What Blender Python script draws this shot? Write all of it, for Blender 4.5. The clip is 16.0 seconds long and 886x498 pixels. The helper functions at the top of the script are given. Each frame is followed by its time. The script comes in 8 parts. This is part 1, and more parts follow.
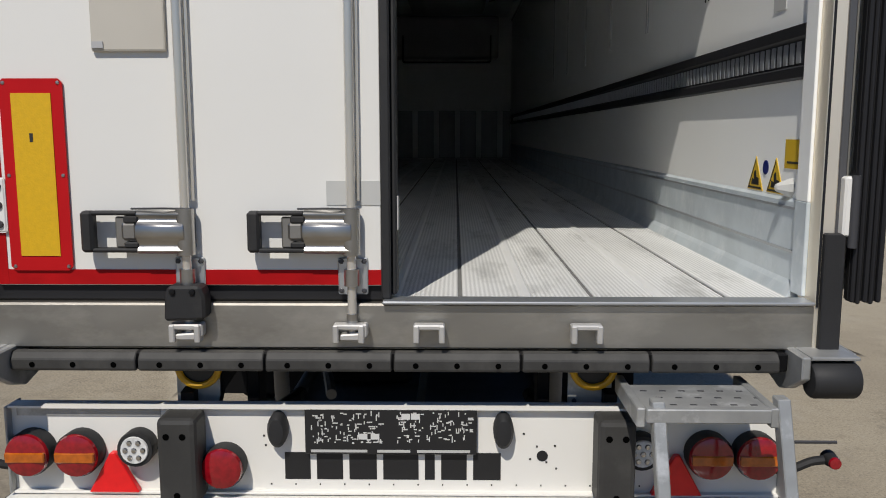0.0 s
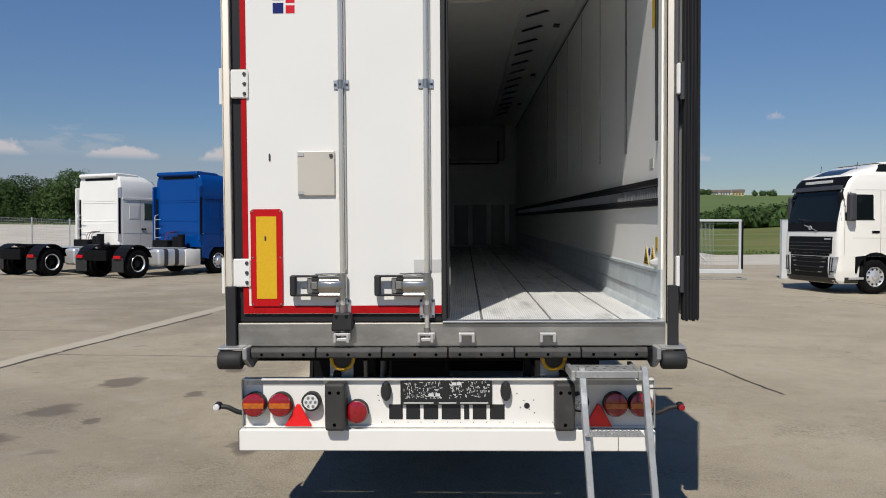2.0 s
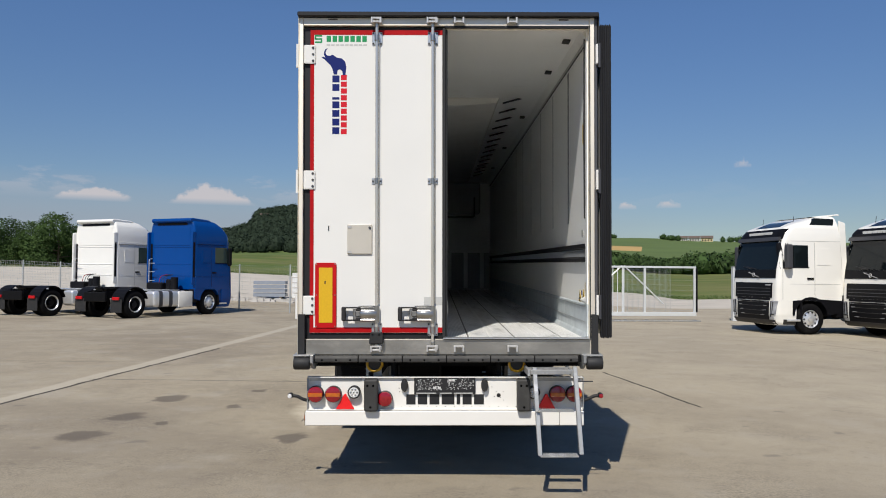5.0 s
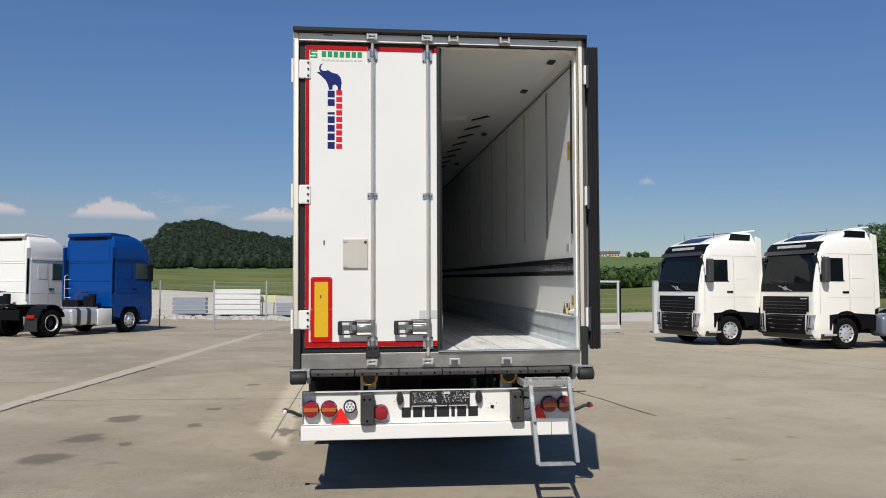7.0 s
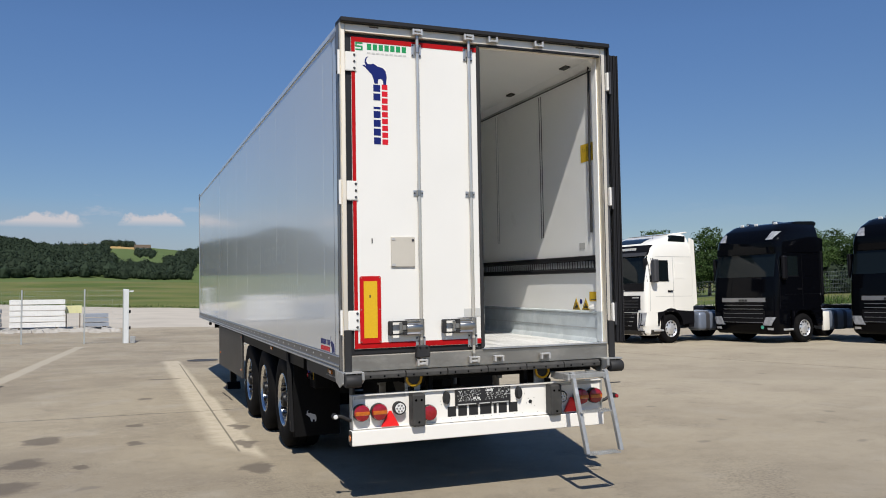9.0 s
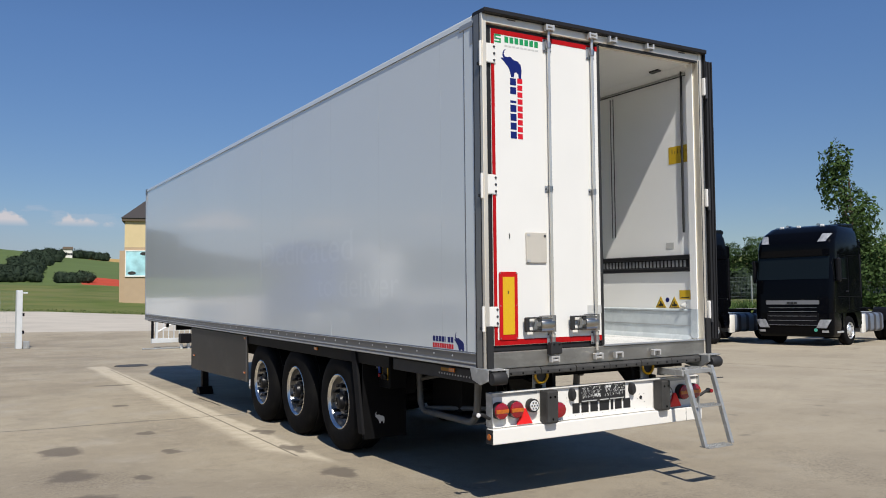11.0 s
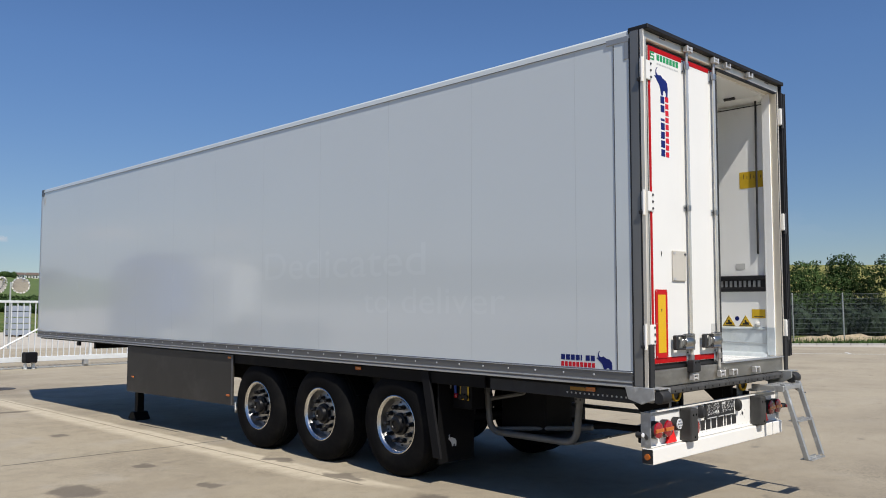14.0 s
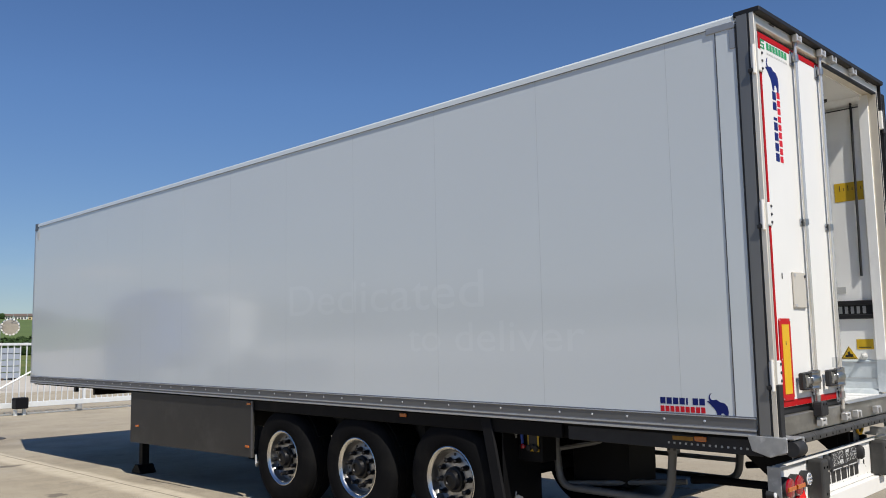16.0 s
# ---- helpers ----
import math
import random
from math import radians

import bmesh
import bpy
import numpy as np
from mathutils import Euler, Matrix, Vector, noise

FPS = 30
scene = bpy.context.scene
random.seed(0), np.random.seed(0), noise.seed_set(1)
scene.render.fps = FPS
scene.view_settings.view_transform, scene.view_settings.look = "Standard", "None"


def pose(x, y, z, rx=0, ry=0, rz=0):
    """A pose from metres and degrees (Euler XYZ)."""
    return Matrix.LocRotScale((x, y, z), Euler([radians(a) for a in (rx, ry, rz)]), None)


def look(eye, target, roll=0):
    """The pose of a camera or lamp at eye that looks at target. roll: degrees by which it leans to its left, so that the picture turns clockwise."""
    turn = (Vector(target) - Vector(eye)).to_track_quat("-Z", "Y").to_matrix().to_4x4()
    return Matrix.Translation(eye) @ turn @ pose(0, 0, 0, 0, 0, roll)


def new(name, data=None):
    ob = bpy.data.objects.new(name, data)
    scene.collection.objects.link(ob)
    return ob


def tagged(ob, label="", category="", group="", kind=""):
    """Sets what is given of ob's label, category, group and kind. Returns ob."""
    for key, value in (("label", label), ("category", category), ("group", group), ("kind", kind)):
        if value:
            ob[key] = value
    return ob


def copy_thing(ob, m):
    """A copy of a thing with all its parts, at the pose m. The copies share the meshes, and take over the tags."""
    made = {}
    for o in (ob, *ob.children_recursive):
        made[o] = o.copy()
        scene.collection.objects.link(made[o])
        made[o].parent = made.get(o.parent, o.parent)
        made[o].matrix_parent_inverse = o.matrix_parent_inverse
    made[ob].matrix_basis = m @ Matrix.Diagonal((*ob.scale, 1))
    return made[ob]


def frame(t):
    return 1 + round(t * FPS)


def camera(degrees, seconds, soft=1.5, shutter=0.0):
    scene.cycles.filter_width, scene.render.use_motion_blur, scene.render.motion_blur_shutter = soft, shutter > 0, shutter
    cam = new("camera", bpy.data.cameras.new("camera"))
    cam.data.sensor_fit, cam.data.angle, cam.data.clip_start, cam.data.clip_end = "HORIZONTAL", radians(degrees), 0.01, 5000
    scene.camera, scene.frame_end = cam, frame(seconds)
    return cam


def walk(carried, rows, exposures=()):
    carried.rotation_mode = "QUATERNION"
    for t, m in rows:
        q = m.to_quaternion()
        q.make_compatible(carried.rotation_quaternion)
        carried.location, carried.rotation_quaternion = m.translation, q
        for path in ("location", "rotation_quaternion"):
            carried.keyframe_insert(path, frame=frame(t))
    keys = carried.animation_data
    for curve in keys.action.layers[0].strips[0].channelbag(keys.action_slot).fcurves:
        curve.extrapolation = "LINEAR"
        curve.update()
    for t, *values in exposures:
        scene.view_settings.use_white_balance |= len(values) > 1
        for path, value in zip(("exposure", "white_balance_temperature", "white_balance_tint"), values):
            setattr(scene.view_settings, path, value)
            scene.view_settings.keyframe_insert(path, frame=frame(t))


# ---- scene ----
cam = camera(56.6, 16.0, soft=1.0)
PATH = [
    (0, (0.15, -2.366, 1.689), (0.122, -0.382, 1.437), 0.5),
    (0.5, (0.115, -3.043, 1.679), (0.034, -1.057, 1.457), 0.9),
    (1, (0.08, -3.613, 1.68), (-0.031, -1.625, 1.489), 0.3),
    (1.5, (0.075, -4.126, 1.703), (-0.018, -2.131, 1.595), -0.5),
    (2, (0.067, -4.629, 1.745), (0.014, -2.63, 1.701), 0.2),
    (2.5, (0.036, -5.14, 1.753), (-0.013, -3.141, 1.697), 0.3),
    (3, (0.044, -5.654, 1.756), (0.053, -3.655, 1.716), -0.0),
    (3.5, (-0.003, -6.125, 1.771), (0.035, -4.125, 1.791), -0.2),
    (4, (-0.069, -6.424, 1.8), (-0.051, -4.425, 1.855), 0.3),
    (4.2, (-0.081, -6.575, 1.785), (-0.072, -4.576, 1.846), 0.5),
    (6.3, (-0.269, -7.131, 1.758), (-0.2, -5.133, 1.824), 1.0),
    (6.5, (-0.392, -7.13, 1.753), (-0.287, -5.134, 1.83), 0.8),
    (7, (-0.811, -7.049, 1.75), (-0.587, -5.064, 1.852), 0.2),
    (7.5, (-1.314, -6.892, 1.71), (-0.942, -4.93, 1.821), 0.7),
    (8, (-1.864, -6.792, 1.719), (-1.318, -4.871, 1.833), -0.1),
    (8.5, (-2.375, -6.69, 1.683), (-1.716, -4.806, 1.809), -0.6),
    (9, (-2.931, -6.53, 1.69), (-2.209, -4.668, 1.805), -0.8),
    (9.5, (-3.455, -6.335, 1.695), (-2.649, -4.507, 1.797), -0.6),
    (10, (-3.999, -6.02, 1.684), (-3.091, -4.242, 1.805), -0.4),
    (10.2, (-4.195, -5.925, 1.666), (-3.272, -4.155, 1.781), -0.5),
    (12.3, (-6.034, -4.503, 1.632), (-4.782, -2.951, 1.787), -0.6),
    (12.5, (-6.237, -4.344, 1.633), (-4.951, -2.82, 1.781), -0.7),
    (13, (-6.584, -4.027, 1.663), (-5.249, -2.544, 1.798), -0.5),
    (13.5, (-6.761, -3.76, 1.645), (-5.403, -2.298, 1.779), -0.3),
    (14, (-6.946, -3.523, 1.659), (-5.549, -2.1, 1.821), -0.2),
    (14.5, (-7.076, -3.298, 1.674), (-5.654, -1.902, 1.839), -0.4),
    (15, (-7.004, -2.997, 1.683), (-5.585, -1.596, 1.839), -0.4),
    (15.5, (-6.898, -2.686, 1.698), (-5.478, -1.288, 1.876), -0.9),
    (16, (-6.634, -2.338, 1.708), (-5.227, -0.938, 1.95), -1.3),
]
walk(cam, [(t, look(eye, target, roll)) for t, eye, target, roll in PATH],
     [(0, -0.40), (0.5, -0.42), (1.5, -0.20), (4, -0.05), (7.5, -0.02), (9, 0.03), (10, 0.06), (12.5, 0.08), (14.5, 0.14), (16, 0.14)])

# ---- world, sun ----
SUN = Vector((0.29, 1.0, -1.29)).normalized()
world = bpy.data.worlds.new("sky")
scene.world = world
world.use_nodes = True
wt = world.node_tree
wt.nodes.clear()


def wn(kind, **sets):
    n = wt.nodes.new(kind)
    for k, v in sets.items():
        n.inputs[k].default_value = v
    return n


w_out = wt.nodes.new("ShaderNodeOutputWorld")
w_bg = wt.nodes.new("ShaderNodeBackground")
w_sky = wt.nodes.new("ShaderNodeTexSky")
w_sky.sky_type = "NISHITA"
w_sky.sun_disc = False
w_sky.sun_elevation = radians(51.1)
w_sky.sun_rotation = radians(196.2)
w_sky.altitude = 300
w_sky.air_density = 1.0
w_sky.dust_density = 0.1
w_sky.ozone_density = 2.2
w_bg.inputs["Strength"].default_value = 0.075
# fair-weather clouds low over the horizon
w_co = wt.nodes.new("ShaderNodeTexCoord")
w_map = wt.nodes.new("ShaderNodeMapping")
w_map.inputs["Scale"].default_value = (3.4, 3.4, 11.0)
w_noise = wn("ShaderNodeTexNoise", Scale=3.0, Detail=10.0, Roughness=0.56)
w_ramp = wt.nodes.new("ShaderNodeMapRange")
w_ramp.inputs["From Min"].default_value, w_ramp.inputs["From Max"].default_value = 0.535, 0.585
w_sep = wt.nodes.new("ShaderNodeSeparateXYZ")
w_low = wt.nodes.new("ShaderNodeMapRange")
w_low.inputs["From Min"].default_value, w_low.inputs["From Max"].default_value = 0.122, 0.110
w_mul = wt.nodes.new("ShaderNodeMath")
w_mul.operation = "MULTIPLY"
w_mul2 = wt.nodes.new("ShaderNodeMath")
w_mul2.operation = "MULTIPLY"
w_mul2.inputs[1].default_value = 0.22
w_mix = wt.nodes.new("ShaderNodeMix")
w_mix.data_type = "RGBA"
w_mix.inputs["B"].default_value = (8.2, 7.7, 7.9, 1)
L = wt.links.new
L(w_co.outputs["Generated"], w_map.inputs["Vector"])
L(w_map.outputs["Vector"], w_noise.inputs["Vector"])
w_base = wt.nodes.new("ShaderNodeMapRange")
w_base.inputs["From Min"].default_value, w_base.inputs["From Max"].default_value = 0.088, 0.116
w_base.inputs["To Min"].default_value, w_base.inputs["To Max"].default_value = 0.07, -0.09
w_sum = wt.nodes.new("ShaderNodeMath")
L(w_noise.outputs["Fac"], w_sum.inputs[0])
L(w_base.outputs[0], w_sum.inputs[1])
L(w_sum.outputs[0], w_ramp.inputs["Value"])
L(w_co.outputs["Generated"], w_sep.inputs[0])
L(w_sep.outputs["Z"], w_low.inputs["Value"])
L(w_sep.outputs["Z"], w_base.inputs["Value"])
w_bot = wt.nodes.new("ShaderNodeMapRange")
w_bot.inputs["From Min"].default_value, w_bot.inputs["From Max"].default_value = 0.080, 0.094
L(w_sep.outputs["Z"], w_bot.inputs["Value"])
w_flat = wt.nodes.new("ShaderNodeMath")
w_flat.operation = "MULTIPLY"
L(w_ramp.outputs[0], w_flat.inputs[0])
L(w_bot.outputs[0], w_flat.inputs[1])
L(w_flat.outputs[0], w_mul.inputs[0])
L(w_low.outputs[0], w_mul.inputs[1])
# the cloud bank lies in one quarter of the sky
w_side = wt.nodes.new("ShaderNodeMapRange")
w_side.inputs["From Min"].default_value, w_side.inputs["From Max"].default_value = 0.30, -0.05
w_side.inputs["To Min"].default_value = 0.12
L(w_sep.outputs["X"], w_side.inputs["Value"])
w_mul3 = wt.nodes.new("ShaderNodeMath")
w_mul3.operation = "MULTIPLY"
L(w_mul.outputs[0], w_mul3.inputs[0])
L(w_side.outputs[0], w_mul3.inputs[1])
L(w_mul3.outputs[0], w_mul2.inputs[0])
w_sat = wt.nodes.new("ShaderNodeHueSaturation")
w_sat.inputs["Saturation"].default_value = 1.12
w_sat.inputs["Hue"].default_value = 0.507


def wm(op, a, b=None, clamp=False):
    n = wt.nodes.new("ShaderNodeMath")
    n.operation, n.use_clamp = op, clamp
    for i, v in enumerate((a, b)):
        if isinstance(v, (int, float)):
            n.inputs[i].default_value = v
        elif v is not None:
            L(v, n.inputs[i])
    return n.outputs[0]


# single cumulus clouds: bearing and half width in degrees, height of the flat base and of the dome
w_az = wm("ARCTAN2", w_sep.outputs["X"], w_sep.outputs["Y"])
w_puff = wn("ShaderNodeTexNoise", Scale=34.0, Detail=8.0, Roughness=0.62)
L(w_co.outputs["Generated"], w_puff.inputs["Vector"])
w_lump = wm("MULTIPLY", wm("SUBTRACT", w_puff.outputs["Fac"], 0.5), 0.045)
w_all = w_mul2.outputs[0]
for c_az, c_half, c_base, c_high in ((-30.0, 2.0, 0.082, 0.013), (-22.8, 2.5, 0.082, 0.016), (-15.4, 3.1, 0.082, 0.017), (-5.0, 2.7, 0.084, 0.015), (1.6, 2.5, 0.087, 0.013), (6.8, 2.2, 0.088, 0.010), (13.0, 0.7, 0.082, 0.006), (15.7, 0.9, 0.083, 0.007), (20.4, 0.6, 0.128, 0.004)):
    c_d = wm("MULTIPLY", wm("SUBTRACT", w_az, radians(c_az)), 1 / radians(c_half))
    c_e = wm("SUBTRACT", 1.0, wm("MULTIPLY", c_d, c_d))
    c_top = wm("ADD", wm("MULTIPLY", c_e, c_high), wm("ADD", w_lump, c_base))
    c_m = wm("MULTIPLY", wm("MULTIPLY", wm("SUBTRACT", c_top, w_sep.outputs["Z"]), 190.0, True), wm("MULTIPLY", wm("SUBTRACT", w_sep.outputs["Z"], c_base - 0.003), 130.0, True))
    c_m = wm("MULTIPLY", c_m, wm("MULTIPLY", c_e, 2.5, True))
    w_all = wm("MAXIMUM", w_all, wm("MULTIPLY", c_m, 0.85))
L(w_all, w_mix.inputs["Factor"])
L(w_sky.outputs["Color"], w_sat.inputs["Color"])
w_tint = wt.nodes.new("ShaderNodeMix")
w_tint.data_type, w_tint.blend_type = "RGBA", "MULTIPLY"
w_tint.inputs["Factor"].default_value = 1.0
w_grad = wt.nodes.new("ShaderNodeMapRange")
w_grad.inputs["From Min"].default_value, w_grad.inputs["From Max"].default_value = 0.04, 0.30
L(w_sep.outputs["Z"], w_grad.inputs["Value"])
w_shade = wt.nodes.new("ShaderNodeMix")
w_shade.data_type = "RGBA"
w_shade.inputs["A"].default_value = (0.74, 0.77, 0.84, 1)
w_shade.inputs["B"].default_value = (0.97, 1.10, 1.22, 1)
L(w_grad.outputs[0], w_shade.inputs["Factor"])
L(w_shade.outputs["Result"], w_tint.inputs["B"])
L(w_sat.outputs["Color"], w_tint.inputs["A"])
# thin pale haze under the clouds
w_haze = wt.nodes.new("ShaderNodeMapRange")
w_haze.inputs["From Min"].default_value, w_haze.inputs["From Max"].default_value = 0.115, 0.06
w_haze.inputs["To Max"].default_value = 0.7
L(w_sep.outputs["Z"], w_haze.inputs["Value"])
w_hz2 = wt.nodes.new("ShaderNodeMath")
w_hz2.operation = "MULTIPLY"
L(w_haze.outputs[0], w_hz2.inputs[0])
L(w_side.outputs[0], w_hz2.inputs[1])
w_mix2 = wt.nodes.new("ShaderNodeMix")
w_mix2.data_type = "RGBA"
w_mix2.inputs["B"].default_value = (4.2, 4.8, 6.0, 1)
L(w_hz2.outputs[0], w_mix2.inputs["Factor"])
L(w_tint.outputs["Result"], w_mix2.inputs["A"])
L(w_mix2.outputs["Result"], w_mix.inputs["A"])
L(w_mix.outputs["Result"], w_bg.inputs["Color"])
L(w_bg.outputs["Background"], w_out.inputs["Surface"])

sun_data = bpy.data.lights.new("sun", "SUN")
sun_data.energy, sun_data.angle, sun_data.color = 4.9, radians(0.53), (1.0, 0.95, 0.87)
sun = new("sun", sun_data)
sun.matrix_world = look((0, 0, 50), Vector((0, 0, 50)) + SUN)

# ---- materials ----


def mat(name, base, rough=0.5, metal=0.0, var=0.08, scale=4.0, bump=0.0, bscale=60.0, dirt_or_sheen=None, dscale=1.2, dlo=0.52, dhi=0.75, coat=0.0, vary=0.0, spec=0.5, stretch=(1, 1, 1), rvar=0.0):
    """Principled surface with broad tone variation, optional stains or painted sheen, fine relief and per-object
    variation.
    """
    m = bpy.data.materials.new(name)
    m.use_nodes = True
    t = m.node_tree
    b = t.nodes["Principled BSDF"]
    b.inputs["Roughness"].default_value = rough
    b.inputs["Metallic"].default_value = metal
    b.inputs["Coat Weight"].default_value = coat
    b.inputs["Coat Roughness"].default_value = 0.06
    b.inputs["Specular IOR Level"].default_value = spec
    co = t.nodes.new("ShaderNodeTexCoord")
    mp = t.nodes.new("ShaderNodeMapping")
    mp.inputs["Scale"].default_value = stretch
    t.links.new(co.outputs["Object"], mp.inputs["Vector"])
    n1 = t.nodes.new("ShaderNodeTexNoise")
    n1.inputs["Scale"].default_value, n1.inputs["Detail"].default_value = scale, 6.0
    t.links.new(mp.outputs["Vector"], n1.inputs["Vector"])
    hsv = t.nodes.new("ShaderNodeHueSaturation")
    hsv.inputs["Color"].default_value = (*base, 1)
    mr = t.nodes.new("ShaderNodeMapRange")
    mr.inputs["To Min"].default_value, mr.inputs["To Max"].default_value = 1 - 1.8 * var, 1 + 1.8 * var
    t.links.new(n1.outputs["Fac"], mr.inputs["Value"])
    val = mr.outputs[0]
    if vary:
        oi = t.nodes.new("ShaderNodeObjectInfo")
        mr2 = t.nodes.new("ShaderNodeMapRange")
        mr2.inputs["To Min"].default_value, mr2.inputs["To Max"].default_value = 1 - vary, 1 + vary
        t.links.new(oi.outputs["Random"], mr2.inputs["Value"])
        mm = t.nodes.new("ShaderNodeMath")
        mm.operation = "MULTIPLY"
        t.links.new(val, mm.inputs[0])
        t.links.new(mr2.outputs[0], mm.inputs[1])
        val = mm.outputs[0]
    t.links.new(val, hsv.inputs["Value"])
    col = hsv.outputs["Color"]
    if dirt_or_sheen:
        n2 = t.nodes.new("ShaderNodeTexNoise")
        n2.inputs["Scale"].default_value, n2.inputs["Detail"].default_value, n2.inputs["Roughness"].default_value = dscale, 8.0, 0.65
        t.links.new(mp.outputs["Vector"], n2.inputs["Vector"])
        dm = t.nodes.new("ShaderNodeMapRange")
        dm.inputs["From Min"].default_value, dm.inputs["From Max"].default_value = dlo, dhi
        t.links.new(n2.outputs["Fac"], dm.inputs["Value"])
        mx = t.nodes.new("ShaderNodeMix")
        mx.data_type = "RGBA"
        mx.inputs["B"].default_value = (*dirt_or_sheen, 1)
        t.links.new(dm.outputs[0], mx.inputs["Factor"])
        t.links.new(col, mx.inputs["A"])
        col = mx.outputs["Result"]
    t.links.new(col, b.inputs["Base Color"])
    if rvar:
        rr = t.nodes.new("ShaderNodeMapRange")
        rr.inputs["To Min"].default_value, rr.inputs["To Max"].default_value = max(0.02, rough - rvar), min(1, rough + rvar)
        t.links.new(n1.outputs["Fac"], rr.inputs["Value"])
        t.links.new(rr.outputs[0], b.inputs["Roughness"])
    if bump:
        n3 = t.nodes.new("ShaderNodeTexNoise")
        n3.inputs["Scale"].default_value, n3.inputs["Detail"].default_value = bscale, 4.0
        t.links.new(mp.outputs["Vector"], n3.inputs["Vector"])
        bp = t.nodes.new("ShaderNodeBump")
        bp.inputs["Strength"].default_value, bp.inputs["Distance"].default_value = bump, 0.01
        t.links.new(n3.outputs["Fac"], bp.inputs["Height"])
        t.links.new(bp.outputs["Normal"], b.inputs["Normal"])
    return m


M_DOOR = mat("white_grp", (0.745, 0.735, 0.70), 0.32, var=0.03, scale=1.5, bump=0.03, bscale=25)
M_SIDE = mat("grey_white_panel", (0.645, 0.690, 0.700), 0.12, var=0.012, scale=0.7, bump=0.010, bscale=3.0, coat=0.5, rvar=0.04)
M_SEAM = mat("panel_seam", (0.545, 0.585, 0.595), 0.12, var=0.02, coat=0.5)
M_INNER = mat("inner_white_liner", (0.92, 0.92, 0.89), 0.38, var=0.03, scale=1.2, dirt_or_sheen=(0.72, 0.71, 0.68), dscale=2.2, dlo=0.62, dhi=0.9)
# cloudy tone and paler patches paint the sill's blurred reflections into its colour
M_STEEL = mat("brushed_stainless", (0.40, 0.38, 0.34), 0.50, metal=1.0, var=0.2, scale=1.6, bump=0.05, bscale=160, dirt_or_sheen=(0.60, 0.57, 0.51), dscale=1.4, dlo=0.48, dhi=0.70, stretch=(1.4, 1, 3), rvar=0.10)
M_POST = mat("stainless_post_metal", (0.86, 0.80, 0.69), 0.60, metal=1.0, var=0.10, scale=3, stretch=(1, 1, 0.3), rvar=0.06)
M_CHROME = mat("zinc_plated_steel", (0.47, 0.455, 0.43), 0.34, metal=1.0, var=0.14, scale=9, rvar=0.08)
M_ZINC = mat("bright_zinc_casting", (0.60, 0.59, 0.57), 0.38, metal=0.55, var=0.14, scale=14, rvar=0.08)
M_ALU = mat("aluminium_rail", (0.56, 0.58, 0.60), 0.36, metal=0.8, var=0.05, scale=3)
M_GALV = mat("galvanised_steel", (0.37, 0.375, 0.37), 0.45, metal=0.5, var=0.16, scale=14, bump=0.05, bscale=90, dirt_or_sheen=(0.60, 0.605, 0.60), dscale=9, dlo=0.55, dhi=0.7)
M_KICK = mat("galvanised_kick_plate", (0.62, 0.68, 0.71), 0.42, metal=0.25, var=0.12, scale=6, dirt_or_sheen=(0.76, 0.80, 0.82), dscale=8, dlo=0.5, dhi=0.72)
M_FLOOR = mat("aluminium_chequer_floor", (0.88, 0.88, 0.86), 0.40, metal=0.15, var=0.14, scale=2.0, bump=0.5, bscale=140, dirt_or_sheen=(0.48, 0.48, 0.46), dscale=3.0, stretch=(2.4, 0.5, 1))
_t = M_FLOOR.node_tree
_b = _t.nodes["Principled BSDF"]
_w = _t.nodes.new("ShaderNodeTexWave")
_w.inputs["Scale"].default_value = 22.0
_c = _t.nodes.new("ShaderNodeTexCoord")
_t.links.new(_c.outputs["Object"], _w.inputs["Vector"])
_r = _t.nodes.new("ShaderNodeMapRange")
_r.inputs["To Min"].default_value, _r.inputs["To Max"].default_value = 0.80, 1.06
_t.links.new(_w.outputs["Fac"], _r.inputs["Value"])
_x = _t.nodes.new("ShaderNodeMix")
_x.data_type, _x.blend_type = "RGBA", "MULTIPLY"
_x.inputs["Factor"].default_value = 1.0
_t.links.new(_b.inputs["Base Color"].links[0].from_socket, _x.inputs["A"])
_t.links.new(_r.outputs[0], _x.inputs["B"])
_t.links.new(_x.outputs["Result"], _b.inputs["Base Color"])
M_FLOORHI = mat("worn_bright_aluminium", (0.93, 0.93, 0.91), 0.32, metal=0.2, var=0.08, scale=4, stretch=(3, 0.4, 1))
M_RUBBER = mat("black_rubber", (0.022, 0.022, 0.023), 0.62, var=0.15, scale=6, bump=0.05, bscale=120, dirt_or_sheen=(0.05, 0.047, 0.043), dscale=4, dlo=0.55, dhi=0.8, spec=0.35)
M_GASKET = mat("dark_gasket", (0.016, 0.016, 0.018), 0.5, var=0.1, scale=8, spec=0.3)
M_DKGREY = mat("dark_grey_post", (0.075, 0.075, 0.08), 0.4, var=0.08, scale=4, coat=0.2)
M_SKIRT = mat("grey_plastic_skirt", (0.036, 0.034, 0.031), 0.5, var=0.16, scale=2.5, dirt_or_sheen=(0.070, 0.066, 0.060), dscale=2.0, dlo=0.55, dhi=0.85, spec=0.32)
M_CHASSIS = mat("black_chassis_paint", (0.005, 0.005, 0.0055), 0.55, var=0.2, scale=5, dirt_or_sheen=(0.014, 0.013, 0.011), dscale=3, dlo=0.55, dhi=0.8, spec=0.12)
M_RED = mat("red_reflective_tape", (0.38, 0.005, 0.007), 0.5, var=0.16, scale=14, bump=0.25, bscale=12, spec=0.15)
M_REDPL = mat("red_plate_border", (0.46, 0.007, 0.010), 0.4, var=0.06, scale=9, spec=0.2)
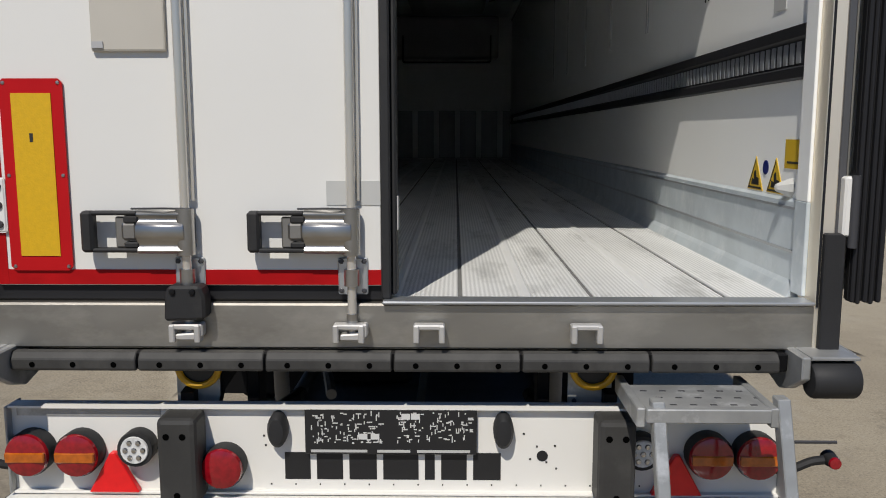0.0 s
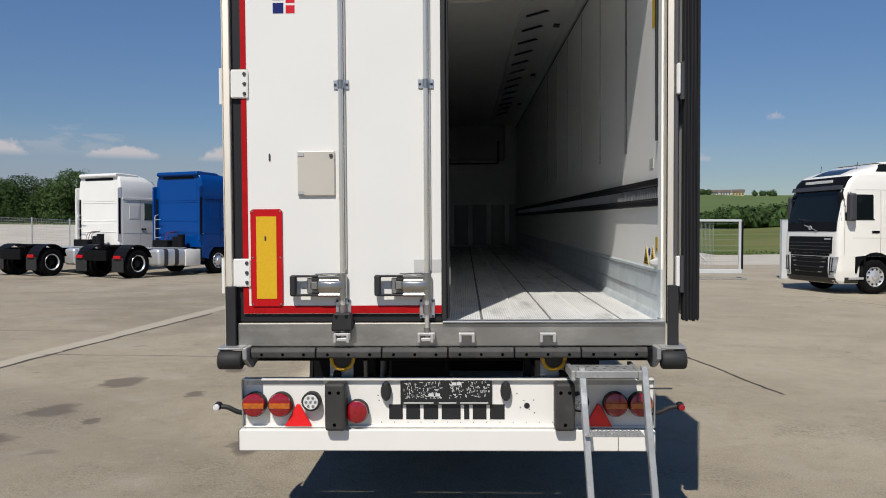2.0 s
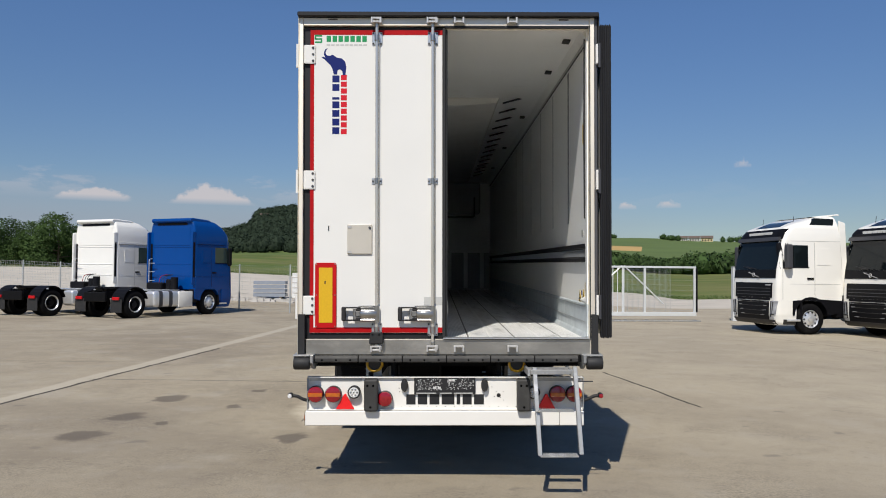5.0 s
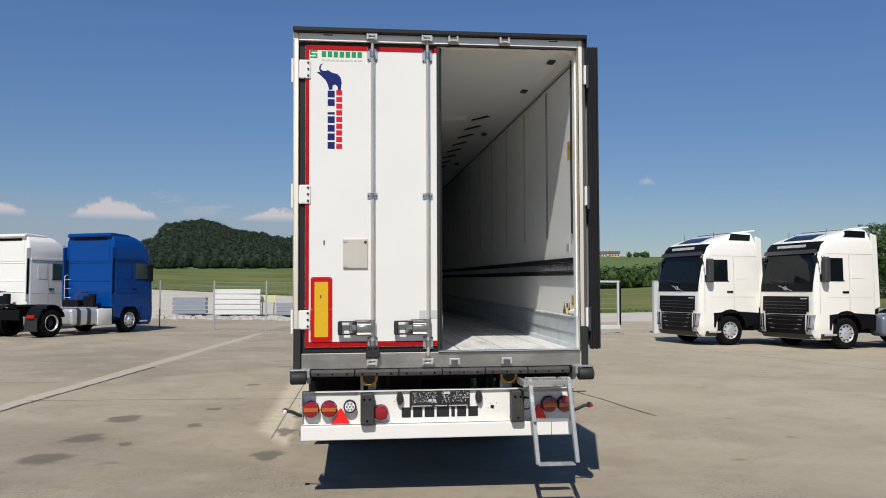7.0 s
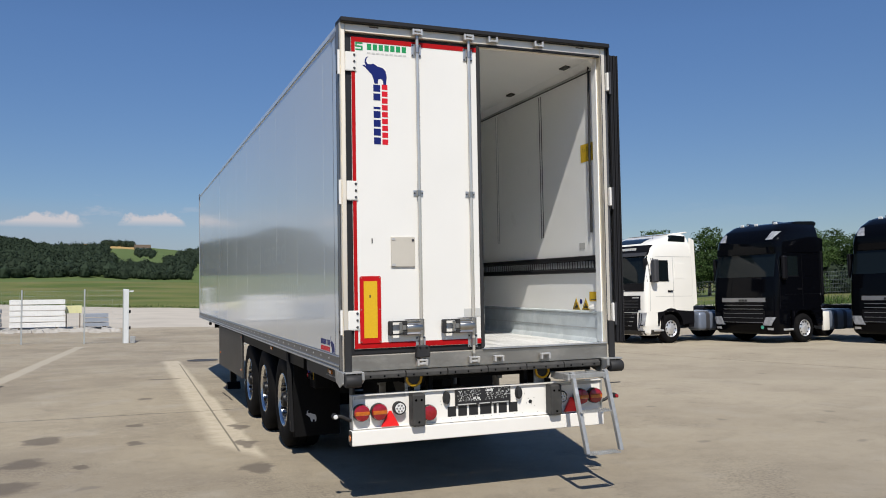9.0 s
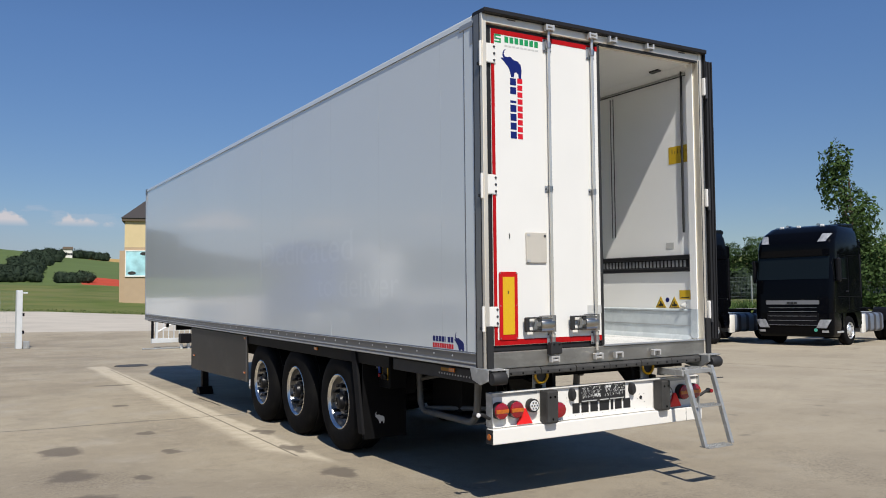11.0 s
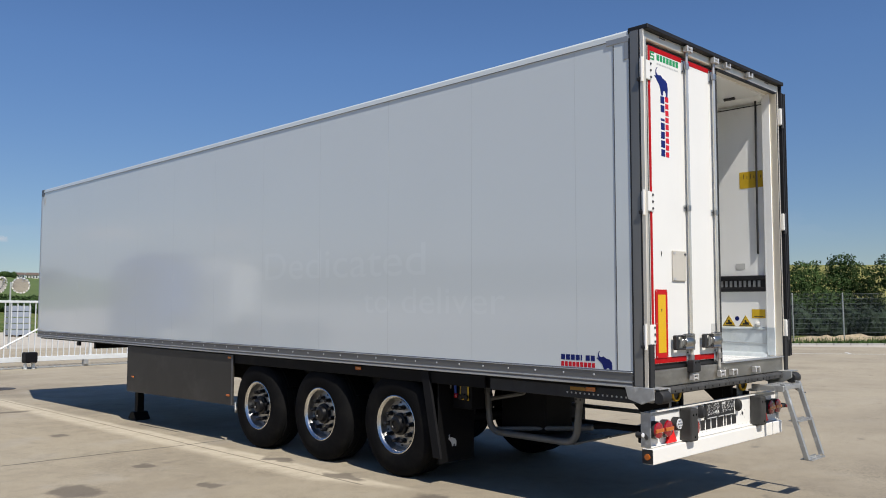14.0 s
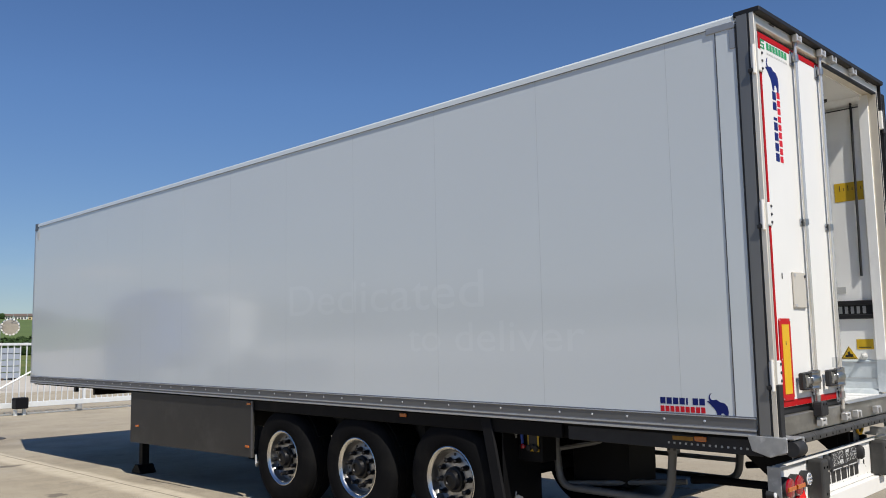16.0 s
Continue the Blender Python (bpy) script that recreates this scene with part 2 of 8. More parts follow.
M_YELPL = mat("yellow_reflective_plate", (0.66, 0.39, 0.008), 0.45, var=0.07, scale=60, bump=0.1, bscale=200)
M_LAMPRED = mat("red_lamp_lens", (0.26, 0.004, 0.010), 0.08, var=0.3, scale=60, coat=0.8, bump=0.05, bscale=90)
M_LAMPAMB = mat("amber_lamp_lens", (0.46, 0.11, 0.007), 0.10, var=0.35, scale=40, coat=0.8)
M_LAMPWHT = mat("clear_lamp_lens", (0.66, 0.66, 0.65), 0.12, var=0.25, scale=50, coat=0.6)
M_TRI = mat("red_reflector", (0.78, 0.014, 0.016), 0.3, var=0.06, scale=40)
M_WHITEPAINT = mat("white_painted_steel", (0.78, 0.76, 0.71), 0.34, var=0.03, scale=3, dirt_or_sheen=(0.55, 0.52, 0.46), dscale=5, dlo=0.66, dhi=0.9)
M_BLACKINK = mat("black_print", (0.015, 0.015, 0.016), 0.45, var=0.05)
M_BLUEINK = mat("blue_print", (0.006, 0.014, 0.125), 0.45, var=0.05, spec=0.25)
M_REDINK = mat("red_print", (0.56, 0.008, 0.02), 0.45, var=0.06, spec=0.3)
M_GREENINK = mat("green_print", (0.01, 0.26, 0.08), 0.4, var=0.05)
M_GREYINK = mat("grey_print", (0.5, 0.5, 0.48), 0.4, var=0.05)
M_WHITEINK = mat("white_print", (0.62, 0.62, 0.60), 0.45, var=0.1)
M_YELLOW = mat("yellow_sticker", (0.62, 0.40, 0.02), 0.45, var=0.06)
M_YELPIPE = mat("yellow_painted_ring", (0.62, 0.34, 0.01), 0.4, var=0.12, scale=8)
M_BEIGE = mat("beige_plastic_plate", (0.50, 0.47, 0.41), 0.4, var=0.05, scale=5)
M_CANVAS = mat("pale_duct_canvas", (0.74, 0.72, 0.66), 0.8, var=0.05, scale=3, bump=0.2, bscale=8)
M_TYRE = mat("tyre_rubber", (0.0065, 0.0065, 0.007), 0.85, var=0.15, scale=7, dirt_or_sheen=(0.015, 0.014, 0.012), dscale=4, dlo=0.5, dhi=0.8, spec=0.08)
M_RIM = mat("polished_alloy", (0.60, 0.592, 0.575), 0.24, metal=1.0, var=0.08, scale=5)
M_MIRROR = mat("mirror_glass", (0.75, 0.76, 0.76), 0.04, metal=1.0, var=0.0)
M_DISC = mat("polished_wheel_disc", (0.40, 0.40, 0.405), 0.36, metal=1.0, var=0.25, scale=9)
M_RAIL = mat("grey_rail", (0.17, 0.175, 0.18), 0.38, metal=0.6, var=0.06, scale=3)
M_HUB = mat("black_hub", (0.006, 0.006, 0.007), 0.38, var=0.1, spec=0.3)
M_TWHITE = mat("white_truck_paint", (0.82, 0.80, 0.74), 0.25, var=0.02, scale=1.5, coat=0.5)
M_TSILVER = mat("clean_white_truck_paint", (0.80, 0.79, 0.75), 0.28, var=0.02, scale=1.5, coat=0.5)
M_TBLUE = mat("blue_truck_paint", (0.001, 0.050, 0.235), 0.22, var=0.03, scale=1.5, coat=0.12, spec=0.2)
M_TBLACK = mat("black_truck_paint", (0.002, 0.0023, 0.0035), 0.08, var=0.03, scale=1.5, spec=0.10)
M_GLASS = mat("dark_tinted_glass", (0.006, 0.009, 0.010), 0.06, var=0.02, spec=0.22)
M_SIDEGLASS = mat("clear_side_glass", (0.05, 0.075, 0.07), 0.05, var=0.1, scale=1.5, spec=0.6)
M_TDARK = mat("dark_truck_plastic", (0.006, 0.006, 0.0075), 0.5, var=0.08, spec=0.12)
M_TANK = mat("aluminium_tank", (0.70, 0.71, 0.72), 0.3, metal=0.6, var=0.05)
M_TANKBLUE = mat("pale_blue_grey_tank", (0.17, 0.20, 0.26), 0.35, metal=0.3, var=0.06)
M_STRAP = mat("dark_steel_strap", (0.06, 0.06, 0.065), 0.5, metal=0.3, var=0.05)
M_BADGE = mat("brushed_grey_badge", (0.25, 0.25, 0.255), 0.4, metal=0.5, var=0.05)
M_LIGHTGREY = mat("light_grey_trim", (0.42, 0.42, 0.42), 0.4, var=0.05)
M_GREENDOT = mat("green_sticker", (0.08, 0.42, 0.30), 0.5, var=0.05)
M_GATE = mat("white_galvanised_gate", (0.66, 0.68, 0.68), 0.42, metal=0.25, var=0.06, scale=5)
M_FENCE = mat("galvanised_fence_wire", (0.40, 0.42, 0.42), 0.45, metal=0.4, var=0.08)
M_FENCEDK = mat("dark_green_fence_wire", (0.10, 0.12, 0.12), 0.5, var=0.08)
M_PANELW = mat("white_stacked_panels", (0.72, 0.72, 0.70), 0.5, var=0.05, scale=2)
M_PANELG = mat("grey_blue_stacked_panels", (0.26, 0.29, 0.34), 0.5, var=0.06, scale=2)
M_HOUSE = mat("cream_plaster", (0.60, 0.48, 0.27), 0.85, var=0.05, scale=1.2, bump=0.1, bscale=20)
M_HOUSE2 = mat("tan_plaster", (0.42, 0.31, 0.20), 0.85, var=0.05, scale=1.2, bump=0.1, bscale=20)
M_ROOF = mat("dark_roof_tiles", (0.035, 0.03, 0.03), 0.7, var=0.15, scale=6, bump=0.3, bscale=14)
M_BANNER = mat("pale_turquoise_banner", (0.35, 0.62, 0.66), 0.6, var=0.35, scale=0.9)
M_BARK = mat("bark", (0.10, 0.075, 0.05), 0.9, var=0.2, scale=6, bump=0.5, bscale=18)
M_FARHOUSE = mat("far_white_plaster", (0.72, 0.70, 0.64), 0.8, var=0.04)
M_FARROOF = mat("far_brown_roof", (0.11, 0.08, 0.065), 0.8, var=0.1)
M_KERB = mat("kerb_concrete", (0.34, 0.33, 0.31), 0.85, var=0.12, scale=3, bump=0.2, bscale=30)
M_STONE = mat("pale_rubble_stone", (0.42, 0.40, 0.37), 0.85, var=0.2, scale=3, bump=0.3, bscale=12)
M_IRON = mat("cast_iron_cover", (0.07, 0.065, 0.06), 0.6, metal=0.3, var=0.15)


M_VOID = mat("dark_hole", (0.002, 0.002, 0.002), 0.9, var=0.0, spec=0.0)
M_BUMPER = mat("dusty_bumper_rubber", (0.042, 0.041, 0.039), 0.6, var=0.2, scale=7, bump=0.05, bscale=120, dirt_or_sheen=(0.07, 0.068, 0.063), dscale=5, dlo=0.5, dhi=0.75, spec=0.35)
M_HEADLAMP = mat("clear_headlamp", (0.30, 0.31, 0.33), 0.12, var=0.45, scale=9, coat=0.6)
M_CAP = mat("grey_corner_cap", (0.36, 0.37, 0.375), 0.35, metal=0.4, var=0.08, scale=6)
M_MEMBER = mat("dark_drilled_steel", (0.030, 0.030, 0.031), 0.55, var=0.25, scale=8, spec=0.25)
# rim alloy made darker: the shade inside the dish is put into its colour
M_BARREL_SHADED = mat("alloy_barrel", (0.29, 0.287, 0.28), 0.30, metal=0.95, var=0.2, scale=7)
M_FRAME = mat("weathered_frame_steel", (0.165, 0.165, 0.16), 0.5, metal=0.2, var=0.2, scale=8)
M_JOINT = mat("grey_floor_joint", (0.16, 0.16, 0.155), 0.6, var=0.15, scale=6)
M_GAP = mat("soft_panel_gap", (0.34, 0.335, 0.32), 0.6, var=0.05)
M_ROD = mat("bright_zinc_rod", (0.66, 0.635, 0.585), 0.22, metal=0.6, var=0.12, scale=12, stretch=(1, 1, 0.2), rvar=0.08)
M_PSIDE = mat("grey_portal_side", (0.19, 0.19, 0.185), 0.36, metal=0.4, var=0.12, scale=4, stretch=(1, 1, 0.3))
M_BLUEHOSE = mat("blue_plastic_hose", (0.01, 0.05, 0.32), 0.4, var=0.05)
M_SAND = mat("pale_sand", (0.42, 0.34, 0.22), 0.95, var=0.2, scale=1.5, bump=0.4, bscale=10, spec=0.1)
M_WING = mat("black_plastic_wing", (0.010, 0.010, 0.011), 0.7, var=0.12, scale=4, spec=0.12)


def leafmat(name, base, vary=0.35):
    m = mat(name, base, 0.75, var=0.2, scale=0.4, spec=0.12)
    t = m.node_tree
    geo = t.nodes.new("ShaderNodeNewGeometry")
    mr = t.nodes.new("ShaderNodeMapRange")
    mr.inputs["To Min"].default_value, mr.inputs["To Max"].default_value = 1 - vary, 1 + vary
    t.links.new(geo.outputs["Random Per Island"], mr.inputs["Value"])
    h2 = t.nodes.new("ShaderNodeHueSaturation")
    h = next(n for n in t.nodes if n.type == "HUE_SAT")
    t.links.new(h.outputs["Color"], h2.inputs["Color"])
    t.links.new(mr.outputs[0], h2.inputs["Value"])
    t.links.new(h2.outputs["Color"], t.nodes["Principled BSDF"].inputs["Base Color"])
    return m


M_LEAF = leafmat("tree_leaves", (0.033, 0.060, 0.017))
M_LEAFDK = leafmat("dark_wood_leaves", (0.022, 0.034, 0.020), 0.25)
M_LEAFLT = leafmat("light_bush_leaves", (0.050, 0.086, 0.025))


def ground_material():
    """Worn concrete yard: aggregate grain, blotches, joints, oil stains and one pale patched strip."""
    m = bpy.data.materials.new("worn_concrete_yard")
    m.use_nodes = True
    t = m.node_tree
    b = t.nodes["Principled BSDF"]
    b.inputs["Roughness"].default_value = 0.78
    b.inputs["Specular IOR Level"].default_value = 0.22
    co = t.nodes.new("ShaderNodeTexCoord")
    P = co.outputs["Object"]

    def noise_tex(scale, detail=6.0, rough=0.6, vec=None):
        n = t.nodes.new("ShaderNodeTexNoise")
        n.inputs["Scale"].default_value, n.inputs["Detail"].default_value, n.inputs["Roughness"].default_value = scale, detail, rough
        t.links.new(vec or P, n.inputs["Vector"])
        return n

    def mth(op, a, bb=None, clamp=False):
        n = t.nodes.new("ShaderNodeMath")
        n.operation = op
        n.use_clamp = clamp
        for i, v in enumerate((a, bb)):
            if v is None:
                continue
            if isinstance(v, (int, float)):
                n.inputs[i].default_value = v
            else:
                t.links.new(v, n.inputs[i])
        return n.outputs[0]

    def rng(v, a, c, lo=0.0, hi=1.0):
        n = t.nodes.new("ShaderNodeMapRange")
        n.inputs["From Min"].default_value, n.inputs["From Max"].default_value = a, c
        n.inputs["To Min"].default_value, n.inputs["To Max"].default_value = lo, hi
        t.links.new(v, n.inputs["Value"])
        return n.outputs[0]

    def mix(fac, a, c):
        n = t.nodes.new("ShaderNodeMix")
        n.data_type = "RGBA"
        if isinstance(fac, (int, float)):
            n.inputs["Factor"].default_value = fac
        else:
            t.links.new(fac, n.inputs["Factor"])
        for k, v in (("A", a), ("B", c)):
            if isinstance(v, tuple):
                n.inputs[k].default_value = (*v, 1)
            else:
                t.links.new(v, n.inputs[k])
        return n.outputs["Result"]

    wob = noise_tex(0.9, 5.0)
    wv = t.nodes.new("ShaderNodeVectorMath")
    wv.operation = "MULTIPLY_ADD"
    t.links.new(wob.outputs["Color"], wv.inputs[0])
    wv.inputs[1].default_value = (0.16, 0.16, 0)
    t.links.new(P, wv.inputs[2])
    wob2 = noise_tex(3.5, 6.0)
    wv2 = t.nodes.new("ShaderNodeVectorMath")
    wv2.operation = "MULTIPLY_ADD"
    t.links.new(wob2.outputs["Color"], wv2.inputs[0])
    wv2.inputs[1].default_value = (0.45, 0.45, 0)
    t.links.new(P, wv2.inputs[2])

    def seg(ax, ay, bx, by, half, soft, vec):
        """1 near the line from a to b."""
        sp = t.nodes.new("ShaderNodeSeparateXYZ")
        t.links.new(vec, sp.inputs[0])
        ln = math.hypot(bx - ax, by - ay)
        ux, uy = (bx - ax) / ln, (by - ay) / ln
        dx = mth("SUBTRACT", sp.outputs["X"], ax)
        dy = mth("SUBTRACT", sp.outputs["Y"], ay)
        along = mth("ADD", mth("MULTIPLY", dx, ux), mth("MULTIPLY", dy, uy))
        across = mth("ABSOLUTE", mth("ADD", mth("MULTIPLY", dx, -uy), mth("MULTIPLY", dy, ux)))
        inside = mth("MULTIPLY", rng(along, -0.05, 0.05), rng(along, ln + 0.05, ln - 0.05))
        return mth("MULTIPLY", rng(across, half + soft, half), inside)

    def blot(cx, cy, rx, ry, vec):
        sp = t.nodes.new("ShaderNodeSeparateXYZ")
        t.links.new(vec, sp.inputs[0])
        dx = mth("MULTIPLY", mth("SUBTRACT", sp.outputs["X"], cx + 0.04), 1 / (0.78 * rx))
        dy = mth("MULTIPLY", mth("SUBTRACT", sp.outputs["Y"], cy - 0.06), 1 / (1.45 * ry))
        d = mth("ADD", mth("MULTIPLY", dx, dx), mth("MULTIPLY", dy, dy))
        return rng(d, 1.35, 0.60)

    fine = noise_tex(70, 3.0, 0.7)
    mid = noise_tex(5.0, 8.0, 0.68)
    big = noise_tex(0.35, 6.0, 0.62)
    smear = noise_tex(0.12, 4.0)
    col = mix(rng(big.outputs["Fac"], 0.35, 0.68), (0.312, 0.262, 0.186), (0.352, 0.304, 0.223))
    col = mix(mth("MULTIPLY", rng(mid.outputs["Fac"], 0.50, 0.72), 0.7), col, (0.187, 0.158, 0.120))
    col = mix(mth("MULTIPLY", rng(fine.outputs["Fac"], 0.50, 0.66), 0.75), col, (0.461, 0.406, 0.309))
    col = mix(mth("MULTIPLY", rng(fine.outputs["Fac"], 0.47, 0.33), 0.8), col, (0.131, 0.115, 0.094))
    col = mix(mth("MULTIPLY", rng(smear.outputs["Fac"], 0.46, 0.62), 0.5), col, (0.383, 0.338, 0.256))
    wide = noise_tex(0.22, 5.0, 0.6)
    col = mix(mth("MULTIPLY", rng(wide.outputs["Fac"], 0.47, 0.60), 0.55), col, (0.204, 0.170, 0.126))
    blotch = noise_tex(1.1, 5.0, 0.55)
    col = mix(mth("MULTIPLY", rng(blotch.outputs["Fac"], 0.52, 0.70), 0.4), col, (0.209, 0.178, 0.139))
    col = mix(mth("MULTIPLY", rng(blotch.outputs["Fac"], 0.46, 0.34), 0.3), col, (0.365, 0.335, 0.287))
    spx = t.nodes.new("ShaderNodeSeparateXYZ")
    t.links.new(P, spx.inputs[0])
    pale = mth("MULTIPLY", rng(mth("ADD", spx.outputs["X"], mth("MULTIPLY", big.outputs["Fac"], 6.0)), 2.0, 8.0), 0.42)
    col = mix(pale, col, (0.435, 0.380, 0.283))
    scuff = noise_tex(8.0, 7.0, 0.7)
    col = mix(mth("MULTIPLY", rng(scuff.outputs["Fac"], 0.56, 0.70), 0.5), col, (0.409, 0.365, 0.287))
    col = mix(mth("MULTIPLY", rng(scuff.outputs["Fac"], 0.42, 0.30), 0.5), col, (0.183, 0.152, 0.109))
    # darker tone towards low y, its edge broken up by noise
    tone_y = mth("ADD", spx.outputs["Y"], mth("MULTIPLY", big.outputs["Fac"], 9.0))
    col = mix(mth("MULTIPLY", rng(tone_y, 8.5, 2.0), 0.33), col, (0.165, 0.138, 0.104))
    # pitted patches with the coarse stones showing
    pit = noise_tex(0.6, 7.0, 0.7)
    grit = noise_tex(28.0, 4.0, 0.75)
    pitted = mth("MULTIPLY", rng(pit.outputs["Fac"], 0.50, 0.62), rng(grit.outputs["Fac"], 0.46, 0.60))
    col = mix(mth("MULTIPLY", pitted, 0.55), col, (0.125, 0.106, 0.082))
    # small dark specks and drips
    spk = noise_tex(2.6, 2.0, 0.4)
    col = mix(mth("MULTIPLY", rng(spk.outputs["Fac"], 0.70, 0.76), 0.45), col, (0.131, 0.117, 0.100))
    W1, W2 = wv.outputs["Vector"], wv2.outputs["Vector"]
    # pale patched strip beside the trailer, and the pale lip along the long crack
    sp1 = t.nodes.new("ShaderNodeSeparateXYZ")
    t.links.new(W1, sp1.inputs[0])
    left = rng(sp1.outputs["Y"], 3.7, 2.42, -1.89, -1.46)
    strip = mth("MULTIPLY", rng(mth("SUBTRACT", sp1.outputs["X"], left), -0.03, 0.13), rng(sp1.outputs["X"], -1.37, -1.45))
    strip = mth("MULTIPLY", strip, mth("MULTIPLY", rng(sp1.outputs["Y"], 17.95, 17.6), rng(sp1.outputs["Y"], 2.30, 2.7)))
    strip = mth("MULTIPLY", strip, rng(mid.outputs["Fac"], 0.32, 0.56, 0.40, 1.0))
    col = mix(mth("MULTIPLY", strip, 0.82), col, (0.539, 0.474, 0.361))
    strip2 = seg(-4.36, 27.2, -5.98, 4.0, 0.13, 0.07, W1)
    col = mix(mth("MULTIPLY", strip2, 0.7), col, (0.452, 0.405, 0.322))
    # joints and cracks
    dark = mth("MULTIPLY", seg(-5.15, 12.5, -5.85, 4.0, 0.030, 0.015, W1), rng(mid.outputs["Fac"], 0.36, 0.43, 0.5, 1.0))
    for a in ((-30.0, 9.45, -5.9, 9.40, 0.009), (-5.75, 6.77, -1.1, 6.64, 0.011), (3.06, 8.40, 3.58, 4.35, 0.019), (9.6, 18.0, 12.9, 4.0, 0.012), (-1.16, 9.1, -1.15, 7.8, 0.012)):
        dark = mth("MAXIMUM", dark, seg(*a, 0.010, W1))
    dark = mth("MAXIMUM", dark, mth("MULTIPLY", seg(-1.55, 16.4, -1.72, 2.95, 0.006, 0.012, P), 0.7))
    # oil stains
    oil = blot(-3.65, 4.95, 0.30, 0.25, W2)
    for a in ((-3.70, 3.46, 0.26, 0.20), (-3.73, 2.24, 0.30, 0.22), (-1.32, 5.06, 0.14, 0.20), (-1.40, 3.68, 0.15, 0.20), (-1.46, 2.22, 0.19, 0.20), (-6.4, 3.4, 0.5, 0.1), (-2.60, 5.75, 0.12, 0.10), (-2.6, 4.28, 0.13, 0.09), (-3.12, 3.02, 0.12, 0.10), (-4.6, 1.0, 0.2, 0.12), (-5.2, 2.6, 0.25, 0.12), (-1.9, 12.5, 0.45, 0.12), (-2.4, 8.9, 0.10, 0.12)):
        oil = mth("MAXIMUM", oil, blot(*a, W2))
    col = mix(mth("MULTIPLY", oil, 0.75), col, (0.109, 0.091, 0.074))
    col = mix(mth("MULTIPLY", dark, 0.9), col, (0.039, 0.033, 0.026))
    t.links.new(col, b.inputs["Base Color"])
    hgt = mth("SUBTRACT", mth("ADD", mth("MULTIPLY", fine.outputs["Fac"], 0.5), mid.outputs["Fac"]), mth("MULTIPLY", dark, 1.5))
    bp = t.nodes.new("ShaderNodeBump")
    bp.inputs["Strength"].default_value, bp.inputs["Distance"].default_value = 0.2, 0.010
    t.links.new(hgt, bp.inputs["Height"])
    t.links.new(bp.outputs["Normal"], b.inputs["Normal"])
    return m


def field_material():
    m = mat("meadow_grass", (0.088, 0.125, 0.026), 0.85, var=0.3, scale=0.09, bump=0.3, bscale=2.0, dirt_or_sheen=(0.165, 0.155, 0.060), dscale=0.045, dlo=0.42, dhi=0.64, spec=0.15)
    return m


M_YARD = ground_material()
M_MEADOW = field_material()
M_CROP = mat("green_crop_field", (0.095, 0.135, 0.042), 0.9, var=0.12, scale=0.03, spec=0.2)
M_WHEAT = mat("ripe_wheat_field", (0.42, 0.28, 0.11), 0.9, var=0.1, scale=0.03, spec=0.2)
M_WHEATG = mat("yellow_green_field", (0.21, 0.20, 0.055), 0.9, var=0.15, scale=0.04, spec=0.2)
M_POPPY = mat("red_flower_field", (0.42, 0.06, 0.03), 0.9, var=0.2, scale=0.1, spec=0.2)
M_TRACK = mat("pale_gravel_road", (0.46, 0.42, 0.36), 0.9, var=0.12, scale=0.4, spec=0.2)

# ---- mesh helpers ----


def part(name, bm, material, parent=None, label="", smooth=False):
    """Links a bmesh as one mesh object under a thing or a part."""
    me = bpy.data.meshes.new(name)
    bm.normal_update()
    bm.to_mesh(me)
    bm.free()
    return part_mesh(name, me, material, parent, label, smooth)


def part_mesh(name, me, material, parent=None, label="", smooth=False):
    if material is not None and not me.materials:
        me.materials.append(material)
    if smooth:
        me.shade_smooth()
        me.set_sharp_from_angle(angle=radians(38))
    ob = new(name, me)
    if parent is not None:
        ob.parent = parent
    if label:
        ob["label"] = label
    return ob


def again(ob, m):
    """Another piece on the same mesh, under the same parent."""
    o = new(ob.name.split(".")[0], ob.data)
    o.parent = ob.parent
    o.matrix_basis = m
    if "label" in ob:
        o["label"] = ob["label"]
    return o


def box(bm, x0, x1, y0, y1, z0, z1, bev=0.0, seg=1, mi=0):
    r = bmesh.ops.create_cube(bm, size=1.0, matrix=Matrix.LocRotScale(((x0 + x1) / 2, (y0 + y1) / 2, (z0 + z1) / 2), None, (abs(x1 - x0), abs(y1 - y0), abs(z1 - z0))))
    if bev > 0:
        es = list({e for v in r["verts"] for e in v.link_edges})
        bmesh.ops.bevel(bm, geom=es, offset=bev, segments=seg, affect="EDGES", profile=0.5)
    return bm


def B(*a, **k):
    return box(bmesh.new(), *a, **k)


def tube(bm, p0, p1, r0, r1=None, seg=12, caps=True):
    p0, p1 = Vector(p0), Vector(p1)
    d = p1 - p0
    rot = d.to_track_quat("Z", "Y").to_matrix().to_4x4()
    bmesh.ops.create_cone(bm, cap_ends=caps, segments=seg, radius1=r0, radius2=r0 if r1 is None else r1, depth=d.length, matrix=Matrix.Translation((p0 + p1) / 2) @ rot)
    return bm


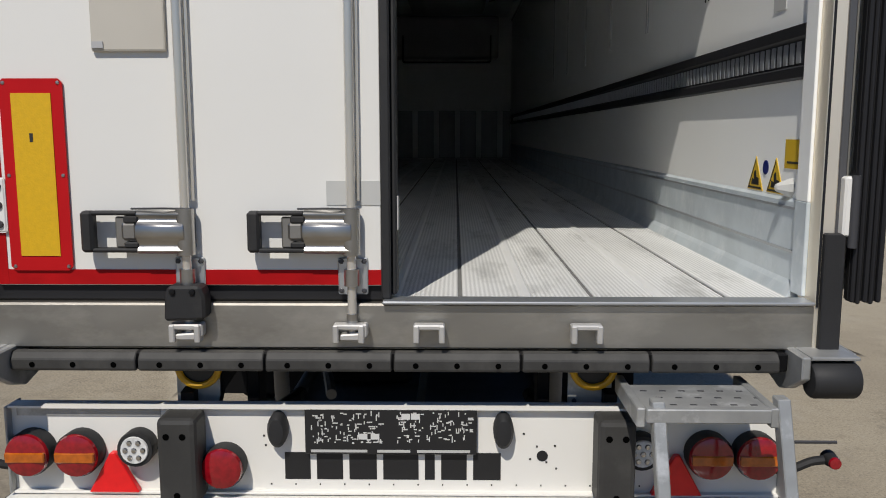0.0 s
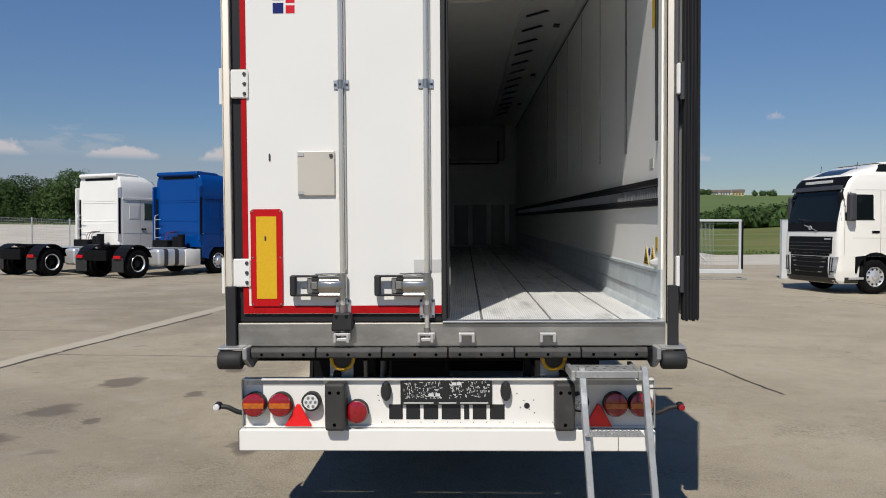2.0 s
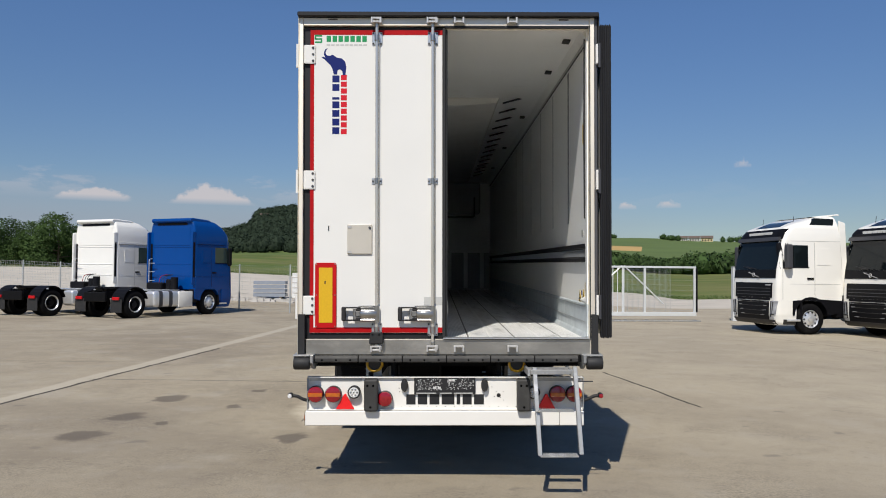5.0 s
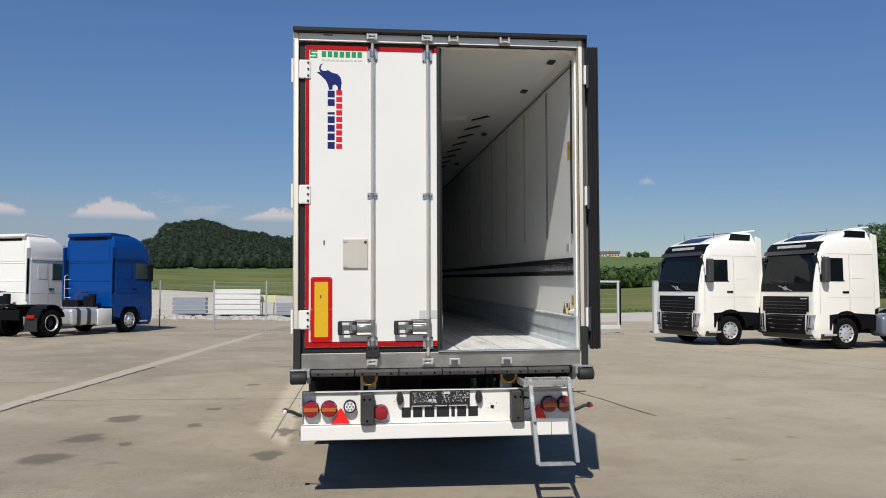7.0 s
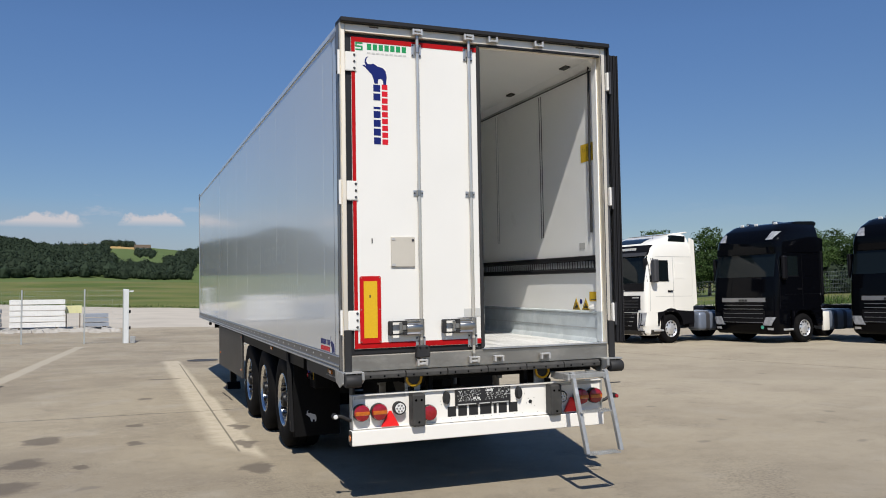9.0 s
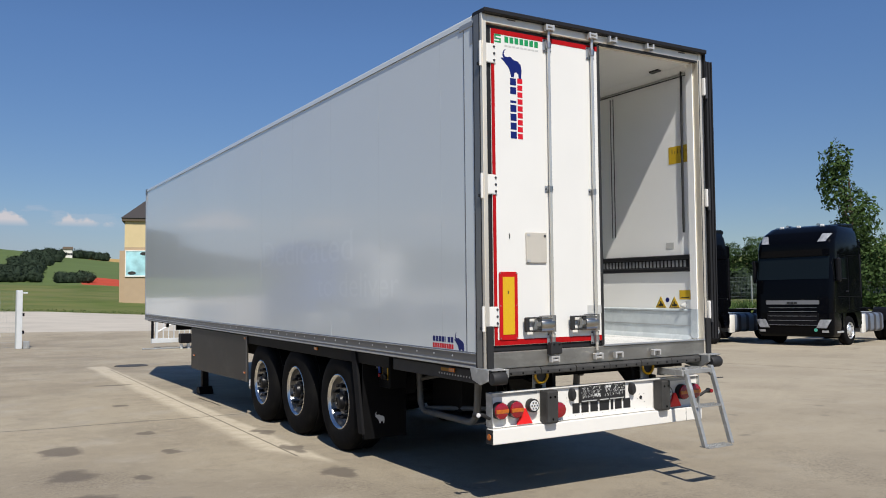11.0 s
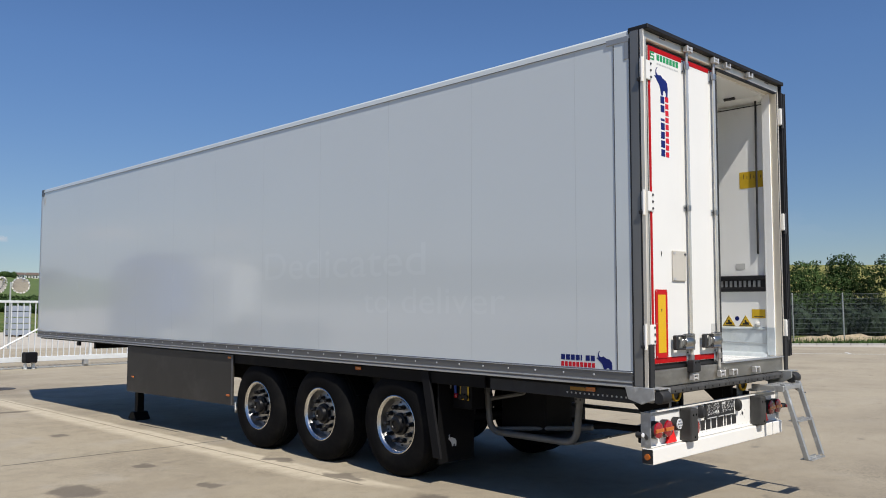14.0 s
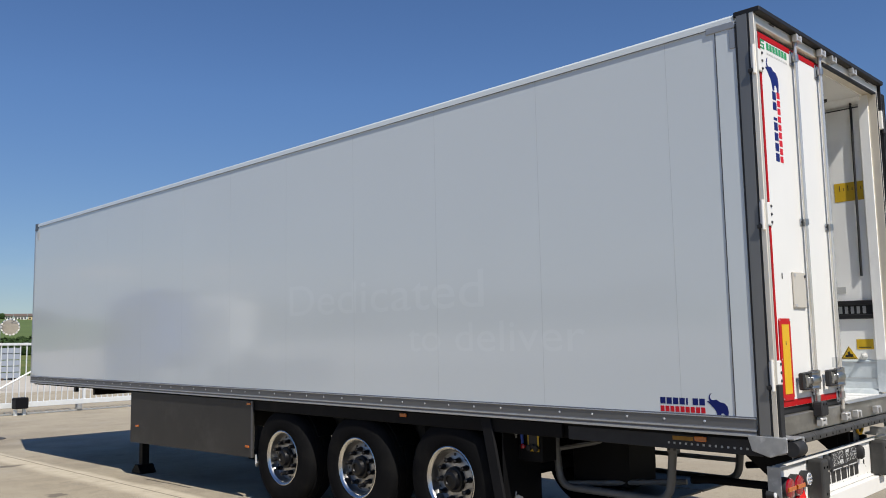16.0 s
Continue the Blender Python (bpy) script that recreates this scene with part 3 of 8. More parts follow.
def pipe(bm, pts, r, seg=8):
    """A bent tube along points, with mitred joints."""
    pts = [Vector(p) for p in pts]
    rings = []
    up = None
    for i, p in enumerate(pts):
        a = (p - pts[i - 1]).normalized() if i else None
        b = (pts[i + 1] - p).normalized() if i < len(pts) - 1 else None
        d = ((a or b) + (b or a)).normalized()
        if up is None:
            up = d.orthogonal().normalized()
        up = (up - d * up.dot(d)).normalized()
        side = d.cross(up)
        k = 1.0 if a is None or b is None else 1 / max(0.4, a.dot(d))
        rings.append([bm.verts.new(p + (up * math.cos(t) + side * math.sin(t)) * r * k) for t in (2 * math.pi * j / seg for j in range(seg))])
    for r0, r1 in zip(rings, rings[1:]):
        for j in range(seg):
            bm.faces.new((r0[j], r0[(j + 1) % seg], r1[(j + 1) % seg], r1[j]))
    bm.faces.new(rings[0][::-1])
    bm.faces.new(rings[-1])
    return bm


def bend(corners, r, n=5):
    """Points of a polyline with rounded corners."""
    c = [Vector(p) for p in corners]
    out = [c[0]]
    for a, b, d in zip(c, c[1:], c[2:]):
        u, v = (a - b).normalized(), (d - b).normalized()
        p0, p1 = b + u * r, b + v * r
        for i in range(n + 1):
            s = i / n
            out.append(p0.lerp(b, s).lerp(b.lerp(p1, s), s))
    out.append(c[-1])
    return out


def prism(bm, pts, axis, a0, a1, bev=0.0):
    """Extrudes a polygon. axis x: points are (y, z); y: (x, z); z: (x, y)."""
    def at(p, a):
        return {"x": (a, p[0], p[1]), "y": (p[0], a, p[1]), "z": (p[0], p[1], a)}[axis]
    lo = [bm.verts.new(at(p, a0)) for p in pts]
    hi = [bm.verts.new(at(p, a1)) for p in pts]
    n = len(pts)
    fs = [bm.faces.new(lo), bm.faces.new(hi[::-1])]
    for i in range(n):
        fs.append(bm.faces.new((lo[i], hi[i], hi[(i + 1) % n], lo[(i + 1) % n])))
    bmesh.ops.recalc_face_normals(bm, faces=fs)
    if bev:
        es = list({e for f in fs for e in f.edges})
        bmesh.ops.bevel(bm, geom=es, offset=bev, segments=1, affect="EDGES")
    return bm


def lathe(bm, prof, axis="x", seg=32, centre=(0, 0, 0), caps=True):
    """Turns (along, radius) pairs round an axis."""
    c = Vector(centre)
    rings = []
    for a, r in prof:
        ring = []
        for j in range(seg):
            t = 2 * math.pi * j / seg
            u, v = r * math.cos(t), r * math.sin(t)
            ring.append(bm.verts.new(c + Vector({"x": (a, u, v), "y": (u, a, v), "z": (u, v, a)}[axis])))
        rings.append(ring)
    fs = []
    for r0, r1 in zip(rings, rings[1:]):
        for j in range(seg):
            fs.append(bm.faces.new((r0[j], r0[(j + 1) % seg], r1[(j + 1) % seg], r1[j])))
    for ring, flip in ((rings[0], True), (rings[-1], False)):
        if caps and (ring[0].co - ring[seg // 2].co).length > 1e-5:
            fs.append(bm.faces.new(ring[::-1] if flip else ring))
    bmesh.ops.remove_doubles(bm, verts=bm.verts, dist=1e-6)
    bmesh.ops.recalc_face_normals(bm, faces=bm.faces)
    return bm


def disc_poly(cx, cy, rx, ry=None, n=16):
    ry = rx if ry is None else ry
    return [(cx + rx * math.cos(2 * math.pi * i / n), cy + ry * math.sin(2 * math.pi * i / n)) for i in range(n)]


def thing(name, label, category, m=None, group="", kind=""):
    ob = new(name)
    ob.empty_display_size = 0.2
    if m is not None:
        ob.matrix_basis = m
    return tagged(ob, label, category, group, kind)

# ---- ground ----
CX, CY = -2.0, -6.0
E_F = ([-60, -20, -13, -2, 1, 8, 14, 17, 30, 45, 50, 54, 59, 110], [0.3, 0.3, 0.0, -0.5, -0.55, -0.9, -1.1, -1.5, -1.1, -0.65, -0.65, -1.3, -2.1, -2.1])
R_F = ([-60, 5, 14, 17, 30, 45, 52, 59, 110], [72, 72, 66, 60, 54, 48, 48, 52, 54])
E_W = ([-60, -20, -4, 5, 14, 30, 45, 110], [1.0, 1.3, 1.45, 1.3, 0.5, 0.7, 1.2, 1.2])
E_S = ([-60, -28, -18, -15.2, -14.2, -13.6, -12.4, -11.2, -10.2, -9.3, -7.7, -6.4, -5.2, -4, -1.7, 3, 6.6, 10.5, 13.3, 18, 30, 47, 60, 63, 68, 80, 110],
       [1.8, 1.8, 2.3, 2.9, 3.3, 3.95, 4.2, 4.4, 4.15, 3.75, 3.55, 3.5, 3.6, 3.7, 3.65, 3.2, 2.9, 2.6, 2.6, 2.4, 2.2, 2.5, 3.3, 3.25, 3.15, 2.9, 2.3])


def height(az, r):
    """Ground height at a bearing (degrees from +y towards +x) and range from the yard's middle."""
    rf = float(np.interp(az, *R_F))
    zf = 1.75 + rf * math.tan(radians(float(np.interp(az, *E_F))))
    zw = 1.75 + 260 * math.tan(radians(float(np.interp(az, *E_W))))
    zs = 1.75 + 800 * math.tan(radians(float(np.interp(az, *E_S))))
    if abs(az) > 115:
        zf = zw = 0.3
        zs = 8.0
    z = float(np.interp(r, [0, 38, rf, 150, 260, 800, 1100, 3000], [0, 0, zf, zf + (zw - zf) * 0.33, zw, zs, zs * 0.75, zs * 0.4]))
    if r > 90:
        z += (noise.noise(Vector((r * 0.006, az * 0.11, 3.1)))) * min(1, (r - 90) / 200) * 1.6
    return z


def turn_of(az):
    """Degrees by which the far land is turned about the yard's middle."""
    return float(np.interp(az, [-180, -60, 35, 60, 110, 180], [0, 1.4, 1.4, 0.3, 0.3, 0]))


def spot(az, r):
    a = radians(az + turn_of(az))
    return Vector((CX + r * math.sin(a), CY + r * math.cos(a), height(az, r)))


def zone(az, r):
    rf = float(np.interp(az, *R_F))
    if abs(az) > 100:
        return 0 if r < 80 else 2
    if 40 < az < 56 and r > 42:
        return 2
    if r < min(rf, 46):
        return 0
    if r < rf:
        return 1
    if r < 235:
        return 2
    if 4.4 < az < 7.2 and r < 300:
        return 6
    if az < -2.6 and r < 640:
        return 3
    if az < -2.6:
        return 4 if az > -7 else 3
    if az < 9:
        return 4 if (r > 640 and az < -0.4) or (r > 660 and az > 5.6) else 3
    if az < 24:
        return 4 if 420 < r < 520 and az < 12.8 else 3
    if az > 40:
        return 5
    return 3


def build_ground():
    azs = [a for a in np.arange(-180, -60, 5.0)] + [a for a in np.arange(-60, 110, 0.8)] + [a for a in np.arange(110, 180, 5.0)]
    base = [4, 9, 15, 22, 30, 36, 40, 43, 46]
    far = [85, 100, 120, 145, 175, 205, 235, 260, 300, 350, 420, 470, 520, 580, 640, 660, 720, 800, 880, 1000, 1400, 3200]
    verts, faces, mi = [(CX, CY, 0.0)], [], []
    rows = []
    for a in azs:
        rf = max(46.5, float(np.interp(a, *R_F)))
        rs = base + [46 + (rf - 46) * k for k in (0.35, 0.7, 1.0)] + far
        row = []
        for r in rs:
            p = spot(a, r)
            row.append(len(verts))
            verts.append((p.x, p.y, 0.0 if r <= 38 else p.z))
        rows.append((a, rs, row))
    n = len(rows)
    for i in range(n):
        a0, rs, r0 = rows[i]
        a1, _, r1 = rows[(i + 1) % n]
        am = a0 + 0.4 if -60 <= a0 < 110 else a0
        faces.append((0, r1[0], r0[0]))
        mi.append(0)
        for k in range(len(rs) - 1):
            faces.append((r0[k], r1[k], r1[k + 1], r0[k + 1]))
            mi.append(zone(am, 0.5 * (rs[k] + rs[k + 1])))
    me = bpy.data.meshes.new("ground")
    me.from_pydata(verts, [], faces)
    for m in (M_YARD, M_TRACK, M_MEADOW, M_CROP, M_WHEAT, M_WHEATG, M_POPPY):
        me.materials.append(m)
    me.polygons.foreach_set("material_index", mi)
    me.update()
    g = new("ground", me)
    return tagged(g, "worn grey-beige concrete yard running out to meadows and low hills", "ground", kind="structure")


ground = build_ground()

# ---- the refrigerated trailer ----
trailer = thing("semi_trailer", "grey-white refrigerated box semi-trailer, one rear door open and folded back", "trailer", pose(0, 0, -0.02, 0.8, -0.5, 0))
W, T, LEN, TOP, BOT, FLO = 1.262, 0.044, 13.60, 3.985, 1.16, 1.245
IN = W - T


def build_trailer_box():
    t = trailer
    left = part("side_wall", B(-W, -IN, 0.12, LEN - 0.03, BOT, TOP - 0.03), M_SIDE, t, "glossy grey-white insulated side wall with fine vertical seams")
    part("liner", B(-IN, -IN + 0.006, 0.10, LEN - 0.08, FLO, 3.92), M_INNER, left)
    right = part("side_wall", B(IN, W, 0.12, LEN - 0.03, BOT, TOP - 0.03), M_SIDE, t)
    part("liner", B(IN - 0.006, IN, 0.10, LEN - 0.08, FLO, 3.92), M_INNER, right, "white inner wall liner")
    # vertical panel seams, thin raised lips
    s = part("panel_seam", B(-W - 0.0004, -W + 0.002, -0.0025, 0.0025, BOT + 0.05, 3.945), M_SEAM, left)
    s.location = (0, 0.67, 0)
    for i in range(1, 10):
        again(s, Matrix.Translation((0, 0.67 + 1.22 * i, 0)))
    part("end_profile", B(-W - 0.004, -W + 0.01, 0.125, 0.270, BOT + 0.05, 3.945, bev=0.002), M_SIDE, left)
    part("dark_joint", B(-W - 0.0050, -W + 0.004, 0.2705, 0.2755, BOT + 0.05, 3.945), M_DKGREY, left)
    # roof, front wall, ceiling
    part("roof", B(-W + 0.01, W - 0.01, 0.05, LEN - 0.02, TOP - 0.05, TOP + 0.005, bev=0.01), M_SIDE, t)
    part("front_wall", B(-W + 0.01, W - 0.01, LEN - 0.06, LEN, BOT, TOP - 0.06), M_SIDE, t)
    part("inner_front_wall", B(-IN, IN, LEN - 0.12, LEN - 0.065, FLO, 3.88), M_INNER, t)
    ceil = part("ceiling_panel", B(-IN + 0.007, IN - 0.007, 0.1, LEN - 0.07, 3.895, 3.935), M_INNER, t, "off-white ceiling liner")
    for y in (0.35, 1.55, 4.2, 7.2, 10.2):
        part("marker_lamp", prism(bmesh.new(), [(1.035, y), (1.10, y + 0.02), (1.10, y + 0.14), (1.035, y + 0.12)], "z", 3.882, 3.896), M_SKIRT, ceil, "small grey ceiling lamp")
    cove = part("ceiling_cove", prism(bmesh.new(), [(IN - 0.0065, 3.835), (IN - 0.0065, 3.894), (IN - 0.075, 3.894)], "y", 0.12, LEN - 0.1), M_INNER, t)
    part("cove_strip", B(IN - 0.024, IN - 0.0065, 0.12, LEN - 0.1, 3.816, 3.834, bev=0.002), M_GREYINK, cove)
    part("cove_line", B(IN - 0.012, IN - 0.0065, 0.12, LEN - 0.1, 3.807, 3.8155), M_GASKET, cove)
    # canvas air duct under the ceiling with its dark straps
    duct = part("air_duct", prism(bmesh.new(), [(-0.62, 3.894), (-0.60, 3.83), (-0.35, 3.80), (0.2, 3.80), (0.62, 3.83), (0.66, 3.894)], "y", 2.96, LEN - 0.9), M_CANVAS, t, "sagging pale canvas air duct")
    st = part("duct_strap", prism(bmesh.new(), [(0.70, 3.842), (0.89, 3.893), (0.93, 3.886), (0.70, 3.826)], "y", 0.0, 0.035), M_GASKET, duct)
    st.location = (0, 2.98, 0)
    for i in range(1, 14):
        again(st, Matrix.Translation((0, 2.98 + 0.64 * i, 0)))
    # front end: cooling outlet frame and ribbed lower bulkhead
    out = part("cooling_outlet", B(-0.95, 0.95, LEN - 0.45, LEN - 0.13, 3.1, 3.86, bev=0.03), M_LIGHTGREY, t, "grey cold-air outlet housing")
    part("outlet_bar", pipe(bmesh.new(), bend([(-0.8, LEN - 0.55, 3.5), (-0.8, LEN - 0.55, 3.02), (0.8, LEN - 0.55, 3.02), (0.8, LEN - 0.55, 3.5)], 0.05), 0.015), M_RUBBER, out)
    bulk = part("front_bulkhead", B(-IN + 0.02, IN - 0.02, LEN - 0.22, LEN - 0.13, FLO + 0.02, 2.19, bev=0.01), M_GREYINK, t, "ribbed grey lower bulkhead")
    for i in range(6):
        x = -1.0 + 0.4 * i
        part("rib", B(x - 0.05, x + 0.05, LEN - 0.25, LEN - 0.221, FLO + 0.03, 2.15, bev=0.01), M_INNER, bulk)
    part("top_rib", B(-IN + 0.03, IN - 0.03, LEN - 0.26, LEN - 0.221, 2.152, 2.188, bev=0.008), M_INNER, bulk)
    # floor of joined aluminium planks
    fl = part("cargo_floor", B(-IN + 0.007, IN - 0.007, 0.02, LEN - 0.13, 1.15, FLO - 0.008), M_JOINT, t, "scuffed aluminium chequer floor in long planks")
    pw = 0.405
    edges = [-IN + 0.03] + [-1.035 + pw * i for i in range(6)] + [IN - 0.03]
    for i, (x0, x1) in enumerate(zip(edges, edges[1:])):
        part("floor_plank", B(x0 + 0.007, x1 - 0.007, 0.06, LEN - 0.13, FLO - 0.010, FLO, bev=0.003), M_FLOOR, fl)
        if 0 < i < 6:
            xm = x0 + pw / 2
            part("worn_rib", prism(bmesh.new(), [(xm - 0.018, FLO), (xm - 0.010, FLO + 0.005), (xm + 0.010, FLO + 0.005), (xm + 0.018, FLO)], "y", 0.07, LEN - 0.3), M_FLOORHI, fl)
    # kick plates
    for sgn in (-1, 1):
        k = part("kick_plate", prism(bmesh.new(), [(sgn * (IN - 0.006), FLO), (sgn * (IN - 0.045), FLO), (sgn * (IN - 0.030), FLO + 0.03), (sgn * (IN - 0.018), FLO + 0.045), (sgn * (IN - 0.018), 1.530), (sgn * (IN - 0.006), 1.540)], "y", 0.14, LEN - 0.25), M_KICK, t, "streaky galvanised kick plate")
        for z in (1.375, 1.508):
            part("ridge", B(*sorted((sgn * (IN - 0.018), sgn * (IN - 0.024))), 0.15, LEN - 0.3, z, z + 0.008), M_ALU, k)
        # slotted load rail
        r = part("load_rail", prism(bmesh.new(), [(sgn * (IN - 0.006), 1.90), (sgn * (IN - 0.030), 1.905), (sgn * (IN - 0.030), 1.935), (sgn * (IN - 0.016), 1.942), (sgn * (IN - 0.016), 2.018), (sgn * (IN - 0.030), 2.025), (sgn * (IN - 0.030), 2.06), (sgn * (IN - 0.006), 2.065)], "y", 0.142, LEN - 0.25), M_GASKET, t, "dark load-securing rail with rows of slots")
        bm = bmesh.new()
        for i in range(250):
            y = 0.2 + i * 0.05
            box(bm, *sorted((sgn * (IN - 0.0165), sgn * (IN - 0.021))), y, y + 0.026, 1.948, 2.012)
        tagged(part("slotted_strip", bm, M_ALU, r), kind="stuff")
    # vertical tracks in the wall
    for y in (1.21, 2.30, 3.39, 4.48, 5.57, 6.66):
        for dy in (-0.022, 0.022):
            part("wall_track", B(IN - 0.009, IN - 0.0062, y + dy - 0.005, y + dy + 0.005, 2.28, 3.78), M_STRAP if y < 1.5 else M_LIGHTGREY if y < 3 else M_GREYINK, right)
    # stickers and small things on the inner wall
    def stick(name, y0, y1, z0, z1, m, lab):
        return part(name, B(IN - 0.0085, IN - 0.0062, y0, y1, z0, z1), m, right, lab)
    a = stick("yellow_sticker", 0.14, 0.40, 2.965, 3.135, M_YELLOW, "yellow scale sticker with small dark marks")
    for i in range(6):
        part("print_bar", B(IN - 0.0095, IN - 0.0084, 0.17 + 0.036 * i, 0.176 + 0.036 * i, 3.06, 3.06 + (0.05 if i % 2 else 0.03)), M_SKIRT, a)
    a = stick("yellow_sticker", 0.16, 0.30, 1.63, 1.72, M_YELLOW, "small yellow notice sticker")
    part("print_bar", B(IN - 0.0095, IN - 0.0084, 0.18, 0.28, 1.645, 1.652), M_SKIRT, a)
    for y in (0.37, 0.55):
        a = part("warning_triangle", prism(bmesh.new(), [(y - 0.072, 1.545), (y + 0.072, 1.545), (y, 1.66)], "x", IN - 0.0085, IN - 0.0062), M_YELLOW, right, "yellow warning triangle with black edge")
        part("black_edge", prism(bmesh.new(), [(y - 0.066, 1.549), (y + 0.066, 1.549), (y, 1.653), (y, 1.643), (y + 0.054, 1.556), (y - 0.054, 1.556)], "x", IN - 0.0090, IN - 0.0084), M_BLACKINK, a)
        part("symbol", prism(bmesh.new(), [(y - 0.036, 1.562), (y + 0.034, 1.562), (y + 0.030, 1.584), (y + 0.008, 1.580), (y + 0.012, 1.606), (y - 0.006, 1.614), (y - 0.012, 1.590), (y - 0.034, 1.586)], "x", IN - 0.0092, IN - 0.0084), M_BLACKINK, a)
    part("round_sticker", prism(bmesh.new(), disc_poly(0.46, 1.625, 0.024), "x", IN - 0.0085, IN - 0.0062), M_BLUEINK, right, "round blue sticker")
    # crumpled plastic piece on the wall, no lamp
    part("wall_lamp", lathe(bmesh.new(), [(IN - 0.006, 0.030), (IN - 0.02, 0.028), (IN - 0.055, 0.012), (IN - 0.06, 0.0)], "x", 7, (0, 0.24, 1.572)), M_GREYINK, right, "crumpled pale plastic cone")
    part("label_plate", B(IN - 0.009, IN - 0.0062, 0.36, 0.46, 2.13, 2.19), M_GREYINK, right)
    part("door_strap", pipe(bmesh.new(), [(IN - 0.02, 0.205, 3.86), (IN - 0.025, 0.21, 3.0), (IN - 0.02, 0.215, 2.28)], 0.011), M_RUBBER, right, "black elastic door strap")
    part("track_strip", B(IN - 0.012, IN - 0.0062, 0.125, 0.15, 1.58, 3.86), M_INNER, right)
    # rails along the outer wall
    for sgn in (-1, 1):
        rl = part("bottom_rail", prism(bmesh.new(), [(sgn * (W - 0.03), 1.115), (sgn * (W + 0.010), 1.115), (sgn * (W + 0.013), 1.135), (sgn * (W + 0.008), 1.142), (sgn * (W + 0.012), 1.150), (sgn * (W + 0.012), 1.166), (sgn * (W + 0.007), 1.172), (sgn * (W + 0.007), 1.226), (sgn * (W + 0.011), 1.232), (sgn * (W + 0.004), 1.246), (sgn * (W - 0.03), 1.246)], "y", 0.13, LEN - 0.02), M_RAIL, t, "riveted grey aluminium lower rail")
        for z0, z1 in ((1.116, 1.134), (1.151, 1.165), (1.231, 1.238)):
            part("rail_lip", B(*sorted((sgn * (W + 0.005), sgn * (W + 0.0135))), 0.132, LEN - 0.022, z0, z1, bev=0.002), M_ALU, rl)
        tr = part("top_rail", prism(bmesh.new(), [(sgn * (W - 0.03), 3.935), (sgn * (W + 0.006), 3.935), (sgn * (W + 0.008), 3.942), (sgn * (W + 0.005), 3.985), (sgn * (W - 0.005), 4.0), (sgn * (W - 0.05), 4.0)], "y", 0.13, LEN - 0.01), M_SIDE, t, "grey-white roof edge rail with a thin dark joint")
        part("rail_joint", B(*sorted((sgn * (W + 0.0058), sgn * (W + 0.0085))), 0.14, LEN - 0.02, 3.9345, 3.9395), M_DKGREY, tr)
        if sgn < 0:
            rv = part("rivet", lathe(bmesh.new(), [(-W - 0.007, 0.010), (-W - 0.0105, 0.007), (-W - 0.0115, 0.0)], "x", 8), M_TANK, rl)
            rv.location = (0, 0.5, 1.200)
            for i in range(1, 42):
                again(rv, Matrix.Translation((0, 0.5 + 0.31 * i, 1.200)))
            part("corner_cap", B(-W - 0.010, -W + 0.02, 0.123, 0.34, 3.905, 3.955, bev=0.004), M_CAP, tr)
            part("corner_cap", B(-W - 0.009, -W + 0.02, 0.123, 0.17, 3.76, 3.904, bev=0.004), M_CAP, tr)
            part("corner_cap", B(-W - 0.010, -W + 0.02, LEN - 0.14, LEN - 0.005, 3.87, 4.005, bev=0.008), M_DKGREY, tr)
            part("front_edge", B(-W - 0.006, -W + 0.04, LEN - 0.05, LEN + 0.012, 1.12, 3.90, bev=0.008), M_ALU, t)
            part("data_label", B(-W - 0.002, -W + 0.002, LEN - 0.22, LEN - 0.10, 3.70, 3.84), M_GREYINK, left)
            part("data_label", B(-W - 0.002, -W + 0.002, LEN - 0.25, LEN - 0.08, 1.255, 1.285), M_GREYINK, left)


def logo_shape(cx, cz, s):
    """Plain rounded emblem with one tapering horn."""
    body = [(-0.33, 0.8), (-0.43, 0.7), (-0.47, 0.54), (-0.39, 0.41), (-0.22, 0.39), (-0.07, 0.44), (0.17, 0.29), (0.44, 0.24), (0.62, 0.06), (0.68, -0.24), (0.63, -0.67), (0.48, -0.67), (0.46, -0.46), (0.33, -0.35), (0.2, -0.4), (0.17, -0.64), (-0.01, -0.64), (-0.07, -0.39), (-0.18, -0.13), (-0.35, 0.02), (-0.5, 0.18), (-0.68, 0.3), (-0.56, 0.34), (-0.46, 0.27), (-0.55, 0.45), (-0.54, 0.61), (-0.46, 0.76)]
    return [(cx + x * s, cz + z * s) for x, z in body]


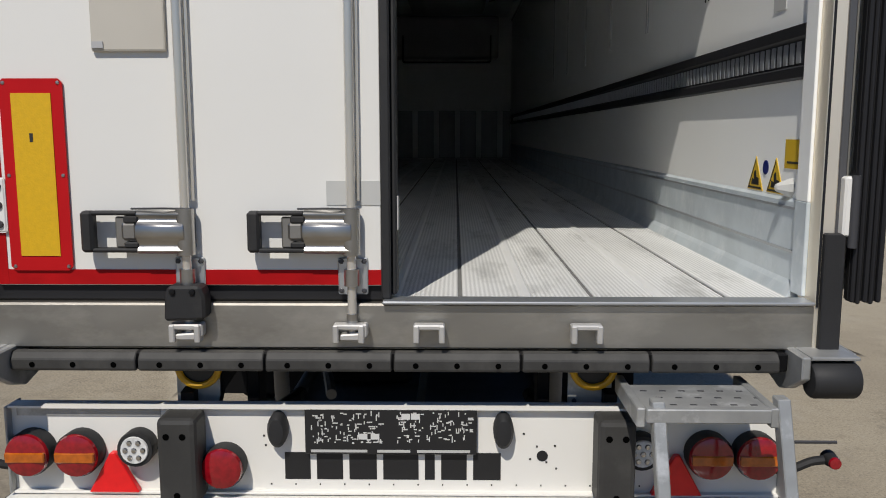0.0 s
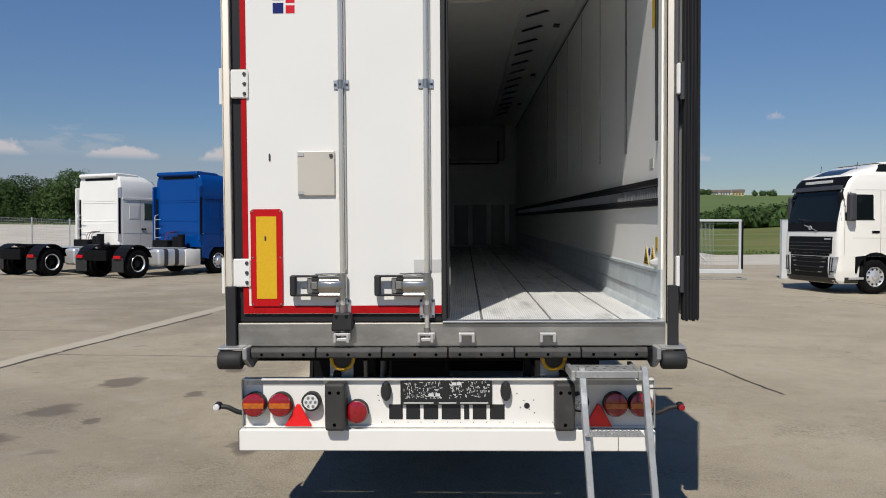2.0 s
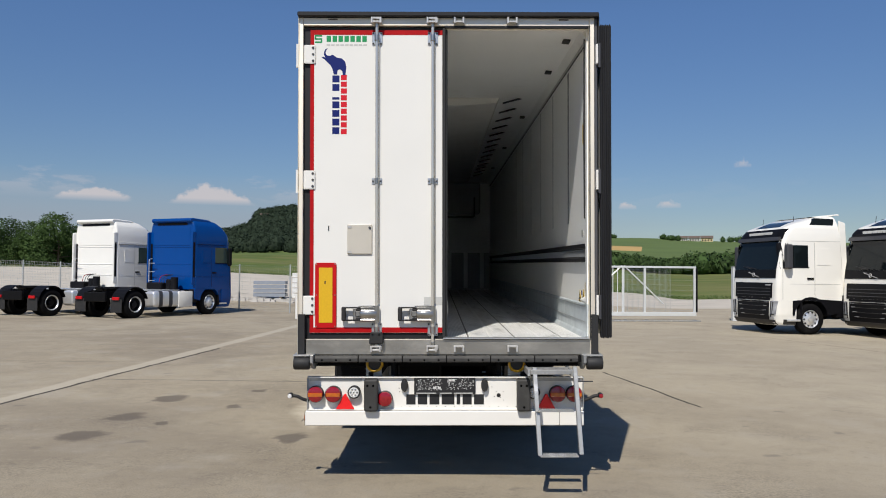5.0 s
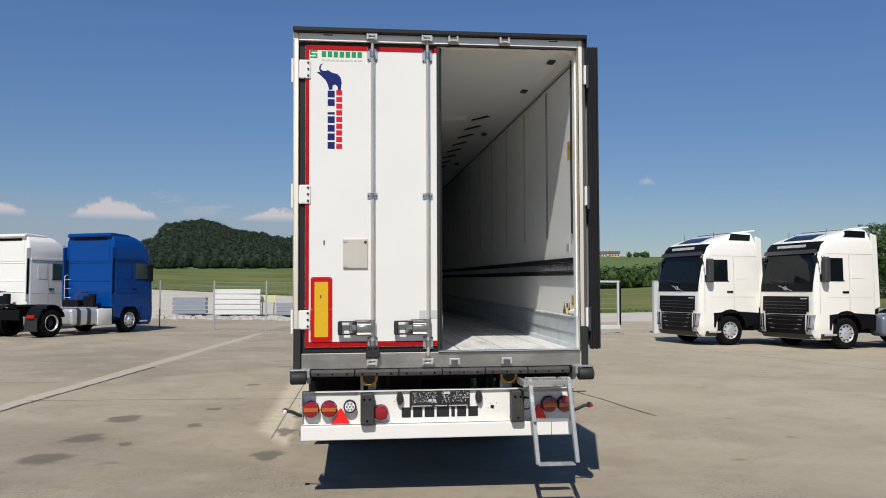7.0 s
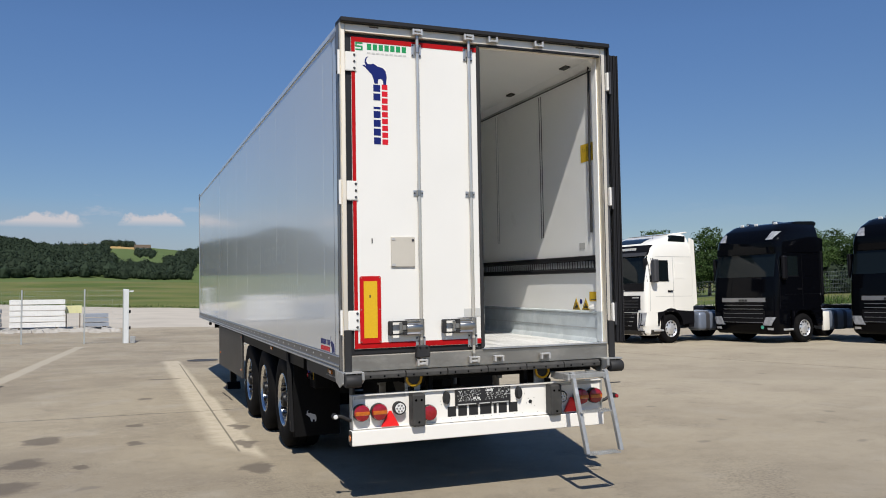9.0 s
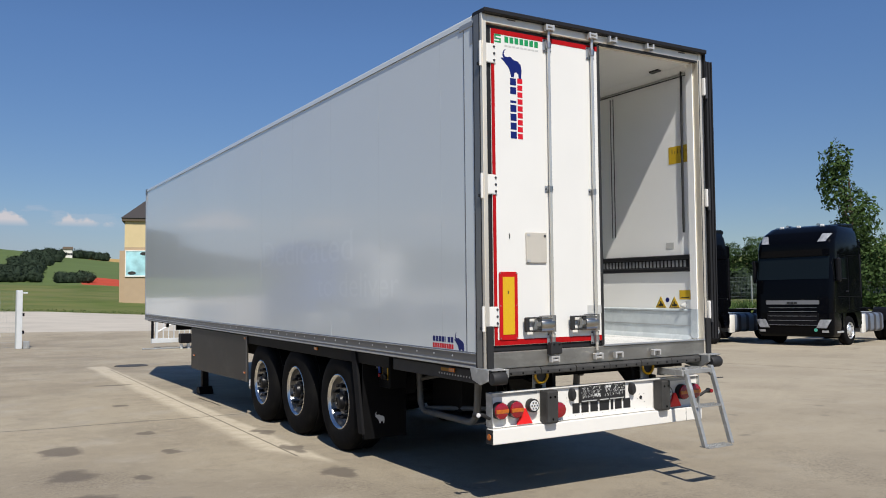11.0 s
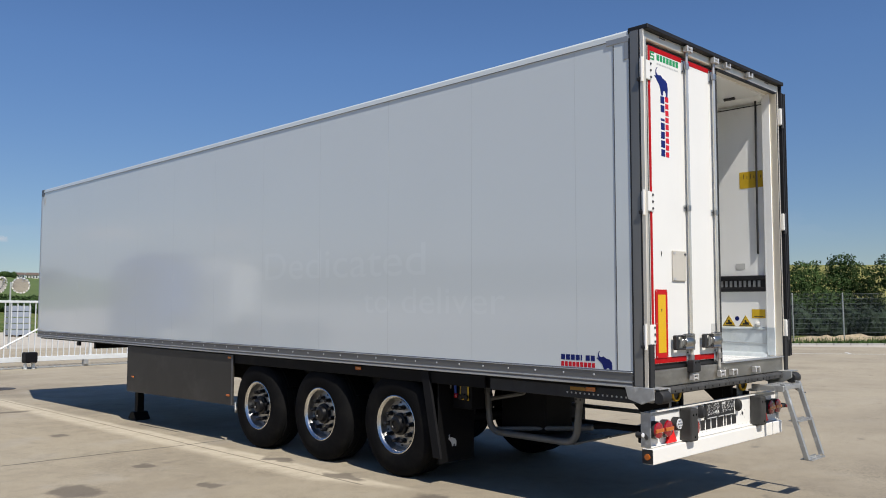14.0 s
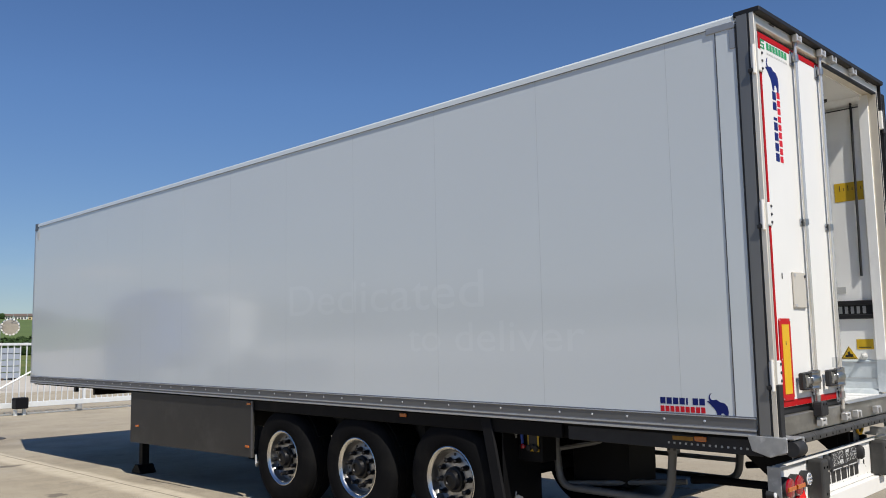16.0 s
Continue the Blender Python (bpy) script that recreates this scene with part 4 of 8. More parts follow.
def build_rear():
    t = trailer
    # portal: posts, header, sill
    pf = part("rear_portal", B(-W - 0.004, -W + 0.034, -0.012, 0.115, 1.10, 3.975, bev=0.004), M_POST, t, "pale metal rear portal with dark side edges")
    part("post_side", B(-W - 0.012, -W - 0.0045, 0.034, 0.110, 1.13, 3.98, bev=0.002), M_PSIDE, pf)
    part("post_joint", B(-W - 0.0115, -W - 0.0045, 0.0205, 0.0335, 1.13, 3.98), M_GASKET, pf)
    part("post_joint", B(-W - 0.0115, -W - 0.0045, 0.1105, 0.122, 1.13, 3.93), M_GASKET, pf)
    part("post_edge", B(-W - 0.010, -W - 0.0045, -0.014, 0.020, 1.12, 3.98, bev=0.002), M_POST, pf)
    part("post", B(1.197, 1.240, -0.012, 0.115, 1.10, 3.975, bev=0.004), M_POST, pf)
    part("post_side", B(1.241, W + 0.004, -0.006, 0.115, 1.10, 3.975, bev=0.004), M_DKGREY, pf)
    part("post_lip", B(1.197, 1.204, -0.018, -0.0125, FLO, 3.91, bev=0.002), M_GASKET, pf)
    part("jamb", B(1.186, 1.1965, 0.058, 0.139, 1.541, 3.90, bev=0.002), M_INNER, pf, "white lining of the door jamb")
    part("jamb", B(1.184, 1.1965, 0.056, 0.139, FLO + 0.017, 1.540, bev=0.002), M_KICK, pf)
    part("header", B(-W + 0.035, 1.196, -0.010, 0.115, 3.905, 3.972, bev=0.004), M_POST, pf)
    part("header_seal", B(-0.03, 1.190, -0.014, 0.02, 3.890, 3.904), M_GASKET, pf)
    cap = part("roof_edge", B(-W - 0.012, W + 0.012, -0.058, 0.13, 3.974, 4.012, bev=0.006), M_GASKET, pf, "black rubber roof edge")
    part("edge_flap", prism(bmesh.new(), [(-0.03, 3.98), (0.13, 3.98), (0.13, 3.70), (0.02, 3.62), (-0.028, 3.70)], "x", W + 0.006, W + 0.018), M_GASKET, pf)
    sill = part("sill", B(-1.205, 1.205, -0.006, 0.05, 1.115, FLO + 0.005, bev=0.006), M_STEEL, t, "brushed stainless sill below the doors")
    part("sill_lip", B(-0.045, 1.192, -0.028, 0.055, FLO + 0.006, FLO + 0.016, bev=0.003), M_ALU, sill)
    for x0, x1 in ((-W - 0.002, -1.206), (1.206, W + 0.002)):
        part("edge_post", B(x0, x1, -0.034, 0.0, 1.10, 1.46, bev=0.004), M_RUBBER, sill, "black rubber corner post")
    for x in (-0.60, -0.13, 0.10, 0.55):
        for z, s in ((1.175, 1), (3.945, -1)):
            k = part("rod_keeper", B(x - 0.055, x + 0.035, -0.058, -0.020, z + 0.008 * s, z + 0.024 * s, bev=0.004), M_ZINC, sill if s > 0 else pf, "zinc-plated rod keeper")
            for dx in (-0.055, 0.018):
                part("lug", B(x + dx, x + dx + 0.017, -0.062, -0.0205, z - 0.03, z + 0.022, bev=0.003), M_ZINC, k)
    for x in (-0.98, 0.98):
        part("drain_slot", B(x - 0.04, x + 0.04, -0.014, -0.011, 3.952, 3.962), M_FARROOF, pf)
    # bumper strip of six rubber blocks and the two corner rollers
    strip = part("bumper_strip", B(-1.15, 1.12, -0.035, 0.0, 1.060, 1.112, bev=0.004), M_CHASSIS, t)
    bw = 2.22 / 6
    blk = part("bumper_block", prism(bmesh.new(), [(-0.052, 1.064), (-0.052, 1.094), (-0.036, 1.113), (-0.01, 1.114), (-0.01, 1.058), (-0.046, 1.058)], "x", 0.004, bw - 0.004, bev=0.003), M_BUMPER, strip, "black rubber bumper block with three bolt holes")
    blk.location = (-1.125, 0, 0)
    hole = part("bolt_hole", lathe(bmesh.new(), [(-0.0510, 0.0085), (-0.0532, 0.0085), (-0.0532, 0.0)], "y", 10), M_VOID, strip)
    hole.location = (-1.125 + bw * 0.18, 0, 1.078)
    for i in range(6):
        if i:
            again(blk, Matrix.Translation((-1.125 + bw * i, 0, 0)))
        for k in range(3):
            if i or k:
                again(hole, Matrix.Translation((-1.125 + bw * (i + 0.18 + 0.32 * k), 0, 1.078)))
    for s in (-1, 1):
        rb = part("roller_bracket", prism(bmesh.new(), [(-0.12, 1.125), (0.20, 1.125), (0.20, 1.03), (0.04, 0.99), (-0.03, 1.01), (-0.12, 1.06)], "x", *sorted((s * 1.125, s * 1.150)), bev=0.004), M_GALV, t, "galvanised bracket with black rubber roller")
        part("top_plate", B(*sorted((s * 1.151, s * 1.285)), -0.12, 0.10, 1.116, 1.126, bev=0.002), M_GALV, rb)
        part("end_plate", prism(bmesh.new(), [(-0.075, 1.124), (0.19, 1.130), (0.16, 1.03), (0.04, 0.995), (-0.075, 1.035)], "x", *sorted((s * 1.285, s * 1.295)), bev=0.003), M_GALV, rb)
        part("roller", lathe(bmesh.new(), [(s * 1.153, 0.0), (s * 1.153, 0.046), (s * 1.162, 0.052), (s * 1.274, 0.052), (s * 1.283, 0.046), (s * 1.283, 0.0)], "x", 20, (0, -0.100, 1.057)), M_RUBBER, rb, "", True)

    # the closed left leaf
    door = part("rear_door", B(-1.235, -0.03, -0.006, 0.085, 1.252, 3.900, bev=0.006), M_GASKET, t, "closed white rear door leaf in a black gasket")
    door.location = (0, 0.030, 0)
    part("door_panel", B(-1.172, -0.048, -0.020, -0.007, 1.300, 3.872, bev=0.004), M_DOOR, door, "smooth white door panel")
    part("edge_seal", B(-0.050, -0.022, -0.028, 0.09, 1.262, 3.895, bev=0.005), M_RUBBER, door)
    part("edge_seal", B(-0.0215, -0.006, -0.006, 0.075, 1.27, 3.885, bev=0.005), M_RUBBER, door)
    part("latch_plate", B(-0.0055, -0.001, 0.005, 0.05, 1.46, 1.56, bev=0.001), M_GREYINK, door)
    part("red_tape", B(-1.171, -1.140, -0.0225, -0.0198, 1.303, 3.871), M_RED, door, "puckered red reflective tape")
    part("red_tape", B(-1.1395, -0.049, -0.0225, -0.0198, 1.303, 1.347), M_RED, door)
    part("red_tape", B(-1.1395, -0.049, -0.0225, -0.0198, 3.832, 3.871), M_RED, door)
    # yellow and red marker plate
    mp = part("marker_plate", prism(bmesh.new(), [(-1.125 + x, z) for x, z in ((0.012, 1.345), (0.168, 1.345), (0.18, 1.357), (0.18, 1.881), (0.168, 1.893), (0.012, 1.893), (0, 1.881), (0, 1.357))], "y", -0.030, -0.0235), M_REDPL, door, "red-bordered yellow reflective marker plate")
    part("yellow_field", B(-1.092, -0.978, -0.0325, -0.0302, 1.388, 1.852), M_YELPL, mp)
    part("print_mark", B(-1.045, -1.035, -0.0332, -0.0326, 1.715, 1.740), M_SKIRT, mp)
    for x in (-1.113, -0.957):
        for z in (1.357, 1.62, 1.881):
            part("screw", lathe(bmesh.new(), [(-0.0305, 0.006), (-0.033, 0.004), (-0.0335, 0.0)], "y", 8, (x, 0, z)), M_CHROME, mp)
    # document flap, keyhole, grey tape
    fp = part("document_flap", B(-0.854, -0.644, -0.036, -0.021, 1.966, 2.218, bev=0.006, seg=2), M_BEIGE, door, "beige plastic document flap")
    part("lock", lathe(bmesh.new(), [(-0.036, 0.011), (-0.043, 0.010), (-0.044, 0.0)], "y", 12, (-0.664, 0, 2.190)), M_STRAP, fp)
    for z in (1.985, 2.198):
        part("clip", B(-0.850, -0.818, -0.040, -0.0365, z - 0.010, z + 0.008), M_LIGHTGREY, fp)
    part("key_hole", B(-1.018, -1.008, -0.026, -0.0205, 2.163, 2.205, bev=0.003), M_STRAP, door)
    part("grey_tape", B(-0.205, -0.049, -0.0222, -0.0203, 1.535, 1.605), M_GREYINK, door, "grey tape patch")
    # hinges
    for z in (1.535, 2.595, 3.663):
        h = part("hinge", B(-1.225, -1.128, -0.032, -0.0235, z - 0.080, z + 0.080, bev=0.006), M_DOOR, door, "white-painted hinge with three bolts")
        part("hinge_arm", B(-1.285, -1.2255, -0.034, -0.010, z - 0.078, z + 0.078, bev=0.006), M_DOOR, h)
        part("hinge_pin", tube(bmesh.new(), (-1.280, -0.030, z - 0.115), (-1.280, -0.030, z + 0.085), 0.011), M_DOOR, h, "", True)
        part("hinge_foot", B(-1.292, -1.240, -0.028, 0.01, z - 0.105, z - 0.080, bev=0.003), M_RUBBER, h)
        for dz in (-0.055, 0, 0.055):
            part("bolt", lathe(bmesh.new(), [(-0.0325, 0.011), (-0.039, 0.009), (-0.040, 0.0)], "y", 8, (-1.148, 0, z + dz)), M_STRAP, h)
    # two locking rods with guides, cams and handles
    for k, x in enumerate((-0.605, -0.132)):
        part("locking_rod", tube(bmesh.new(), (x, -0.050, 1.19), (x, -0.050, 3.955), 0.0135, seg=16), M_ROD, door, "bright zinc-plated locking rod", True)
        part("rod_cable", tube(bmesh.new(), (x + 0.019, -0.034, 1.55), (x + 0.019, -0.034, 3.80), 0.005, seg=8), M_ROD, door, "", True)
        for z in (1.330, 2.585, 3.80):
            big = z != 2.585
            hh = 0.054 if big else 0.026
            g = part("rod_guide", B(x - 0.042, x + 0.044, -0.0275, -0.0228, z - hh, z + hh, bev=0.003), M_ALU, door, "zinc-plated rod guide")
            part("sleeve", tube(bmesh.new(), (x, -0.050, z - hh * (0.45 if big else 0.85)), (x, -0.050, z + hh * (0.45 if big else 0.85)), 0.022 if big else 0.019, seg=14), M_CHROME, g, "", True)
            for sx in (-1, 1):
                for dz in ((-0.8, 0.8) if big else (0.0,)):
                    part("bolt", lathe(bmesh.new(), [(-0.028, 0.0085), (-0.034, 0.007), (-0.035, 0.0)], "y", 6, (x + sx * 0.033, 0, z + dz * hh)), M_STRAP, g)
        for z, s in ((1.175, 1), (3.945, -1)):
            cm = part("cam", prism(bmesh.new(), [(x - 0.034, z - 0.024 * s), (x + 0.030, z - 0.024 * s), (x + 0.046, z - 0.012 * s), (x + 0.046, z + 0.024 * s), (x + 0.030, z + 0.026 * s), (x + 0.026, z - 0.002 * s), (x - 0.034, z - 0.006 * s)], "y", -0.084, -0.046, bev=0.004), M_ZINC, door, "bright hooked locking cam")
            part("cam_neck", tube(bmesh.new(), (x, -0.052, z - 0.004 * s), (x, -0.052, z + 0.05 * s), 0.017, seg=12), M_CHROME, cm, "", True)
        # handle: ridged bright shell round the rod, black loop
        zc = 1.462
        prof = [(-0.042, 0.064), (-0.064, 0.062), (-0.078, 0.052), (-0.066, 0.040), (-0.070, 0.030), (-0.084, 0.020), (-0.086, -0.012), (-0.072, -0.028), (-0.068, -0.040), (-0.080, -0.054), (-0.064, -0.063), (-0.042, -0.064)]
        hd = part("door_handle", prism(bmesh.new(), [(y, zc + z) for y, z in prof], "x", x - 0.134, x + 0.004, bev=0.003), M_CHROME, door, "polished steel door handle with a black loop", True)
        part("rod_barrel", tube(bmesh.new(), (x, -0.052, zc - 0.066), (x, -0.052, zc + 0.066), 0.026, seg=18), M_CHROME, hd, "", True)
        loop = bmesh.new()
        x0, x1, z0, z1 = x - 0.292, x - 0.130, zc - 0.058, zc + 0.060
        box(loop, x0, x0 + 0.036, -0.080, -0.040, z0, z1, bev=0.008)
        box(loop, x0 + 0.030, x1, -0.076, -0.044, z1 - 0.012, z1, bev=0.004)
        box(loop, x0 + 0.030, x1, -0.076, -0.044, z0, z0 + 0.012, bev=0.004)
        box(loop, x1 - 0.040, x1 + 0.002, -0.074, -0.044, z1 - 0.034, z1 - 0.013, bev=0.004)
        box(loop, x1 - 0.040, x1 + 0.002, -0.074, -0.044, z0 + 0.013, z0 + 0.030, bev=0.004)
        part("black_loop", loop, M_RUBBER, hd)
        tg = bmesh.new()
        box(tg, x - 0.196, x - 0.160, -0.066, -0.052, zc - 0.045, zc + 0.044, bev=0.004)
        box(tg, x - 0.178, x - 0.132, -0.074, -0.052, zc - 0.024, zc + 0.028, bev=0.008)
        part("tongue", tg, M_CHROME, hd)
        part("back_plate", B(x - 0.120, x + 0.022, -0.042, -0.0235, zc - 0.050, zc + 0.050, bev=0.004), M_STRAP, hd)
        part("strap", pipe(bmesh.new(), [(x - 0.15, -0.060, zc + 0.066), (x - 0.06, -0.070, zc + 0.068), (x + 0.022, -0.060, zc + 0.066)], 0.003, 6), M_STRAP, hd)
        if k == 0:
            bf = part("rubber_buffer", prism(bmesh.new(), [(x - 0.045, 1.312), (x + 0.048, 1.312), (x + 0.060, 1.280), (x + 0.060, 1.215), (x - 0.058, 1.210), (x - 0.054, 1.28)], "y", -0.100, -0.030, bev=0.008), M_RUBBER, door, "black rubber door buffer")
            for dx in (-0.030, 0.026):
                part("bolt", lathe(bmesh.new(), [(-0.0995, 0.010), (-0.106, 0.008), (-0.107, 0.0)], "y", 8, (x + dx, 0, 1.296)), M_HUB, bf)
    # emblem and lettering kept as plain shapes
    em = part("emblem", prism(bmesh.new(), logo_shape(-0.972, 3.592, 0.155), "y", -0.0215, -0.0203), M_BLUEINK, door, "blue printed emblem")
    for i in range(7):
        z = 2.985 + i * 0.0735
        part("print_bar", B(-0.985, -0.925, -0.0214, -0.0203, z, z + (0.058 if i != 4 else 0.020)), M_BLUEINK, door, "blue printed bar" if i == 0 else "")
    for i in range(9):
        z = 2.985 + i * 0.0575
        part("print_bar", B(-0.912, -0.862, -0.0214, -0.0203, z, z + 0.044), M_REDINK, door, "red printed bar" if i == 0 else "")
    for i in range(7):
        x = -1.035 + i * 0.0505
        part("print_bar", B(x, x + 0.038, -0.0214, -0.0203, 3.772, 3.822), M_GREENINK, door, "green printed bar" if i == 0 else "")
    for z in (3.762, 3.789, 3.816):
        part("print_bar", B(-1.135, -1.072, -0.0214, -0.0203, z, z + 0.013), M_GREENINK, door)
    part("print_bar", B(-1.135, -1.122, -0.0214, -0.0203, 3.7895, 3.8155), M_GREENINK, door)
    part("print_bar", B(-1.085, -1.072, -0.0214, -0.0203, 3.7755, 3.7885), M_GREENINK, door)
    for i in range(9):
        part("print_bar", B(-1.035 + i * 0.039, -1.005 + i * 0.039, -0.0214, -0.0203, 3.738, 3.752), M_GREYINK, door, "pale grey printed bar" if i == 0 else "")

    # the open right leaf, folded flat along the outer side wall
    od = part("open_door", B(1.300, 1.372, 0.012, 1.190, 1.285, 3.905, bev=0.006), M_DOOR, t, "rear door leaf folded back against the side, black lip seals on its edge")
    for i in range(5):
        x = 1.288 + i * 0.0185
        part("lip_seal", B(x, x + 0.0125, -0.030 + 0.006 * (i % 2), 0.0115, 1.262 - 0.006 * (i % 2), 3.915, bev=0.004), M_GASKET, od)
    part("seal_base", B(1.286, 1.382, -0.012, 0.010, 1.268, 3.91), M_BLACKINK, od)
    for z in (1.535, 2.595, 3.663):
        h = part("hinge", B(1.250, 1.285, -0.036, 0.03, z - 0.085, z + 0.085, bev=0.006), M_DOOR, od, "white-painted hinge")
        part("hinge_pin", tube(bmesh.new(), (1.279, -0.034, z - 0.115), (1.279, -0.034, z + 0.088), 0.013), M_STRAP, h, "", True)


build_trailer_box()
build_rear()


def build_light_board():
    """White rear board with lamps, reflectors and plate holder, and the underrun beam below it."""
    t = trailer
    Y = 0.052
    bd = part("light_board", prism(bmesh.new(), [(Y, 0.655), (Y, 0.914), (Y - 0.022, 0.918), (Y - 0.022, 0.925), (Y + 0.03, 0.927), (Y + 0.03, 0.923), (Y + 0.006, 0.916), (Y + 0.006, 0.655)], "x", -1.188, 1.143), M_WHITEPAINT, t, "white-painted steel light board")
    part("end_plate", B(-1.195, -1.187, Y - 0.03, Y + 0.06, 0.65, 0.924, bev=0.002), M_GALV, bd)
    part("end_plate", B(1.142, 1.150, Y - 0.03, Y + 0.06, 0.65, 0.924, bev=0.002), M_GALV, bd)
    part("lower_lip", B(-1.188, 1.143, Y - 0.02, Y + 0.006, 0.647, 0.655, bev=0.001), M_WHITEPAINT, bd)
    # grey slips put the lip's shade onto the board as colour
    for s, x0, x1 in ((0, -1.17, -0.73), (1, 0.70, 1.12)):
        part("shade_plate", B(x0, x1, Y - 0.0035, Y - 0.0004, 0.889, 0.9145), M_GALV, bd)
    beam = part("underrun_beam", B(-1.205, 1.145, -0.005, 0.095, 0.522, 0.642, bev=0.005), M_WHITEPAINT, t, "white square underrun beam")
    part("end_lamp", lathe(bmesh.new(), [(-1.208, 0.026), (-1.216, 0.024), (-1.218, 0.0)], "x", 16, (0, 0.045, 0.58)), M_LAMPAMB, beam, "amber end lamp", True)
    part("end_cap", B(-1.209, -1.2055, -0.002, 0.092, 0.526, 0.638), M_RUBBER, beam)
    part("joint", B(0.935, 0.939, -0.0062, 0.09, 0.524, 0.640), M_STRAP, beam)

    def round_lamp(x, z, r, kind, lab):
        body = part("lamp", lathe(bmesh.new(), [(Y - 0.001, r * 0.98), (Y - 0.045, r * 1.0), (Y - 0.052, r * 0.96), (Y - 0.052, 0.0)], "y", 24, (x, 0, z)), M_RUBBER, bd, lab, True)
        dome = [(Y - 0.053, r * 0.95), (Y - 0.063, r * 0.90), (Y - 0.070, r * 0.6), (Y - 0.072, 0.0)]
        if kind == "duo":
            part("lens", lathe(bmesh.new(), dome, "y", 24, (x, 0, z)), M_LAMPRED, body, "", True)
            part("amber_band", prism(bmesh.new(), [(x - r * 0.84, z - 0.018), (x + r * 0.84, z - 0.018), (x + r * 0.86, z + 0.013), (x - r * 0.86, z + 0.013)], "y", Y - 0.0742, Y - 0.055, bev=0.003), M_LAMPAMB, body)
        elif kind == "red":
            part("lens", lathe(bmesh.new(), dome, "y", 24, (x, 0, z)), M_LAMPRED, body, "", True)
        else:
            part("lens", lathe(bmesh.new(), [(Y - 0.053, r * 0.78), (Y - 0.058, r * 0.74), (Y - 0.058, 0.0)], "y", 20, (x, 0, z)), M_LAMPWHT, body, "", True)
            for i in range(7):
                a = 2 * math.pi * i / 6
                rr = 0 if i == 6 else r * 0.48
                part("led", lathe(bmesh.new(), [(Y - 0.058, r * 0.17), (Y - 0.062, r * 0.12), (Y - 0.063, 0.0)], "y", 8, (x + rr * math.cos(a), 0, z + rr * math.sin(a))), M_RIM, body)

    round_lamp(-1.120, 0.783, 0.070, "duo", "round red and amber tail lamp")
    round_lamp(-0.971, 0.783, 0.070, "duo", "round red and amber tail lamp")
    round_lamp(0.925, 0.785, 0.070, "duo", "round red and amber tail lamp")
    round_lamp(1.066, 0.785, 0.070, "duo", "round red and amber tail lamp")
    round_lamp(-0.795, 0.800, 0.055, "clear", "round clear reversing lamp")
    round_lamp(0.722, 0.797, 0.055, "clear", "round clear reversing lamp")
    round_lamp(-0.534, 0.744, 0.066, "red", "round red fog lamp")
    for x in (-0.872, 0.832):
        part("triangle_reflector", prism(bmesh.new(), [(x - 0.077, 0.656), (x + 0.077, 0.656), (x + 0.008, 0.782), (x - 0.008, 0.782)], "y", Y - 0.032, Y - 0.008, bev=0.003), M_TRI, bd, "red triangle reflector")
    for x0, x1 in ((-0.706, -0.590), (0.580, 0.690)):
        b = part("rubber_buffer", B(x0, x1, Y - 0.115, Y - 0.001, 0.648, 0.918, bev=0.016, seg=2), M_BUMPER, bd, "black rubber buffer block with bolt holes")
        for dx, z in ((0.03, 0.865), (0.078, 0.865), (0.055, 0.685)):
            part("bolt_hole", lathe(bmesh.new(), [(Y - 0.1162, 0.010), (Y - 0.1156, 0.010), (Y - 0.115, 0.0)], "y", 10, (x0 + dx, 0, z)), M_VOID, b)
    # plate holder with an unreadable printed pattern, and its two lamps
    ph = part("plate_holder", B(-0.288, 0.230, Y - 0.022, Y - 0.001, 0.778, 0.922, bev=0.003), M_BLACKINK, bd, "black number plate holder with a worn white pattern")
    rng = random.Random(7)
    bm = bmesh.new()
    for i in range(210):
        x = rng.uniform(-0.278, 0.212)
        if -0.058 < x < -0.012:
            continue
        z = rng.uniform(0.812, 0.908)
        w, h = rng.choice(((0.016, 0.003), (0.003, 0.015), (0.007, 0.004), (0.010, 0.003), (0.004, 0.004), (0.003, 0.009)))
        box(bm, x, x + w, Y - 0.0235, Y - 0.0222, z, z + h)
    for x, z in ((-0.125, 0.826), (-0.089, 0.826), (0.004, 0.889), (0.033, 0.889)):
        box(bm, x, x + 0.026, Y - 0.0238, Y - 0.0236, z, z + 0.018)
    tagged(part("plate_pattern", bm, M_WHITEINK, ph), kind="stuff")
    for x0, x1 in ((-0.27, -0.10), (-0.07, 0.03), (0.05, 0.21)):
        part("print_bar", B(x0, x1, Y - 0.0235, Y - 0.0222, 0.785, 0.793), M_GREYINK, ph)
    for x in (-0.370, 0.310):
        part("plate_lamp", lathe(bmesh.new(), [(Y - 0.001, 0.036), (Y - 0.03, 0.036), (Y - 0.048, 0.026), (Y - 0.052, 0.0)], "y", 18, (0, 0, 0)), M_RUBBER, bd, "black number plate lamp", True).matrix_basis = Matrix.Translation((x, 0, 0.855)) @ Matrix.Diagonal((0.85, 1, 1.5, 1))
    # big plain bars in place of the maker's lettering
    ws = (0.078, 0.080, 0.084, 0.108, 0.030, 0.078, 0.084)
    x = -0.355
    for i, w in enumerate(ws):
        part("print_bar", B(x, x + w, Y - 0.0014, Y - 0.0002, 0.690, 0.776), M_BLACKINK, bd, "large black printed bar" if i == 0 else "")
        x += w + 0.0195
    part("round_hole", lathe(bmesh.new(), [(Y - 0.0016, 0.017), (Y - 0.0004, 0.017), (Y - 0.0002, 0.0)], "y", 16, (0.430, 0, 0.768)), M_BLACKINK, bd)
